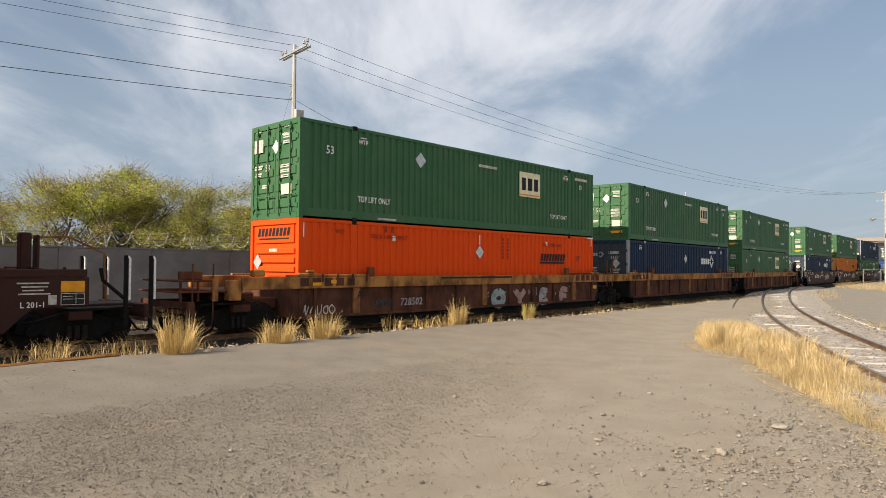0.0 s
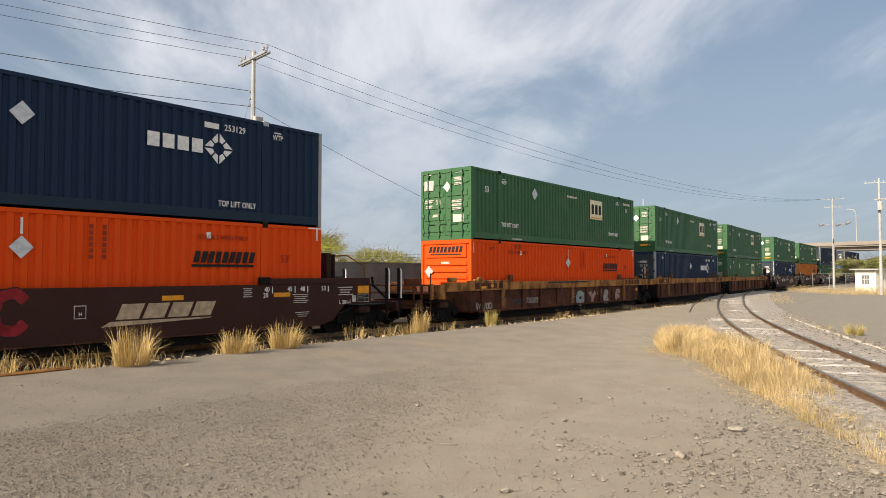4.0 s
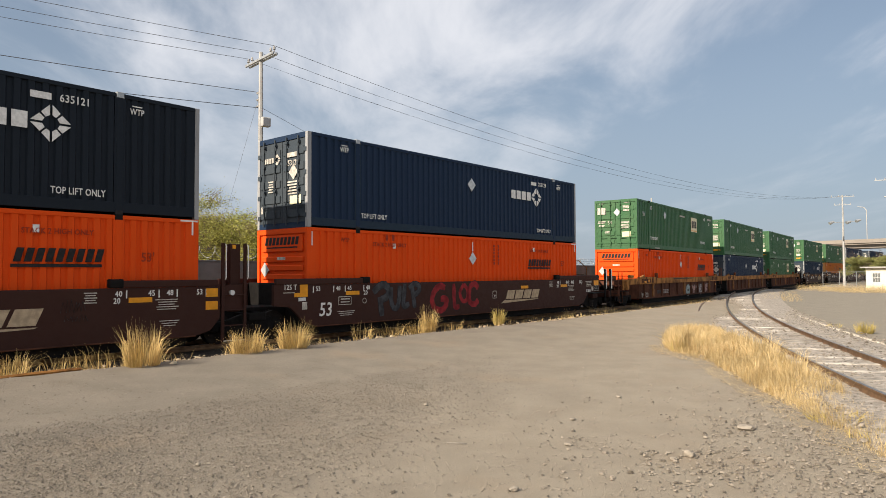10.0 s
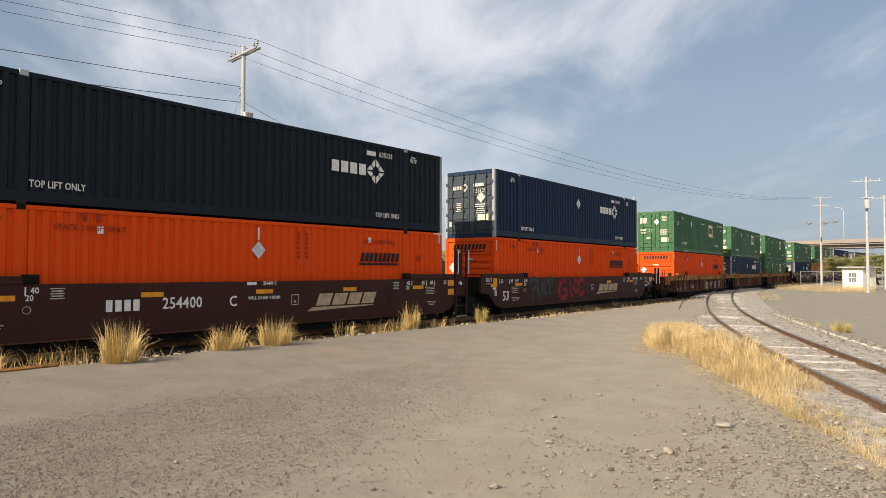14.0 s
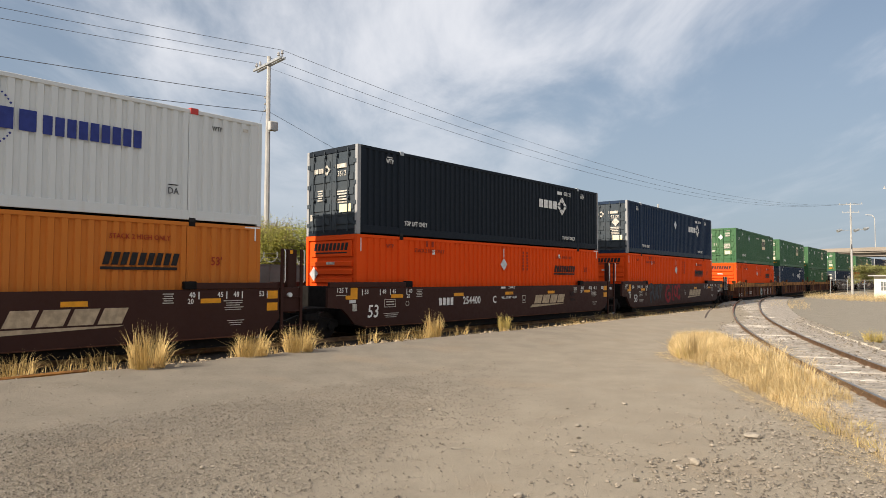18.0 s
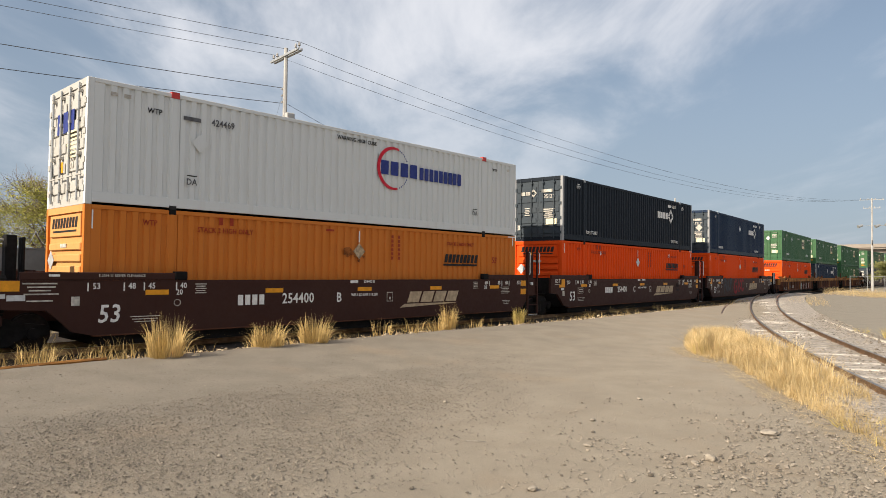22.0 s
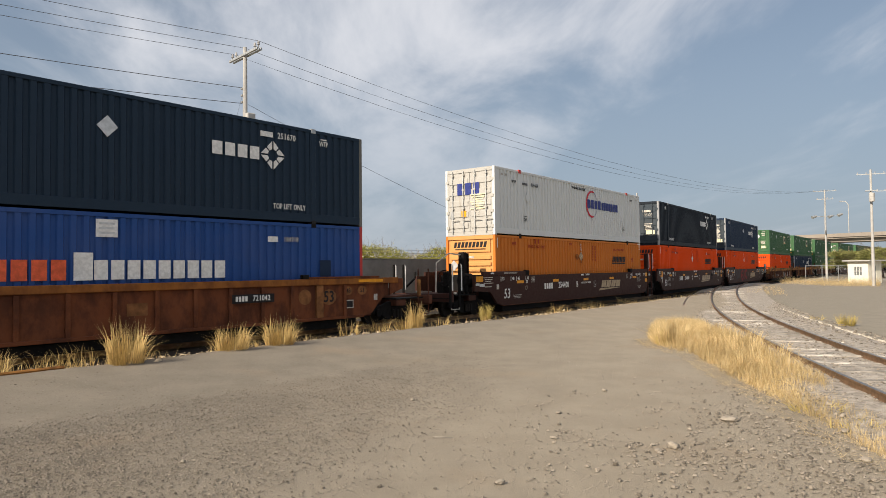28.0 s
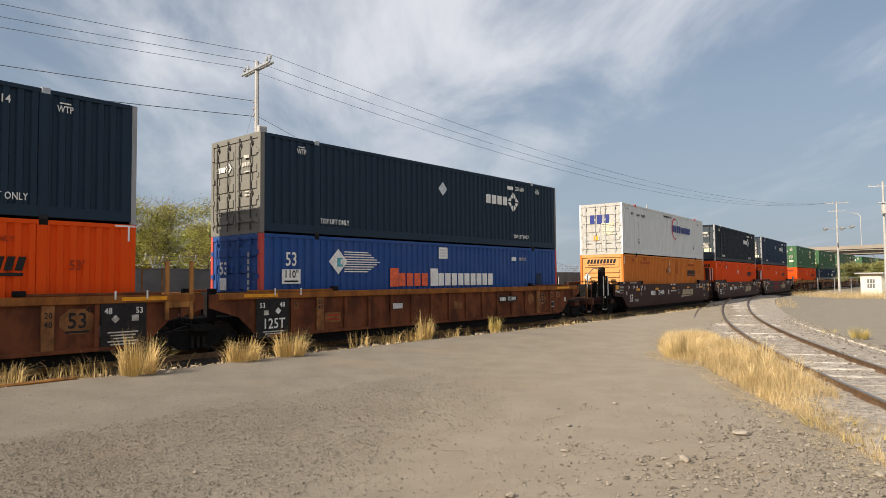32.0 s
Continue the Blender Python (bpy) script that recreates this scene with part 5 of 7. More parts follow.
def blue_box():
    c = container("shipping_container", M["blue"], "scuffed royal blue 53 foot container with red corner posts", "plain", M["red"])
    write(c, "53", -7.0, 2.15, 0.40, M["ink"], YS, wide=0.72)
    plate(c, "label_plate", rect(-7.0, 1.66, 0.66, 0.42), M["ink"], YS)
    write(c, "110\"", -7.0, 1.72, 0.22, M["black"], YS - 0.006)
    plate(c, "marking", rect(-7.0, 1.52, 0.5, 0.05), M["black"], YS - 0.006)
    plate(c, "emblem", dia(-5.2, 2.13, 0.40), M["ink"], YS)
    plate(c, "emblem", dia(-5.2, 2.13, 0.34), M["vermilion"], YS - 0.005)
    plate(c, "emblem", dia(-5.2, 2.13, 0.355), M["ink"], YS - 0.009)
    plate(c, "emblem", rect(-5.14, 2.11, 0.24, 0.28), M["teal"], YS - 0.013)
    plate(c, "emblem", rect(-5.08, 2.13, 0.08, 0.18), M["ink"], YS - 0.017)
    for i in range(9):
        L = 1.55 - abs(i - 4) * 0.13
        plate(c, "stripe", rect(-4.95 + L / 2, 2.44 - i * 0.078, L, 0.035), M["ink"], YS - 0.002)
    blocks(c, 5, -1.92, 1.55, 1.95, 0.46, M["vermilion"], YS, seed=31, gap=0.20)
    plate(c, "lettering", rect(-2.70, 1.63, 0.40, 0.64), M["vermilion"], YS - 0.005)
    blocks(c, 10, 1.12, 1.55, 3.85, 0.46, M["ink"], YS, seed=33, gap=0.20)
    plate(c, "lettering", rect(-0.62, 1.63, 0.42, 0.64), M["ink"], YS - 0.005)
    plate(c, "label_plate", rect(-0.1, 2.53, 0.50, 0.42), M["ink"], YS)
    for i in range(3):
        plate(c, "marking", rect(-0.1, 2.64 - i * 0.11, 0.36, 0.05), M["placard"], YS - 0.005)
    plate(c, "marking", rect(4.55, 2.40, 0.34, 0.16), M["ink"], YS)
    write(c, "184918", 5.2, 2.40, 0.14, M["ink_worn"], YS)
    plate(c, "patch", rect(6.5, 1.55, 0.42, 0.5), M["navy"], YS)
    XD = XR - 0.012
    write(c, "53", 0.55, 1.9, 0.36, M["ink"], XD, "rear")
    plate(c, "label_plate", rect(0.55, 1.45, 0.40, 0.36), M["ink"], XD, "rear")
    for i in range(6):
        plate(c, "marking", rect(-0.75, 2.3 - i * 0.2, 0.10, 0.13), M["ink_worn"], XD, "rear")
    return c


# ---- well cars ----
HS = 1.52


def truck(parent, x):
    """A freight bogie: cast side frames, springs, bolster and two wheelsets."""
    t = part("bogie", B((x - 0.22, x + 0.22, -1.12, 1.12, 0.42, 0.78)), M["grimy_shaded"], parent)
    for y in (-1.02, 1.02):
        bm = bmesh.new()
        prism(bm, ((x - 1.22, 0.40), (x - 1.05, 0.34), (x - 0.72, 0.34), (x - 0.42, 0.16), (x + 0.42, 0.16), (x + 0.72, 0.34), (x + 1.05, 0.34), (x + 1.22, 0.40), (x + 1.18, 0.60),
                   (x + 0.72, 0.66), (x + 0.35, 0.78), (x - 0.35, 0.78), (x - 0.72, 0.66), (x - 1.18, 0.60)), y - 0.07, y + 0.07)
        part("side_frame", bev(bm, 0.015), M["grimy_shaded"], t)
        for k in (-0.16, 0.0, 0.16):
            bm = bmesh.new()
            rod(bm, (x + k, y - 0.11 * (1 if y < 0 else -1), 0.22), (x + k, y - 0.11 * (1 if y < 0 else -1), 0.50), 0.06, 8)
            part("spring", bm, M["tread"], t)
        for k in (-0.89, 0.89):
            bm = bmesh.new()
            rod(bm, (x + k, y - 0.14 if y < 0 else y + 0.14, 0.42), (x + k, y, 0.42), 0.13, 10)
            part("axle_box", bm, M["grimy_shaded"], t)
    for k in (-0.89, 0.89):
        bm = bmesh.new()
        rod(bm, (0, -1.0, 0), (0, 1.0, 0), 0.075, 8)
        for y in (-0.7525, 0.7525):
            o = 1 if y > 0 else -1
            rod(bm, (0, y - 0.07, 0), (0, y + 0.07, 0), 0.42, 22)
            rod(bm, (0, y - o * 0.07, 0), (0, y - o * 0.10, 0), 0.445, 22)
            rod(bm, (0, y + o * 0.07, 0), (0, y + o * 0.085, 0), 0.34, 18, 0.30)
            for j in range(6):
                a = j * math.tau / 6
                rod(bm, (0.22 * math.cos(a), y + o * 0.084, 0.22 * math.sin(a)), (0.22 * math.cos(a), y + o * 0.094, 0.22 * math.sin(a)), 0.035, 6)
        w = part("wheelset", bm, M["tread"], t)
        w.location = (x + k, 0, 0.42)
        wheelsets.append(w)
    return t


wheelsets = []
wheel_car = {}


def end_platform(c, mat, sgn, coupler):
    """Deck over the bogie with sill, steps, grab irons and, at a car's end, coupler and brake gear."""
    L = 11.35 if coupler else 9.7
    x0, x1 = sorted((sgn * 8.35, sgn * L))
    # decks between units get the steel with under-wagon shade in its colour
    dk = mat if coupler else M["grimy_shaded"]
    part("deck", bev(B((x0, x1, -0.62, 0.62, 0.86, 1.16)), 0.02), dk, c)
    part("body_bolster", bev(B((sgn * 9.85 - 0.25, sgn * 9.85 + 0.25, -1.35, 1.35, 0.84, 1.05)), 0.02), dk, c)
    if coupler:
        part("end_sill", bev(B((sgn * 11.3 - 0.09, sgn * 11.3 + 0.09, -1.45, 1.45, 0.84, 1.16)), 0.015), mat, c)
        bm = bmesh.new()
        a, b = sorted((sgn * 11.1, sgn * 11.95))
        box(bm, a, b, -0.13, 0.13, 0.72, 0.98)
        k0, k1 = sorted((sgn * 11.66, sgn * 11.98))
        box(bm, k0, k1, -0.27, 0.27, 0.66, 1.02)
        part("coupler", bev(bm, 0.03), M["rail"], c)
        part("air_hose", pipe([(sgn * 11.2, -0.45, 0.82), (sgn * 11.45, -0.45, 0.5), (sgn * 11.7, -0.4, 0.42), (sgn * 11.9, -0.3, 0.55)], 0.03, 6), M["black"], c)
        if mat is M["brown"]:
            for y in (-1.42, 1.42):
                for xx in (sgn * 10.80, sgn * 11.38):
                    post = part("grab_post", bev(B((xx - 0.065, xx + 0.02, y - 0.04, y + 0.04, 0.62, 2.30)), 0.012), M["grimy_shaded"], c)
                    part("grab_iron", pipe([(xx + 0.05, y - 0.05, 1.27), (xx + 0.05, y - 0.05, 2.22), (xx + 0.02, y - 0.02, 2.28)], 0.026, 6), M["ink"], post, "white grab iron")
                part("step", pipe([(sgn * 10.8, y, 0.95), (sgn * 10.84, y, 0.56), (sgn * 11.34, y, 0.56), (sgn * 11.38, y, 0.95)], 0.022, 6), M["ink_worn"] if sgn < 0 else M["grimy_shaded"], c)
                part("brace", pipe([(sgn * 10.75, y, 1.3), (sgn * 10.35, y * 0.85, 1.72), (sgn * 10.3, y * 0.85, 2.0)], 0.045, 6), M["grimy_shaded"], c)
        else:
            for xx in (sgn * 10.7, sgn * 11.25):
                part("grab_post", pipe([(xx, -1.38, 0.7), (xx, -1.38, 2.12)], 0.024, 6), M["dark_rust"], c)
            part("step", pipe([(sgn * 10.7, -1.4, 0.9), (sgn * 10.74, -1.4, 0.5), (sgn * 11.2, -1.4, 0.5), (sgn * 11.25, -1.4, 0.9)], 0.02, 6), M["dark_rust"], c)
            part("end_bracket", bev(B((sgn * 10.67 - 0.07, sgn * 10.67 + 0.07, -1.47, -1.40, 1.16, 1.74)), 0.012), M["chord_brown"], c)
        part("uncoupling_lever", pipe([(sgn * 11.42, -1.4, 0.98), (sgn * 11.46, -0.6, 0.98), (sgn * 11.56, -0.35, 0.84), (sgn * 11.6, -0.1, 0.9)], 0.016, 5), M["grimy_shaded"], c)
        part("walkway", B((*sorted((sgn * 9.6, sgn * 11.0)), -1.35, -0.64, 1.06, 1.10)), M["grimy_shaded"], c)
        part("walkway", B((*sorted((sgn * 9.6, sgn * 11.0)), 0.64, 1.35, 1.06, 1.10)), M["grimy_shaded"], c)
        if mat is M["brown"]:
            part("handrail", pipe([(sgn * 9.0, -1.2, 1.2), (sgn * 9.0, -1.2, 2.0), (sgn * 9.0, 1.2, 2.0), (sgn * 9.0, 1.2, 1.2)], 0.022, 6), mat, c)
    else:
        part("articulation", bev(B((*sorted((sgn * 9.3, sgn * 9.82)), -0.42, 0.42, 0.70, 1.05)), 0.04), M["grimy_shaded"], c)


def tall_post(c, x, mat, pipe_to=None):
    part("brake_stand", bev(B((x - 0.11, x + 0.11, -0.62, -0.34, 1.1, 2.78)), 0.02), mat, c)
    part("brake_stand", bev(B((x + 0.20, x + 0.27, -0.62, -0.34, 1.1, 2.74)), 0.02), mat, c)
    if pipe_to:
        part("vent_pipe", pipe([(x, -0.45, 2.66), (x + pipe_to * 0.9, -0.45, 2.72), (x + pipe_to * 1.7, -0.45, 2.35), (x + pipe_to * 1.75, -0.45, 1.2)], 0.028, 6), M["ink_worn" if pipe_to < 0 else "old_tan"], c)


def brake_wheel(c, x, y, z, mat):
    bm = bmesh.new()
    n = 14
    pts = [(x, y + 0.30 * math.cos(k * math.tau / n), z + 0.30 * math.sin(k * math.tau / n)) for k in range(n + 1)]
    for p, q in zip(pts[:-1], pts[1:]):
        rod(bm, p, q, 0.022, 5)
    for k in range(0, n, 3):
        rod(bm, (x, y, z), pts[k], 0.015, 4)
    part("brake_wheel", bm, mat, c)


def ladder(c, x, mat):
    for xx in (x - 0.33, x + 0.33):
        part("ladder_rail", bev(B((xx - 0.04, xx + 0.04, -HS - 0.02, -HS + 0.04, 0.32, 2.93)), 0.006), mat, c)
        part("grab_iron", pipe([(xx + 0.05, -HS - 0.03, 1.98), (xx + 0.05, -HS - 0.07, 2.03), (xx + 0.05, -HS - 0.07, 2.86), (xx + 0.05, -HS - 0.03, 2.90)], 0.017, 6), M["ink"], c, "white grab iron")
    for z in (0.36, 0.76, 1.16, 1.56):
        part("ladder_rung", pipe([(x - 0.33, -HS - 0.01, z), (x + 0.33, -HS - 0.01, z)], 0.018, 5), M["ink_worn"] if z < 0.5 else mat, c)


def side_profile(z0=0.57, z1=1.80, rear=9.42, front=9.42):
    """The outline of a well car's side: deep in the middle, arched up over the bogies."""
    pts = [(7.95, z0), (8.35, z0 + 0.10), (8.6, z0 + 0.36), (8.85, z0 + 0.58), (front, z0 + 0.64), (front, z1)]
    if front < 8.9:
        pts = [(7.95, z0), (8.3, z0 + 0.10), (front, z0 + 0.40), (front, z1)]
    return pts + [(-rear, z1), (-rear, z0 + 0.64), (-8.85, z0 + 0.58), (-8.6, z0 + 0.36), (-8.35, z0 + 0.10), (-7.95, z0)]


def car_frame(c, mat, front, rear, top=1.84):
    # floor and most bulkheads use that shade-blackened steel as well
    part("well_floor", B((-7.7, 7.7, -1.36, 1.36, 0.30, 0.54)), M["grimy_shaded"], c)
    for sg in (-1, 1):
        part("bulkhead", bev(B((*sorted((sg * 8.12, sg * 8.32)), -1.44, 1.44, 0.60, top)), 0.02), M["grimy_shaded"] if mat is M["brown"] or not (front, rear)[sg < 0] else mat, c)
    end_platform(c, mat, 1, front)
    end_platform(c, mat, -1, rear)


def smooth_car(front, rear, letter="B", number="254400", spray=False, extra="front"):
    """A dark brown articulated well car unit with flush steel sides."""
    c = thing("well_car", "dark mineral-brown double-stack well car unit with %s" % ("sprayed graffiti" if spray else "white stencils"), "freight wagon", group="train wagons")
    fe = 9.95 if front else 8.56
    re_ = 9.95 if rear else 9.42
    for y in (-HS, HS):
        o = 1 if y < 0 else -1
        bm = bmesh.new()
        prism(bm, side_profile(rear=re_, front=fe), min(y, y + o * 0.10), max(y, y + o * 0.10))
        part("side_sill", bm, M["brown"], c)
        part("bottom_chord", bev(B((-7.9, 7.9, min(y - o * 0.012, y + o * 0.14), max(y - o * 0.012, y + o * 0.14), 0.535, 0.568)), 0.008), M["dark_rust"], c, "dusty lower chord")
        for sg in (-1, 1):
            a, b = sorted((sg * 6.0, sg * (9.36 if sg < 0 else fe - 0.05)))
            part("guide_rail", bev(B((a, b, min(y - o * 0.03, y + o * 0.09), max(y - o * 0.03, y + o * 0.09), 1.804, 1.975)), 0.015), M["brown"], c)
            part("guide_stop", bev(B((*sorted((sg * 5.75, sg * 6.07)), min(y - o * 0.05, y + o * 0.12), max(y - o * 0.05, y + o * 0.12), 1.804, 2.01)), 0.02), M["grimy_shaded"], c)
    car_frame(c, M["brown"], front, rear)
    if not front:
        ladder(c, 8.98, M["brown"])
        part("connector_post", bev(B((8.96, 9.27, -1.36, -1.16, 1.1, 2.93)), 0.02), M["brown"], c)
        part("reflector", B((9.02, 9.12, -1.368, -1.362, 2.80, 2.90)), M["gold"], c)
        part("corner_plate", bev(B((8.62, 9.34, -HS + 0.05, -HS + 0.11, 1.16, 1.83)), 0.01), M["brown"], c)
        bm = bmesh.new()
        rod(bm, (8.92, -HS - 0.03, 1.62), (8.92, -HS + 0.06, 1.62), 0.07, 10)
        part("release_valve", bm, M["placard"], c)
    Y = -HS - 0.006
    for x in ((-6.48, -3.24, 0.0, 3.22, 6.48) if not spray else (-6.48, 3.22, 6.48)):
        plate(c, "reflector", rect(x, 1.51, 0.56, 0.12), M["gold"], Y)
    if front:
        plate(c, "reflector", rect(9.62, 1.60, 0.48, 0.24), M["gold"], Y)
        plate(c, "stencil_frame", rect(9.62, 1.33, 0.48, 0.26), M["ink_worn"], Y)
        plate(c, "stencil_frame", rect(9.62, 1.33, 0.45, 0.23), M["black"], Y - 0.005)
        for dx2, dz2, w2, h2 in ((-0.1, 0.06, 0.2, 0.015), (-0.1, 0.0, 0.2, 0.015), (0.06, 0.0, 0.012, 0.2), (0.12, 0.0, 0.2, 0.012)):
            plate(c, "marking", rect(9.62 + dx2, 1.33 + dz2, w2, h2), M["ink_worn"], Y - 0.009)
    else:
        for z in (1.64, 1.31):
            plate(c, "reflector", rect(8.33, z, 0.34, 0.22), M["gold"], Y)
    if rear:
        plate(c, "reflector", rect(-9.6, 1.68, 0.48, 0.22), M["gold"], Y)
    else:
        plate(c, "reflector", ((-8.72, 1.44), (-8.24, 1.44), (-8.24, 1.80), (-8.52, 1.80), (-8.52, 1.56), (-8.72, 1.56)), M["gold"], Y)
    # the maker's italic wordmark in blocks over a swoosh
    blocks(c, 4, 3.12, 1.22, 2.5, 0.36, M["beige_ink"], Y, lean=0.42, seed=41, gap=0.14)
    plate(c, "swoosh", ((1.52, 0.88), (4.2, 0.97), (4.3, 1.0), (1.72, 1.0)), M["beige_ink"], Y)
    if not spray:
        blocks(c, 4, -3.95, 1.27, 0.85, 0.27, M["ink"], Y, seed=43)
        write(c, number, -2.45, 1.27, 0.28, M["ink"], Y)
        write(c, letter, -1.0, 1.26, 0.28, M["ink"], Y)
        write(c, "WELL LD LMT 118,200", 0.0, 1.335, 0.085, M["ink"], Y)
        write(c, number + " " + letter, 0.18, 1.74, 0.09, M["ink"], Y)
        plate(c, "marking", rect(-0.42, 1.74, 0.30, 0.08), M["ink"], Y)
    else:
        g, r = M["spray_grey"], M["spray_red"]
        for pts, w, mt in (
                (((-5.20, 0.72), (-5.30, 1.35)), 0.20, g), (((-5.60, 1.50), (-5.34, 1.68), (-5.12, 1.74), (-4.93, 1.64), (-4.88, 1.48), (-5.02, 1.33), (-5.26, 1.25)), 0.22, g),
                (((-4.78, 1.66), (-4.78, 1.22), (-4.66, 0.97), (-4.50, 0.98), (-4.40, 1.22), (-4.36, 1.70)), 0.17, g), (((-4.12, 1.76), (-4.18, 1.04), (-3.90, 1.07)), 0.18, g),
                (((-3.76, 1.66), (-3.62, 0.92)), 0.17, g), (((-3.92, 1.60), (-3.66, 1.74), (-3.42, 1.68), (-3.42, 1.50), (-3.68, 1.34)), 0.17, g),
                (((-2.0, 1.58), (-2.30, 1.65), (-2.60, 1.45), (-2.72, 1.13), (-2.55, 0.85), (-2.20, 0.78), (-1.96, 0.95), (-1.95, 1.17), (-2.25, 1.18)), 0.24, r),
                (((-1.50, 1.72), (-1.45, 0.90), (-1.17, 0.87)), 0.19, r), (((-0.92, 1.70), (-1.14, 1.38), (-0.98, 1.07), (-0.72, 1.12), (-0.68, 1.46), (-0.92, 1.70)), 0.17, r),
                (((-0.02, 1.53), (-0.22, 1.69), (-0.50, 1.60), (-0.60, 1.28), (-0.52, 1.00), (-0.22, 0.92), (-0.02, 1.08)), 0.23, r)):
            stroke(c, pts, w, mt, Y)
            stroke(c, pts, w + 0.05, M["black"], Y + 0.003)
    if letter == "C":
        rng = random.Random(5)
        for x0, x1, zc, hz in ((-0.1, 1.0, 1.46, 0.10), (4.75, 5.25, 1.42, 0.30), (4.8, 5.3, 1.15, 0.16)):
            n = 12
            pts = [(x0 + (x1 - x0) * (i + rng.uniform(-.5, .5)) / n, Y - 0.004, zc + hz * (0.5 if i % 2 else -0.5) * rng.uniform(0.5, 1)) for i in range(n + 1)]
            part("chalk_scrawl", pipe(pts, 0.006, 4), M["spray_grey"], c, "faint chalk scrawl")
    plate(c, "stencil_frame", rect(1.06, 1.25, 0.26, 0.30), M["ink_worn"], Y)
    plate(c, "stencil_frame", rect(1.06, 1.25, 0.22, 0.26), M["brown"], Y - 0.005)
    write(c, "H", 1.06, 1.20, 0.08, M["ink"], Y - 0.009)
    for sg in (-1, 1):
        for s, x in (("53", 7.90), ("48", 7.12), ("45", 6.66), ("40", 5.88)):
            x = x if sg < 0 else x + 0.14
            write(c, s, sg * x + (0.05 if sg < 0 else -0.05), 1.66, 0.135, M["ink"], Y)
            plate(c, "marking", rect(sg * x - 0.13 * (1 if sg < 0 else -1), 1.65, 0.03, 0.19), M["ink"], Y)
        write(c, "20", sg * 5.93, 1.50, 0.13, M["ink"], Y)
    for i in range(5):
        plate(c, "marking", rect(7.12 + (i % 2) * 0.03, 1.50 - i * 0.058, 0.56 - (i % 3) * 0.08, 0.022), M["ink_worn"], Y)
        if not spray:
            plate(c, "marking", rect(-5.38, 1.70 - i * 0.055, 0.30 - (i % 2) * 0.06, 0.025), M["ink_worn"], Y)
        plate(c, "marking", rect(5.35, 1.70 - i * 0.055, 0.28 - (i % 2) * 0.06, 0.025), M["ink_worn"], Y)
    for i in range(3):
        plate(c, "marking", rect(7.2, 0.98 - i * 0.058, 0.5 - i * 0.1, 0.018), M["ink_worn"], Y)
        plate(c, "marking", rect(-6.75, 0.95 - i * 0.06, 0.7 - i * 0.1, 0.02), M["ink_worn"], Y)
    write(c, "53", -7.55, 1.02, 0.40, M["ink"], Y, lean=0.12)
    if not rear:
        plate(c, "stencil_frame", rect(-6.8, 1.28, 0.52, 0.26), M["ink_worn"], Y)
        plate(c, "stencil_frame", rect(-6.8, 1.28, 0.48, 0.22), M["brown"], Y - 0.005)
        for i in range(2):
            plate(c, "marking", rect(-6.8, 1.33 - i * 0.09, 0.36, 0.035), M["ink_worn"], Y - 0.009)
        write(c, "125 T", -8.86, 1.72, 0.15, M["ink"], Y)
        plate(c, "marking", rect(-8.9, 1.57, 0.4, 0.025), M["ink_worn"], Y)
        plate(c, "label_plate", rect(-8.44, 1.37, 0.26, 0.10), M["placard"], Y)
        plate(c, "label_plate", rect(-8.35, 1.18, 0.18, 0.22), M["ink_worn"], Y)
    bm = bmesh.new()
    for k in range(14):
        a0, a1 = k * math.tau / 14, (k + 1) * math.tau / 14
        rod(bm, (-5.98 + 0.08 * math.cos(a0), Y, 1.25 + 0.08 * math.sin(a0)), (-5.98 + 0.08 * math.cos(a1), Y, 1.25 + 0.08 * math.sin(a1)), 0.008, 4)
    part("stencil_ring", bm, M["ink_worn"], c)
    if rear:
        for i in range(4):
            plate(c, "marking", rect(-8.98 + (i % 2) * 0.03, 1.73 - i * 0.075, 0.66 - (i % 3) * 0.12, 0.03), M["ink_worn"], Y)
        plate(c, "marking", rect(-8.98, 1.36, 0.50, 0.03), M["ink_worn"], Y)
        plate(c, "label_plate", rect(-8.28 + 0.72, 1.34, 0.16, 0.20), M["ink_worn"], Y) if spray else plate(c, "label_plate", rect(-8.28, 1.34, 0.17, 0.20), M["ink_worn"], Y)
        plate(c, "label_plate", rect(-9.74, 1.47, 0.26, 0.09), M["placard"], Y)
        plate(c, "label_plate", rect(-9.42, 1.43, 0.34, 0.12), M["placard"], Y)
        write(c, "S-2054-11 REEFER CLEARANCE", -7.3, 1.90, 0.06, M["ink_worn"], -HS - 0.036)
        plate(c, "reflective_strip", rect(-8.72, 1.905, 0.22, 0.05), M["ink"], -HS - 0.036)
        tall_post(c, -9.3, M["grimy_shaded"], -1)
        brake_wheel(c, -10.9, -0.75, 1.75, M["grimy_shaded"])
        part("gear_case", bev(B((-10.86, -10.66, -0.85, -0.62, 1.42, 1.98)), 0.03), M["grimy_shaded"], c)
        part("brake_chain", pipe([(-10.7, -0.8, 1.45), (-10.62, -0.8, 1.3), (-10.5, -0.7, 1.16)], 0.018, 5), M["ink_worn"], c)
        for k in range(4):
            part("pipe_clamp", bev(B((-10.5 + k * 0.28, -10.42 + k * 0.28, -1.36, -1.22, 1.12, 1.36 + 0.07 * (k % 2))), 0.015), M["grimy_shaded"], c)
        part("angle_cock", bev(B((-11.2, -11.08, -1.5, -1.40, 1.14, 1.22)), 0.02), M["ink_worn"], c)
        bm = bmesh.new()
        rod(bm, (-9.95, -0.95, 1.62), (-9.5, -0.95, 1.62), 0.30, 12)
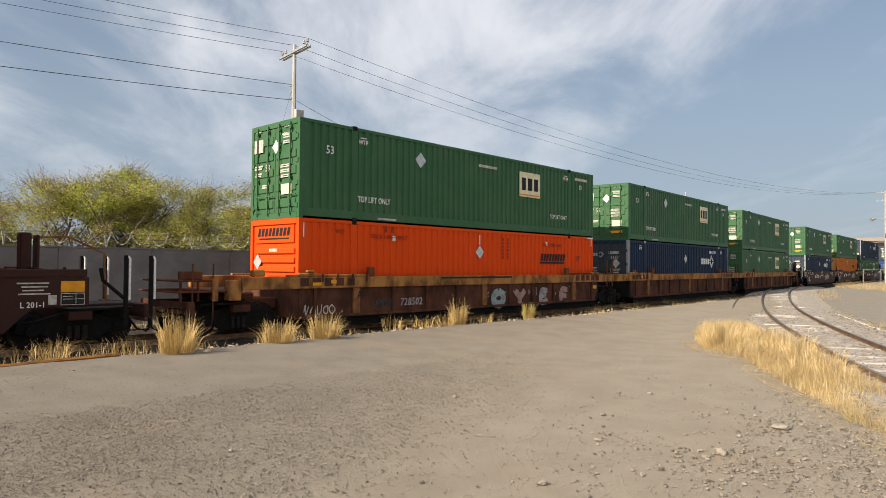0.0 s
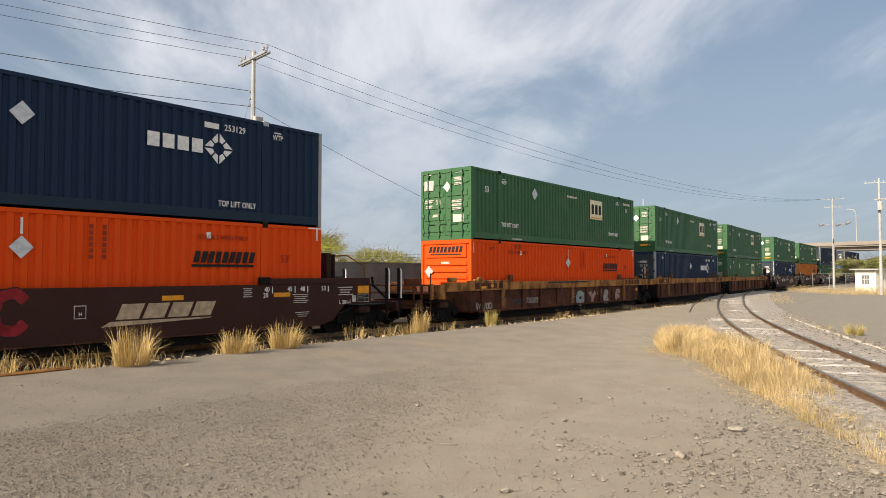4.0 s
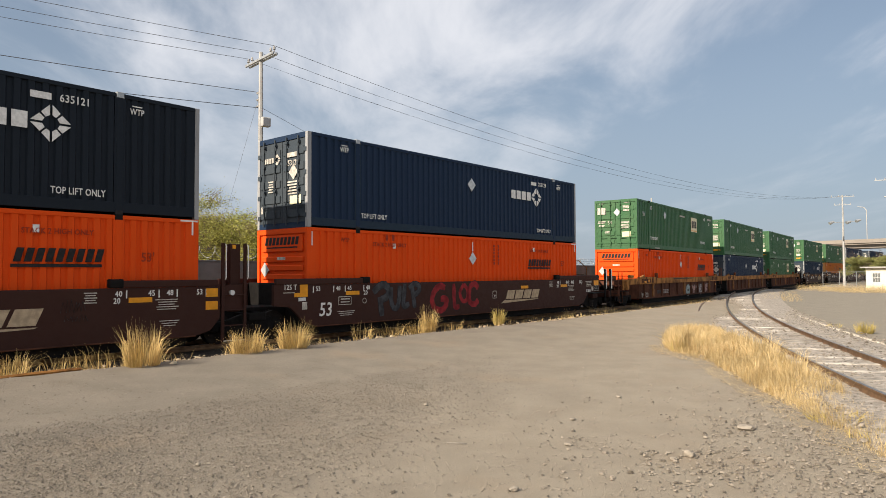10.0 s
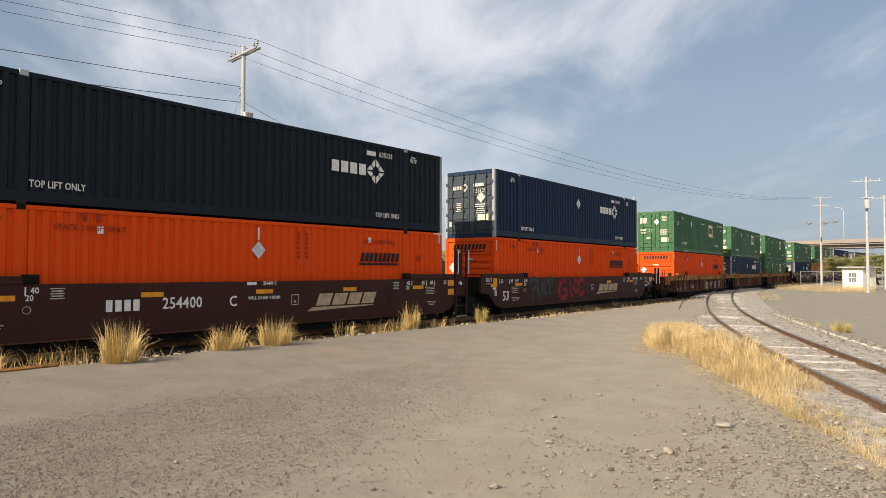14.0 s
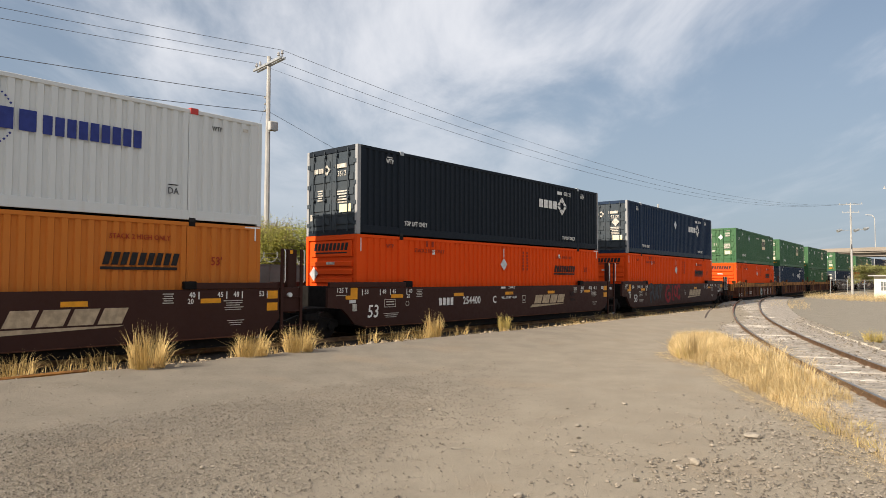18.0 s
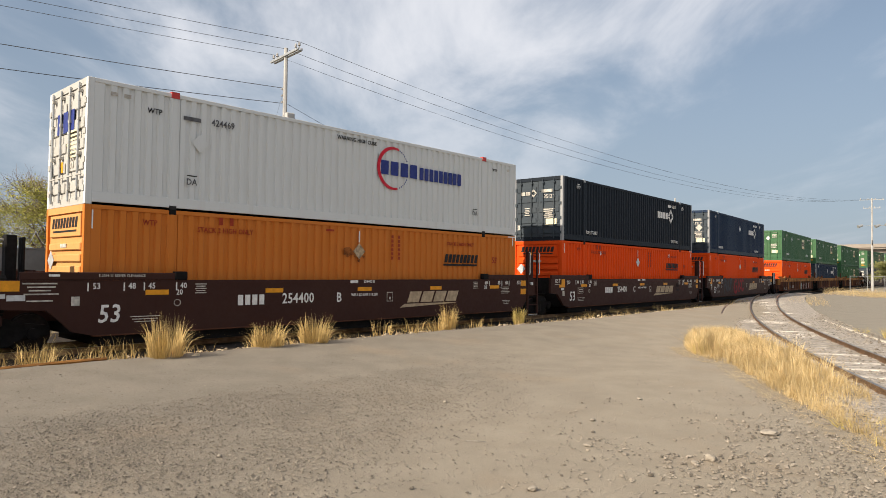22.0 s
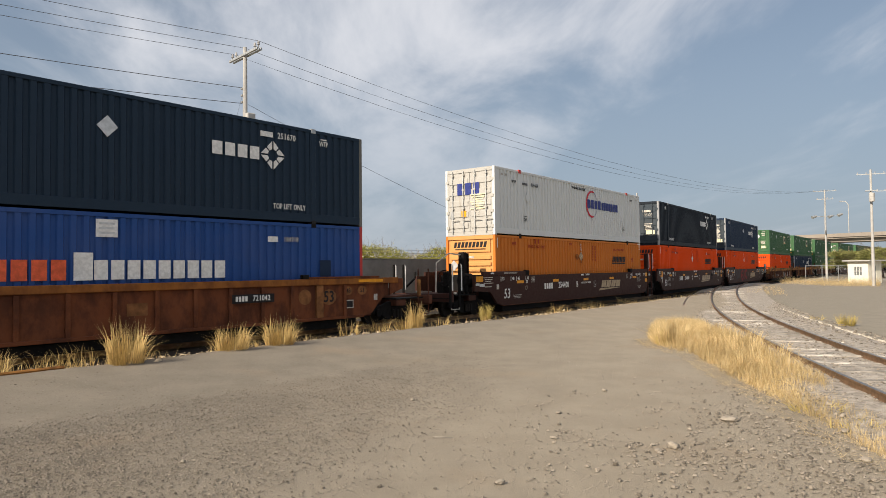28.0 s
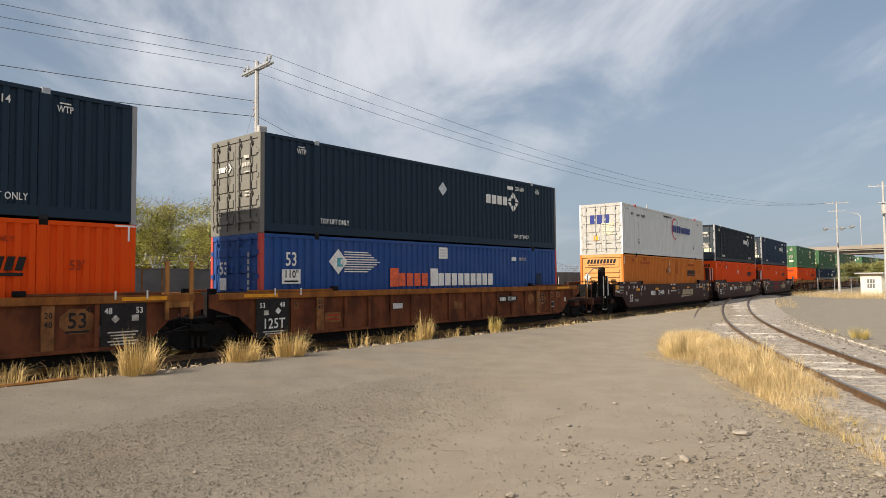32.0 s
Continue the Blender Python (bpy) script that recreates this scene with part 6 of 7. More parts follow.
        rod(bm, (-10.02, -0.95, 1.62), (-9.95, -0.95, 1.62), 0.2, 12, 0.30)
        part("air_reservoir", bm, M["grimy_shaded"], c)
        part("valve", bev(B((-10.7, -10.2, -0.6, -0.2, 1.1, 1.6)), 0.05), M["grimy_shaded"], c)
        part("brake_pipe", pipe([(-9.9, -1.25, 1.5), (-10.1, -1.3, 1.85), (-10.5, -1.3, 1.85), (-10.6, -1.3, 1.5), (-10.6, -1.2, 1.1)], 0.03, 6), M["grimy_shaded"], c)
    if front:
        tall_post(c, 8.95, M["brown"], 1) if spray else None
        for i in range(4):
            plate(c, "marking", rect(8.85 + (i % 2) * 0.03, 1.68 - i * 0.075, 0.6 - (i % 3) * 0.10, 0.03), M["ink_worn"], Y)
        write(c, "L 201-1", 8.85, 1.22, 0.12, M["ink"], Y) if spray else None
        plate(c, "label_plate", rect(9.22, 1.32, 0.16, 0.20), M["ink_worn"], Y)
    return c


def ribbed_car(front, rear, marks, number, deep=False):
    """A rusty yellow-brown well car unit with posts along its sides and a heavy top chord."""
    c = thing("well_car", "rusty yellow-brown double-stack well car unit with ribbed sides", "freight wagon", group="train wagons")
    body, chord = M["dark_rust" if deep else "rust"], M["chord_brown" if deep else "tan"]
    cz = 1.43 if deep else 1.645
    ct = 1.77 if deep else 1.835
    for y in (-HS, HS):
        o = 1 if y < 0 else -1
        bm = bmesh.new()
        prism(bm, side_profile(0.60, cz, 9.1, 9.1) if not deep else ((7.6, 0.58), (8.0, 0.66), (8.15, 0.98), (8.15, cz), (-8.15, cz), (-8.15, 0.66), (-7.9, 0.58)), min(y + o * 0.07, y + o * 0.12), max(y + o * 0.07, y + o * 0.12))
        part("side_sheet", bm, body, c)
        part("top_chord", bev(B((-9.95 if deep else -9.5, 9.55 if deep else 9.5, min(y - o * 0.03, y + o * 0.12), max(y - o * 0.03, y + o * 0.12), cz + 0.003, ct)), 0.014), chord, c, "sun-faded tan top chord")
        part("bottom_chord", bev(B((-7.9, 7.9, min(y - o * 0.02, y + o * 0.15), max(y - o * 0.02, y + o * 0.15), 0.57, 0.66)), 0.012), body, c)
        step = 1.525 if deep else 6.10 / 6
        x = -6.1 - step
        k = 0
        while x <= 7.7:
            wide = abs(abs(x) - 6.1) < 0.1 or (deep and abs(x) < 0.1)
            w = 0.13 if wide else 0.055
            part("side_post", bev(B((x - w, x + w, min(y - o * 0.01, y + o * 0.068), max(y - o * 0.01, y + o * 0.068), 0.66, cz)), 0.01), M["old_tan"] if wide else body, c)
            x += step
            k += 1
        for sg in (-1, 1):
            a, b = sorted((sg * 5.5, sg * 8.6))
            part("guide_rail", bev(B((a, b, min(y - o * 0.035, y + o * 0.08), max(y - o * 0.035, y + o * 0.08), ct + 0.004, ct + 0.065)), 0.012), chord if sg < 0 else body, c)
            part("guide_stop", bev(B((*sorted((sg * 5.42, sg * 5.66)), min(y - o * 0.05, y + o * 0.1), max(y - o * 0.05, y + o * 0.1), ct + 0.004, 2.06 if deep else 1.97)), 0.02), M["rust" if deep else "grimy_shaded"], c)
            if not deep:
                part("gusset", prism(bmesh.new(), ((sg * 9.12, 1.80), (sg * 9.75, 1.80), (sg * 9.75, 1.45), (sg * 9.12, 1.25)), min(y, y + o * 0.06), max(y, y + o * 0.06)), body, c)
    car_frame(c, M["dark_rust"], front, rear, 1.66 if deep else 1.84)
    if rear:
        part("bench", bev(B((-10.6, -9.3, -1.0, 0.8, 1.17, 1.34)), 0.03), M["dark_rust"], c)
        part("shelf", bev(B((-11.6, -9.96, -1.35, 1.0, 1.38, 1.43)), 0.012), M["rust"], c)
        part("shelf", bev(B((-11.6, -10.55, -1.30, 0.9, 1.66, 1.71)), 0.012), M["dark_rust"], c)
        part("tool_box", bev(B((-11.28, -10.84, -1.1, -0.6, 1.71, 1.93)), 0.02), M["rust"], c)
        for xx in (-11.5, -11.05, -10.65):
            part("shelf_strut", bev(B((xx - 0.025, xx + 0.025, -1.30, -1.24, 1.17, 1.66)), 0.006), M["dark_rust"], c)
        part("gusset", bev(B((-10.3, -9.96, -1.5, -1.2, 1.16, 1.70)), 0.02), chord, c)
        part("guide_block", bev(B((-9.6, -9.25, -1.5, -1.25, 1.78, 1.96)), 0.03), chord, c)
    else:
        for y in (-0.7, 0.7):
            part("connector_post", bev(B((-9.3, -9.1, y - 0.1, y + 0.1, 1.05, 1.95)), 0.02), M["grimy_shaded"], c)
    if front:
        part("bench", bev(B((9.2, 9.9, -0.8, 0.8, 1.18, 1.45)), 0.03), M["dark_rust"], c)
    Y, Y2 = -HS - 0.012, -HS + 0.062
    if not deep:
        plate(c, "label_plate", rect(-7.79, 1.10, 1.09, 1.10), M["black"], -HS - 0.004)
        for s, x, z, h in (("53", -8.14, 1.46, 0.14), ("48", -7.48, 1.47, 0.14), ("125T", -7.76, 0.94, 0.28)):
            write(c, s, x, z, h, M["ink"], Y)
        plate(c, "marking", dia(-7.62, 1.30, 0.10), M["ink"], Y)
        plate(c, "marking", rect(-8.02, 1.26, 0.15, 0.13), M["ink_worn"], Y)
        for i in range(3):
            plate(c, "marking", rect(-7.78, 0.73 - i * 0.06, 0.7 - i * 0.16, 0.028), M["ink_worn"], Y)
        write(c, "45", -7.0, 1.44, 0.14, M["black"], Y2)
        write(c, "20", -6.1, 1.50, 0.13, M["black"], Y)
        write(c, "40", -6.1, 1.34, 0.13, M["black"], Y)
        plate(c, "reflector", rect(-8.2, 1.745, 1.1, 0.09), M["gold"], Y - 0.025)
        for x in (-7.75, -6.85):
            plate(c, "reflective_strip", rect(x, 1.84, 0.04, 0.2), M["ink"], Y - 0.03)
    if marks == "F":
        plate(c, "label_plate", rect(7.72, 1.10, 1.06, 1.10), M["black"], -HS - 0.004)
        write(c, "48", 7.36, 1.47, 0.14, M["ink"], Y)
        write(c, "53", 8.08, 1.47, 0.14, M["ink"], Y)
        plate(c, "marking", dia(7.52, 1.29, 0.10), M["ink_worn"], Y)
        plate(c, "marking", rect(7.98, 1.30, 0.16, 0.14), M["ink_worn"], Y)
        for i in range(5):
            plate(c, "marking", rect(7.7, 0.98 - i * 0.07, 0.7 - (i % 3) * 0.12, 0.03), M["ink_worn"], Y)
        for x in (7.5, 8.25):
            plate(c, "reflective_strip", rect(x, 1.84, 0.04, 0.2), M["ink"], Y - 0.03)
    elif not deep:
        for px, pz, pw, ph in ((7.3, 1.44, 0.30, 0.24), (7.9, 1.44, 0.34, 0.26), (6.5, 1.27, 0.50, 0.42), (5.58, 1.30, 0.40, 0.40), (-7.0, 1.44, 0.26, 0.2)):
            plate(c, "faded_patch", [(px + pw * 0.6 * math.cos(k * math.tau / 12), pz + ph * 0.58 * math.sin(k * math.tau / 12)) for k in range(12)], M["old_tan"], Y2 + 0.004)
        write(c, "48", 7.3, 1.44, 0.14, M["black"], Y2)
        write(c, "53", 7.9, 1.44, 0.14, M["black"], Y2)
        plate(c, "label_plate", rect(8.5, 1.2, 0.16, 0.2), M["ink_worn"], Y2)
    if not deep:
        plate(c, "reflector", rect(8.2, 1.745, 1.1, 0.09), M["gold"], Y - 0.025)
    if not front:
        for xx in ((8.92, 9.42) if deep else (8.76, 9.40)):
            part("ladder_rail", bev(B((xx - 0.05, xx + 0.05, -HS - 0.03, -HS + 0.03, 1.2, 2.42 if deep else 2.66)), 0.008), M["chord_brown"] if not deep else body, c)
        part("ladder_plate", bev(B((8.97 if deep else 8.81, 9.37 if deep else 9.35, -HS - 0.02, -HS + 0.02, 1.56 if deep else 1.5, 1.86)), 0.008), M["chord_brown"] if not deep else body, c)
        part("step", pipe([(8.95, -HS, 1.2), (8.95, -HS, 0.92), (9.4, -HS, 0.92), (9.4, -HS, 1.2)], 0.02, 5), M["grimy_shaded"], c)
        for yy in (-0.6, 0.5):
            part("grab_iron", pipe([(9.1, yy, 1.2), (9.1, yy, 2.5), (9.3, yy, 2.52)], 0.025, 5), M["chord_brown"], c)
    if deep:
        for sg in (-1, 1):
            part("lug", bev(B((*sorted((sg * 7.55, sg * 8.2)), -HS - 0.04, -HS + 0.09, ct + 0.004, 1.88)), 0.03), chord, c)
            part("guide_block", bev(B((*sorted((sg * 7.7, sg * 7.95)), -HS - 0.05, -HS + 0.07, 1.883, 1.96)), 0.03), chord, c)
        for sg in (-1, 1):
            for i in range(5):
                x = sg * (6.35 + i * 0.42)
                part("pocket", bev(B((x - 0.15, x + 0.15, -HS - 0.034, -HS - 0.02, 1.50, 1.74)), 0.006), M["dark_rust"], c)
        for i in range(4):
            x = -7.4 + i * 0.55
            part("tie_down", bev(B((x - 0.04, x + 0.04, -HS - 0.045, -HS - 0.02, 1.62, 1.86)), 0.008), M["dark_rust"], c)
        plate(c, "reflector", rect(-7.0, 1.62, 0.20, 0.10), M["gold"], -HS - 0.036)
    if number:
        plate(c, "label_plate", rect(3.75, 1.34, 1.35, 0.24), M["black"], Y - 0.006)
        blocks(c, 4, 3.36, 1.34, 0.40, 0.14, M["ink"], Y - 0.012, seed=51)
        write(c, number, 4.0, 1.34, 0.15, M["ink"], Y - 0.012)
        if marks == "F":
            plate(c, "faded_patch", [(6.72 + 0.40 * math.cos(k * math.tau / 8 + 0.39), 1.27 + 0.30 * math.sin(k * math.tau / 8 + 0.39)) for k in range(8)], M["old_tan"], Y2 + 0.004)
            write(c, "20", 6.1, 1.42, 0.13, M["black"], Y)
            write(c, "40", 6.1, 1.22, 0.13, M["black"], Y)
            write(c, "45", 6.98, 1.52, 0.12, M["black"], Y2 - 0.004)
            plate(c, "marking", rect(6.72, 1.04, 0.5, 0.05), M["black"], Y2 - 0.004)
        write(c, "53", 6.72 if marks == "F" else 6.5, 1.27, 0.34, M["black"], Y2 - 0.004)
        plate(c, "faded_patch", rect(0.55, 1.2, 0.5, 0.3), M["old_tan"], Y2)
        plate(c, "label_plate", rect(-2.7, 1.27, 0.46, 0.18), M["placard"], Y2)
        plate(c, "stencil_frame", rect(7.35, 1.02, 0.32, 0.26), M["ink_worn"], Y2)
        plate(c, "stencil_frame", rect(7.35, 1.02, 0.26, 0.20), M["black"], Y2 - 0.005)
        plate(c, "faded_patch", rect(-5.55, 1.02, 0.62, 0.30), M["old_tan"], Y2)
        for i in range(2):
            plate(c, "marking", rect(-5.55, 1.08 - i * 0.12, 0.48, 0.05), M["maroon"], Y2 - 0.005)
    if marks == "A":
        write(c, "A", -6.0, 1.20, 0.24, M["black"], Y)
        blocks(c, 4, -4.95, 0.92, 0.70, 0.20, M["spray_grey"], Y2, seed=52)
        write(c, "728502", -3.72, 0.92, 0.24, M["spray_pale"], Y2, lean=0.1, wide=0.95)
        # four fat sprayed letters with dark outlines between the posts
        for pts, w, mt in (
                (((0.88, 1.16), (0.62, 1.02), (0.62, 0.78), (0.88, 0.66), (1.14, 0.78), (1.14, 1.02), (0.88, 1.16)), 0.30, "spray_mint"),
                (((1.92, 1.16), (2.20, 0.92), (2.22, 0.66)), 0.27, "spray_pink"), (((2.56, 1.16), (2.36, 0.98), (2.22, 0.90)), 0.26, "spray_pink"),
                (((4.14, 1.12), (3.72, 1.10), (3.70, 0.68), (4.16, 0.69)), 0.24, "spray_pale"), (((3.72, 0.90), (4.06, 0.90)), 0.20, "spray_pale"),
                (((5.66, 1.13), (5.20, 1.10), (5.16, 0.66)), 0.26, "spray_pink"), (((5.20, 0.88), (5.58, 0.86)), 0.22, "spray_pink")):
            stroke(c, pts, w, M[mt], Y2 - 0.006)
            stroke(c, pts, w + 0.09, M["black"], Y2 - 0.002)
        fleck = random.Random(8)
        for x0 in (0.35, 1.9, 3.45, 4.85):
            for _ in range(4):
                plate(c, "graffiti", dia(x0 + fleck.choice((-0.1, 0.95)) + fleck.uniform(-.05, .05), fleck.uniform(0.95, 1.3), 0.035), M["spray_pale"], Y2)
        for x0, pts in ((-7.98, ((0, 0.10), (0.05, 0.30), (0.06, 0.02), (0.16, 0.26))), (-7.78, ((0, 0.05), (0.10, 0.24), (0.16, 0.04), (0.22, 0.30))), (-7.52, ((0, 0.28), (0.03, 0.02), (0.13, 0.10), (0.16, 0.30))),
                        (-7.30, ((0.14, 0.26), (0.02, 0.20), (0.02, 0.06), (0.15, 0.06), (0.16, 0.28))), (-7.08, ((0.10, 0.30), (-0.02, 0.16), (0.10, 0.02), (0.20, 0.16), (0.08, 0.28)))):
            stroke(c, [(x0 + a, 0.66 + b) for a, b in pts], 0.035, M["ink_worn"], Y2 - 0.004)
        plate(c, "marking", rect(-0.4, 1.70, 4.0, 0.06), M["black"], -HS - 0.036)
        plate(c, "reflector", rect(-7.6, 1.56, 0.30, 0.09), M["gold"], -HS - 0.036)
        plate(c, "reflector", rect(7.9, 1.2, 0.4, 0.15), M["gold"], Y2)
    return c


# ---- the train: units from the head of the train to its tail ----
JOIN, BOTTOM = 3.50, 0.602
TRAIN = []


def unit(offset, car, lower, upper, dz=0.0):
    z0 = RAIL_Z - 0.23
    TRAIN.append((offset, car, z0))
    TRAIN.append((offset, lower, BOTTOM + dz))
    TRAIN.append((offset, upper, JOIN + 0.004 + dz))
    n0 = len(wheelsets)
    return n0


def trucks(car, offset, front=True, rear=True):
    for x, on in ((9.85, front), (-9.85, rear)):
        if on:
            b = len(wheelsets)
            tk = truck(car, x)
            tk.location.z = 0.21
            for w in wheelsets[b:]:
                wheel_car[w.name] = offset


# far head of the train
for off_, kind, lo, up, fr, re in ((126.9, "smooth", "blue", "navy", True, False), (102.6, "smooth", "green", "navy", False, True), (82.9, "smooth", "amber", "green", False, False),
                                   (63.2, "smooth", "navy", "green", True, True), (39.3, "ribbed", "green", "green", True, False), (19.68, "ribbed", "navy", "green", False, False)):
    car = smooth_car(fr, re, "A", "254212") if kind == "smooth" else ribbed_car(fr, re, "", "", True)
    mk = {"blue": blue_box, "navy": lambda: dark_box("navy", "251539"), "green": lambda: green_box(pale=True), "amber": lambda: orange_box(True)}
    unit(off_, car, mk[lo](), mk[up]())
    trucks(car, off_, True, re)
# the units that pass the camera
car = ribbed_car(False, True, "A", "", True)
unit(0.0, car, orange_box(), green_box(), -0.02)
trucks(car, 0.0)
car = smooth_car(True, False, spray=True)
unit(-23.654, car, orange_box(), dark_box("navy", "253129"), 0.03)
trucks(car, -23.654)
car = smooth_car(False, False, "C")
unit(-43.301, car, orange_box(), dark_box("charcoal", "635121", diamond=False), 0.03)
trucks(car, -43.301, False, True)
car = smooth_car(False, True, "B")
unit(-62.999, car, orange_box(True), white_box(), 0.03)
trucks(car, -62.999, False, True)
car = ribbed_car(True, False, "E", "721042")
unit(-86.719, car, blue_box(), dark_box("slate", "251670", pale_door=True), 0.02)
trucks(car, -86.719)
car = ribbed_car(False, False, "F", "721042")
unit(-106.381, car, orange_box(), dark_box("slate", "251714"), 0.03)
trucks(car, -106.381, False, True)
car = ribbed_car(False, True, "", "721042")
unit(-126.05, car, orange_box(), dark_box("navy", "252331"), 0.03)
trucks(car, -126.05, False, True)


# ---- dry grass and weeds ----
def tuft(name, x, y, z, n, h, spread, mat, seed, label, category="grass tuft", lean=0.0):
    """A clump of arching dry blades, each a bent three-sided strip."""
    rng = random.Random(seed)
    verts, faces = [], []
    for i in range(n):
        a = rng.uniform(0, math.tau)
        r = spread * math.sqrt(rng.random()) * 0.62
        b = Vector((math.cos(a) * r, math.sin(a) * r, 0))
        out = Vector((math.cos(a), math.sin(a), 0)) * (rng.uniform(0.0, 0.55) if rng.random() < 0.82 else rng.uniform(0.5, 1.2)) * spread + Vector((rng.uniform(-.09, .13), rng.uniform(-.09, .09), 0))
        hh = h * (rng.uniform(0.35, 1.0) if rng.random() < 0.85 else rng.uniform(0.9, 1.25)) * (1 - 0.25 * min(1, out.length / max(spread, .01)))
        w = rng.uniform(0.0025, 0.0065)
        s = Vector((-math.sin(a + 1.1), math.cos(a + 1.1), 0)) * w
        mid = b + out * 0.35 + Vector((0, 0, hh * 0.62))
        tip = b + out * rng.uniform(0.7, 1.0) + Vector((0, 0, hh * rng.uniform(0.8, 1.0)))
        k = len(verts)
        verts += [b - s, b + s, mid + s * 0.8, mid - s * 0.8, tip]
        faces += [(k, k + 1, k + 2, k + 3), (k + 3, k + 2, k + 4)]
    ob = raw(name, verts, faces, M[mat])
    ob.matrix_basis = pose(x, y, z)
    return tagged(ob, label, category, group="dry grass tufts")


TUFTS = ((-5.62, 14.1, 430, 0.95, 0.52), (-3.98, 16.15, 340, 0.72, 0.56), (-3.05, 17.1, 420, 0.80, 0.54), (-1.5, 19.6, 46, 0.55, 0.45), (-0.6, 20.75, 60, 0.5, 0.5),
         (0.1, 21.35, 110, 0.5, 0.45), (0.5, 21.7, 260, 0.9, 0.36), (1.45, 22.6, 40, 0.45, 0.4), (-7.6, 12.9, 90, 0.55, 0.5), (-8.5, 12.1, 90, 0.6, 0.5), (-9.4, 11.2, 90, 0.6, 0.5))
for i, (x, y, n, h, sp_) in enumerate(TUFTS):
    tuft("grass_tuft", x, y, 0.2, int(n * 1.25), h, sp_, "straw_tuft", 200 + i, "clump of tall bleached dry grass beside the rails")
tuft("grass_tuft", 3.15, 24.55, 0.2, 300, 0.72, 0.30, "weed", 230, "yellow-green grass clump beside the rails")
for i, (x, y) in enumerate(((7.0, 29.5), (8.6, 31.5), (9.6, 32.6), (12.0, 35.5))):
    tuft("grass_tuft", x, y, 0.2, 40, 0.4, 0.4, "straw_tuft", 240 + i, "low dry weed beside the rails")


def strip_grass(name, spots, mat, seed, label, fallen=0.1, blades=3, wide=1.0):
    """Thin dry growth that nobody could count."""
    rng = random.Random(seed)
    verts, faces = [], []
    for x, y, z, h in spots:
        for _ in range(blades):
            a = rng.uniform(0, math.tau)
            w = rng.uniform(0.0012, 0.0034) * (0.6 if y < 11 else 1) * wide
            s = Vector((math.cos(a + 1.3), math.sin(a + 1.3), 0)) * w
            flat = rng.random() < fallen
            o = Vector((math.cos(a), math.sin(a), 0)) * h * (rng.uniform(0.6, 1.2) if flat else rng.uniform(0.08, 0.95))
            hh = h * (rng.uniform(0.04, 0.22) if flat else rng.uniform(0.5, 1.15))
            b = Vector((x, y, z)) + Vector((rng.uniform(-.06, .06), rng.uniform(-.06, .06), -0.02))
            k = len(verts)
            m = b + o * 0.4 + Vector((0, 0, hh * 0.6))
            verts += [b - s, b + s, m + s * 0.8, m - s * 0.8, b + o + Vector((0, 0, hh * rng.uniform(0.75, 1)))]
            faces += [(k, k + 1, k + 2, k + 3), (k + 3, k + 2, k + 4)]
    return tagged(raw(name, verts, faces, M[mat]), label, "grass", kind="stuff")


rng = random.Random(11)
spots = []
for _ in range(760):
    s = rng.uniform(-30, -13)
    spots.append((*on_track(s, rng.gauss(2.9, 0.2)), rng.uniform(0.15, 0.62)))
for _ in range(1600):
    s = rng.uniform(-14, 40)
    d = 0.5 + 0.5 * math.sin(s * 1.9) * math.sin(s * 0.53 + 1)
    if rng.random() < d:
        spots.append((*on_track(s, rng.gauss(2.85, 0.2)), rng.uniform(0.12, 0.4)))
strip_grass("verge_grass", [(x, y, 0.17, h) for x, y, z, h in spots], "straw_tuft", 12, "sparse dry grass along the edge of the ballast", 0.2, 3, 1.8)

spots = []
for _ in range(2600):
    s = rng.uniform(-32, 20)
    spots.append((*on_track(s, rng.uniform(-6.2, -3.4)), rng.uniform(0.12, 0.42)))
strip_grass("far_verge_grass", [(x, y, 0.03, h) for x, y, z, h in spots], "straw_tuft", 16, "dry yellow grass along the foot of the wall", 0.3, 3, 1.6)

PATCH = ((6.9, 17.7), (7.55, 20.0), (9.6, 24.6), (11.3, 24.8), (10.3, 21.0), (9.2, 17.0), (8.35, 14.2), (7.95, 12.6), (7.5, 11.4), (7.0, 10.4), (6.5, 9.1), (6.2, 8.3), (5.9, 6.6), (5.2, 6.3), (5.35, 7.4), (5.55, 8.2), (5.72, 9.1), (6.02, 10.7), (6.36, 12.5), (6.74, 14.2), (7.05, 15.6), (6.9, 16.5))
spots = []
while len(spots) < 8800:
    x, y = rng.uniform(4.0, 12.6), rng.uniform(5.8, 26.2)
    if in_poly(x, y, PATCH):
        dens = 0.16 + 0.84 * smooth01((noise.noise((x * 1.3, y * 0.9, 3.3)) + 0.30) / 0.6)
        edge = sum(in_poly(x + 0.55 * math.cos(k), y + 1.1 * math.sin(k), PATCH) for k in range(6)) / 6
        if y < 13:
            dens, edge = 0.5 + 0.5 * dens, max(edge, 0.75)
        if rng.random() < dens * (0.25 + 0.75 * edge):
            tall = noise.noise((x * 1.7, y * 1.2, 9.1)) * 0.5 + 1
            low = 0.6 + 0.4 * smooth01((y - 9.8) / 2.2)
            spots.append((x, y, 0.0, rng.uniform(0.10, 0.45) * (0.35 + 0.65 * edge) * tall * low))
strip_grass("dry_grass_patch", spots, "straw", 13, "dense patch of golden dry grass beside the siding", 0.30, 9)
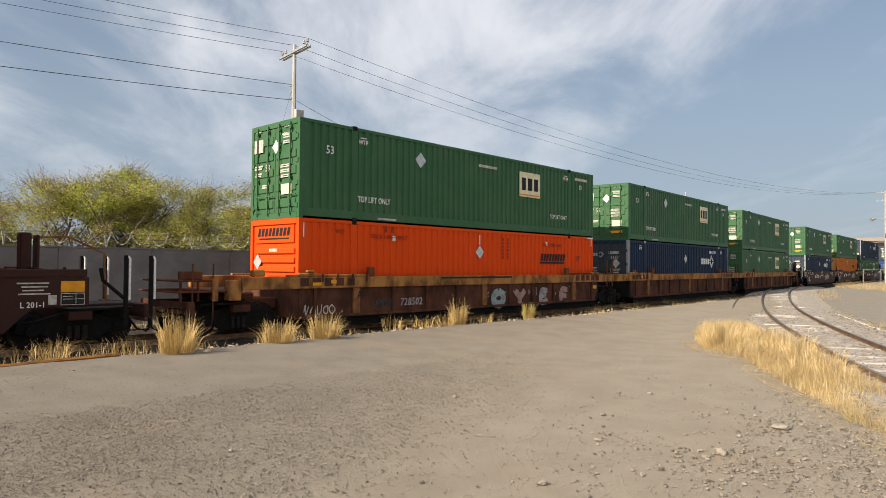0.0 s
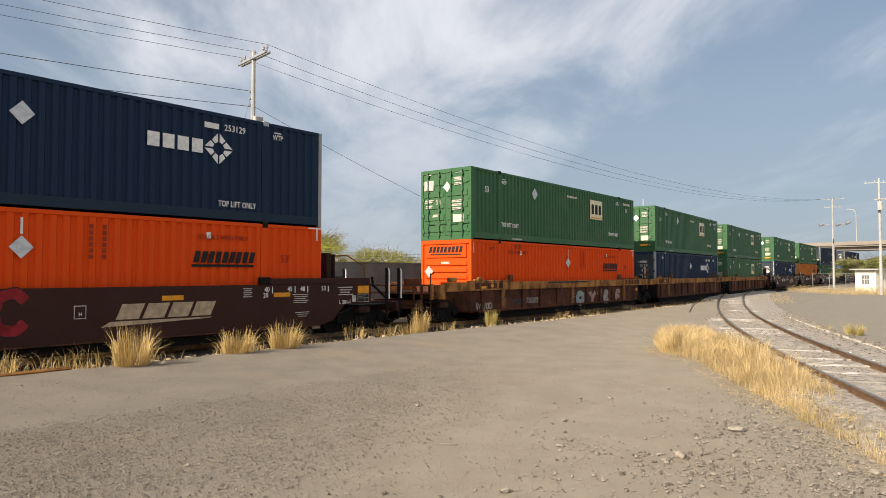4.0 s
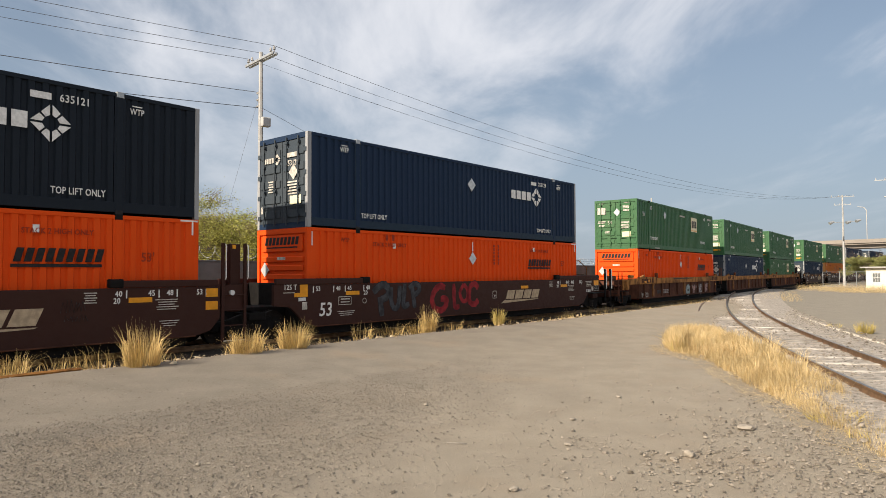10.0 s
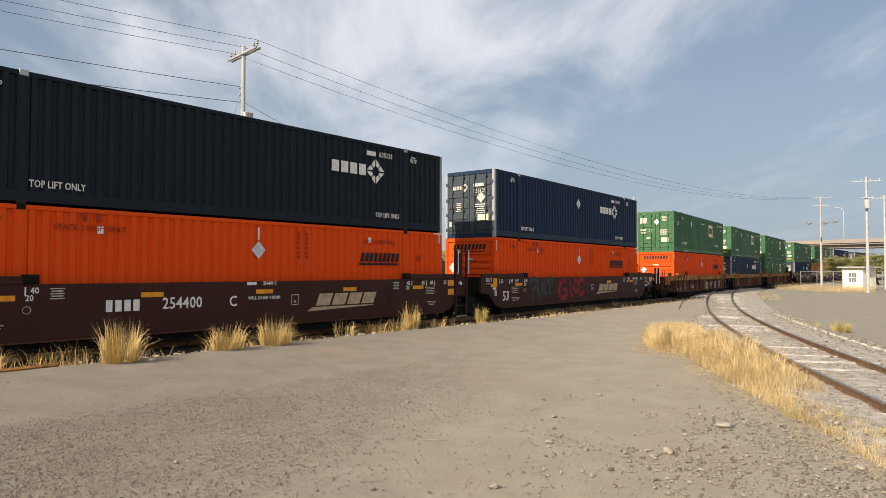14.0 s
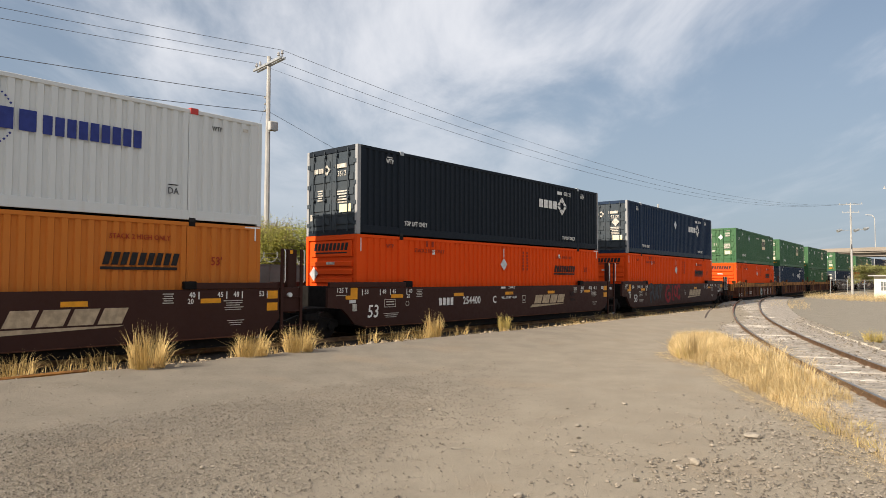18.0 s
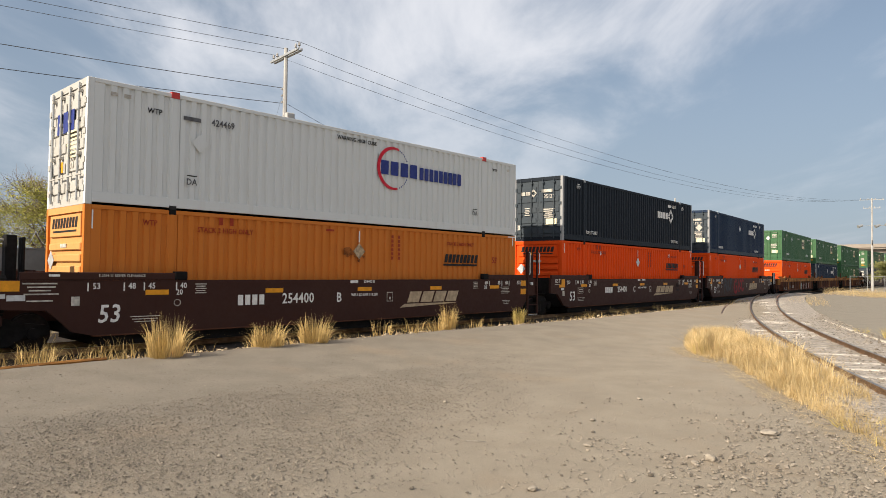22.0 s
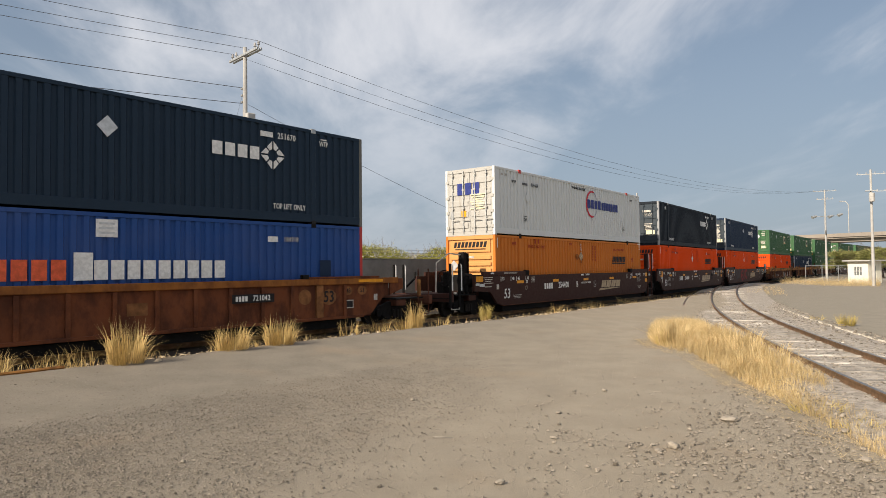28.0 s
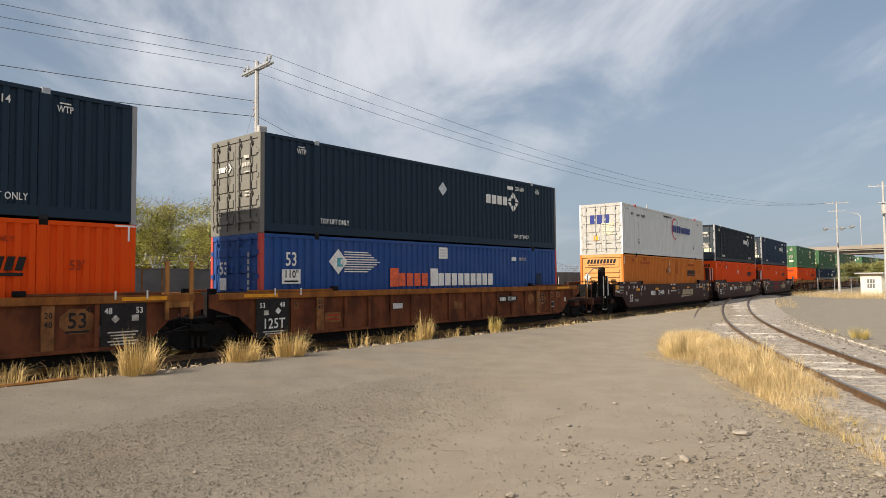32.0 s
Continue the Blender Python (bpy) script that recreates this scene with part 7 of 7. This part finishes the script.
for i, (x, y, n, h, sp_) in enumerate(((7.5, 17.9, 700, 0.66, 0.85), (8.1, 19.3, 420, 0.6, 0.7), (8.7, 19.6, 400, 0.6, 0.7), (9.2, 18.9, 380, 0.6, 0.7), (8.7, 17.0, 360, 0.62, 0.7), (8.2, 15.2, 300, 0.58, 0.6), (8.6, 16.2, 300, 0.65, 0.6), (7.9, 13.8, 240, 0.6, 0.6), (7.4, 12.6, 200, 0.55, 0.55), (7.1, 13.2, 160, 0.5, 0.5))):
    tuft("grass_tuft", x, y, 0.0, n, h, sp_, "straw", 300 + i, "bushy clump of golden dry grass beside the siding")
for i, (x, y) in enumerate(((6.0, 9.2), (5.9, 8.2), (7.3, 17.6))):
    tuft("grass_tuft", x, y, 0.0, 80, 0.2 if y < 12 else 0.5, 0.6, "weed", 350 + i, "low yellow-green grass clump beside the siding")
spots = []
while len(spots) < 1900:
    x, y = rng.uniform(3.6, 11), rng.uniform(5.6, 19)
    e = sum(in_poly(x + 0.45 * math.cos(k), y + 0.8 * math.sin(k), PATCH) for k in range(6)) / 6
    if 0.15 < e < 0.95 and x < siding(y) - 1.4:
        spots.append((x, y, 0.02, rng.uniform(0.08, 0.28)))
strip_grass("fallen_straw", spots, "pale_straw", 15, "bleached straw lying flat along the edge of the grass", 1.0, 3, 1.2)
for i, (x, y, n, h) in enumerate(((15.4, 22.1, 320, 0.5), (15.9, 24.5, 60, 0.25), (16.6, 21.0, 60, 0.3))):
    tuft("grass_tuft", x, y, 0.0, n, h, 0.4, "weed", 330 + i, "small yellow-green weed on the bare yard")
spots = []
for _ in range(3400):
    az, dist = rng.uniform(30.6, 37), rng.uniform(76, 90)
    spots.append((*polar(az, dist, 0.0), rng.uniform(0.4, 1.1)))
for _ in range(700):
    y = rng.uniform(44, 60)
    spots.append((siding(y) + rng.uniform(1.6, 4.5), y, 0.05, rng.uniform(0.2, 0.6)))
strip_grass("far_grass", spots, "straw", 14, "band of tall dry grass before the fence")


# ---- gravel and loose stones ----
def pebble(verts, faces, rng, x, y, z, s, squat=1.0):
    """A broken stone: an uneven five-sided foot, a smaller tilted crown and a chipped top."""
    a, k, n = rng.uniform(0, math.tau), len(verts), 5
    e, ca, sa_ = rng.uniform(0.55, 1.0), math.cos(a), math.sin(a)
    h = s * rng.uniform(0.55, 1.05) * squat
    tx, ty = rng.uniform(-.3, .3) * s, rng.uniform(-.3, .3) * s
    for ring, zz in ((1.0, -0.15 * h), (rng.uniform(0.55, 0.8), h)):
        for j in range(n):
            t = j * math.tau / n
            q = ring * rng.uniform(0.72, 1.2) * s
            px, py = math.cos(t) * q, math.sin(t) * q * e
            if zz > 0:
                px, py = px + tx, py + ty
            verts.append((x + px * ca - py * sa_, y + px * sa_ + py * ca, z + zz * (rng.uniform(0.6, 1.15) if zz > 0 else 1)))
    faces += [(k + j, k + (j + 1) % n, k + n + (j + 1) % n, k + n + j) for j in range(n)]
    faces.append(tuple(k + n + j for j in range(n)))


def gravel(name, count, seed, size, region, label, mat="gravel"):
    rng = random.Random(seed)
    verts, faces = [], []
    n = 0
    while n < count:
        x, y, dens = region(rng)
        if rng.random() > dens:
            continue
        n += 1
        pebble(verts, faces, rng, x, y, gz(x, y), size * min(2.6, math.exp(rng.gauss(0, 0.42))), 0.8 if mat == "aggregate" else 0.7)
    return tagged(raw(name, verts, faces, M[mat]), label, "gravel", kind="stuff")


def gravel_mat(name="mixed_gravel", k=1.0):
    m, nt, p = mat_base(name)
    geo = nt.nodes.new("ShaderNodeNewGeometry")
    c = mixc(nt, geo.outputs["Random Per Island"], (0.095 * k, 0.080 * k, 0.063 * k), (0.29 * k, 0.250 * k, 0.202 * k))
    nt.links.new(c, p.inputs["Base Color"])
    p.inputs["Roughness"].default_value = 0.95
    return m


M["gravel"] = gravel_mat()
M["aggregate"] = gravel_mat("dark_aggregate", 0.86)


def near_region(r):
    x, y, _ = polar(r.uniform(-180, 180), 27 * r.random() ** 0.8)
    d = 0.35 + 0.65 * smooth01((noise.noise((x * 0.5, y * 0.5, 0)) + 0.4) / 1.0)
    return x, y, 0 if lateral(x, y) < 3.6 else d * (1 - 0.6 * smooth01((math.hypot(x, y) - 7) / 15))


gravel("loose_gravel", 30000, 21, 0.0085, near_region, "scatter of small loose stones on the yard")


def stony_region(r):
    y = r.uniform(-4, 14)
    x = r.uniform(0.8, 7.5) - 0.28 * max(0, 5 - y)
    heap = max(math.exp(-((x - hx) / rx) ** 2 - ((y - hy) / ry) ** 2) for hx, hy, rx, ry in ((3.2, 6.9, 1.1, 1.2), (4.9, 8.2, 0.9, 1.1), (4.4, 6.6, 1.0, 1.0)))
    d = smooth01((noise.noise((x * 0.8, y * 0.8, 7)) * 0.55 + noise.noise((x * 2.5, y * 2.5, 1)) * 0.4 + 0.16 + 0.11 * (x + 0.28 * max(0, 5 - y) - 3.5) + 0.62 * heap) / 1.0) * smooth01((13.5 - y) / 6.5)
    return x, y, d


gravel("coarse_gravel", 9000, 22, 0.0145, stony_region, "drift of coarse grey gravel near the siding")
CRUST = ((-9.5, 10.2), (-5.5, 13.3), (-2.9, 14.3), (0.9, 18.2), (2.5, 17.4), (1.7, 13.0), (0.2, 9.2), (-0.7, 7.3), (-1.4, 5.6), (-3.2, 4.4), (-6.5, 6.0))


def crust_region(r):
    x, y = r.uniform(-9.5, 2.6), 4.4 + 14 * r.random() ** 1.5
    d = (0.6 + 0.4 * smooth01((noise.noise((x * 0.6, y * 0.6, 2)) + 0.5) / 1.0)) * (1 - 0.75 * smooth01((y - 10) / 7))
    e = sum(in_poly(x + q * math.cos(k * 0.9), y + 1.6 * q * math.sin(k * 0.9), CRUST) for k in range(7) for q in (0.5, 1.2)) / 14
    d *= 0.02 + 0.98 * e * e
    return x, y, d


gravel("exposed_aggregate", 62000, 23, 0.0076, crust_region, "crust of fine dark aggregate left where the asphalt has worn away", "aggregate")


def siding_gravel():
    rng = random.Random(5)
    verts, faces = [], []
    for _ in range(15000):
        y = -12 + 58 * rng.random()
        x = siding(y) + rng.uniform(-1.9, 3.0)
        s = 0.024 * math.exp(rng.gauss(0, 0.35))
        z = siding_z(x, y) - 0.135
        pebble(verts, faces, rng, x, y, z, s, 0.8)
    tagged(raw("siding_gravel", verts, faces, M["gravel"]), "broken grey stones between the siding rails", "gravel", kind="stuff")


siding_gravel()


def edge_litter():
    """Crumbs of asphalt, straw-coloured chaff and pale stones along the broken edge of the road."""
    rng = random.Random(77)
    verts, faces = [], []
    for _ in range(5600):
        s = -32 + 60 * rng.random() ** 1.4
        x, y, _z = on_track(s, rng.gauss(3.12, 0.17))
        r = 0.017 * math.exp(rng.gauss(0, 0.55))
        pebble(verts, faces, rng, x, y, 0.195 if rng.random() < 0.8 else 0.24, r, 0.8)
    tagged(raw("edge_litter", verts, faces, M["chaff"]), "crumbs, chaff and pale stones along the broken road edge", "debris", kind="stuff")


M["chaff"] = foliage("straw_chaff_and_stones", (0.22, 0.17, 0.12), (0.66, 0.54, 0.36), 0.0)
edge_litter()


def stone(x, y, r, seed, flat=0.6, label="pale rough stone lying on the yard"):
    rng = random.Random(seed)
    bm = bmesh.new()
    bmesh.ops.create_icosphere(bm, subdivisions=2, radius=r)
    for v in bm.verts:
        n = noise.noise(v.co * (2.2 / r) + Vector((seed, 0, 0))) * 0.35 + 1
        v.co = Vector((v.co.x * n * 1.25, v.co.y * n * 0.9, v.co.z * n * flat))
    ob = link("stone", bm, M["stone"])
    ob.matrix_basis = pose(x, y, gz(x, y) + r * flat * 0.45, 0, 0, rng.uniform(0, 360))
    return tagged(ob, label, "stone", group="loose stones")


for i, (x, y, r, f) in enumerate(((3.18, 7.63, 0.062, 0.8), (4.5, 8.88, 0.105, 0.4), (3.74, 8.44, 0.026, 0.7), (3.49, 11.26, 0.05, 0.4), (0.98, 6.54, 0.04, 0.7), (2.95, 7.5, 0.035, 0.6), (1.9, 8.2, 0.04, 0.5), (2.3, 9.6, 0.04, 0.5), (0.2, 10.8, 0.04, 0.5), (-2.4, 7.6, 0.03, 0.7), (5.6, 8.1, 0.06, 0.5), (5.0, 6.9, 0.06, 0.5), (1.55, 5.9, 0.03, 0.6))):
    stone(x, y, r, 400 + i, f)
bm = pipe([(0.42, 8.36, 0.012), (0.53, 8.31, 0.02), (0.66, 8.30, 0.012)], 0.005, 5)
tagged(link("twig", bm, M["tie"]), "short bleached twig on the ground", "twig")

# ---- sleepers, last ----
tie = bmesh.new()
box(tie, -0.11, 0.11, -1.25, 1.25, -0.16, 0)
bev(tie, 0.014)
t0 = None
for i, y in enumerate(np.arange(-18.52, 66, 0.56)):
    x = siding(y)
    th = math.degrees(math.atan2(1, (siding(y + 0.5) - siding(y - 0.5))))
    if t0 is None:
        t0 = part("sleeper", tie, M["tie"], siding_track)
        ob = t0
    else:
        ob = t0.copy()
        scene.collection.objects.link(ob)
    r2 = random.Random(i)
    ob.matrix_basis = pose(x + r2.uniform(-.06, .06), y, siding_z(x, y) - 0.108 + r2.uniform(-0.035, 0.0), 0, 0, th + r2.uniform(-2, 2))
for i, s in enumerate(np.arange(-34, 70, 0.6)):
    ob = t0.copy()
    scene.collection.objects.link(ob)
    ob.parent = main_line
    q = on_track(s)
    th = math.degrees(math.pi / 2 - float(np.interp(s, S_GRID, TH)))
    ob.matrix_basis = pose(q[0], q[1], RAIL_Z - 0.153, 0, 0, th)


# ---- motion of the train ----
RT = np.array([a for a, b in ROLLED])
RS = np.array([b for a, b in ROLLED])


def rolled(t):
    return float(np.interp(t, RT, RS))


def motions():
    ts = [i * 0.5 for i in range(65)]
    for offset, ob, z in TRAIN:
        walk(ob, [(t, car_pose(offset + rolled(t), z)) for t in ts])
    tw = [i * 0.2 for i in range(161)]
    for w in wheelsets:
        o = wheel_car[w.name]
        if -130 < o < 30:
            p = w.location.copy()
            walk(w, [(t, pose(p.x, p.y, p.z, 0, math.degrees(rolled(t) / 0.42) % 360, 0)) for t in tw])


motions()
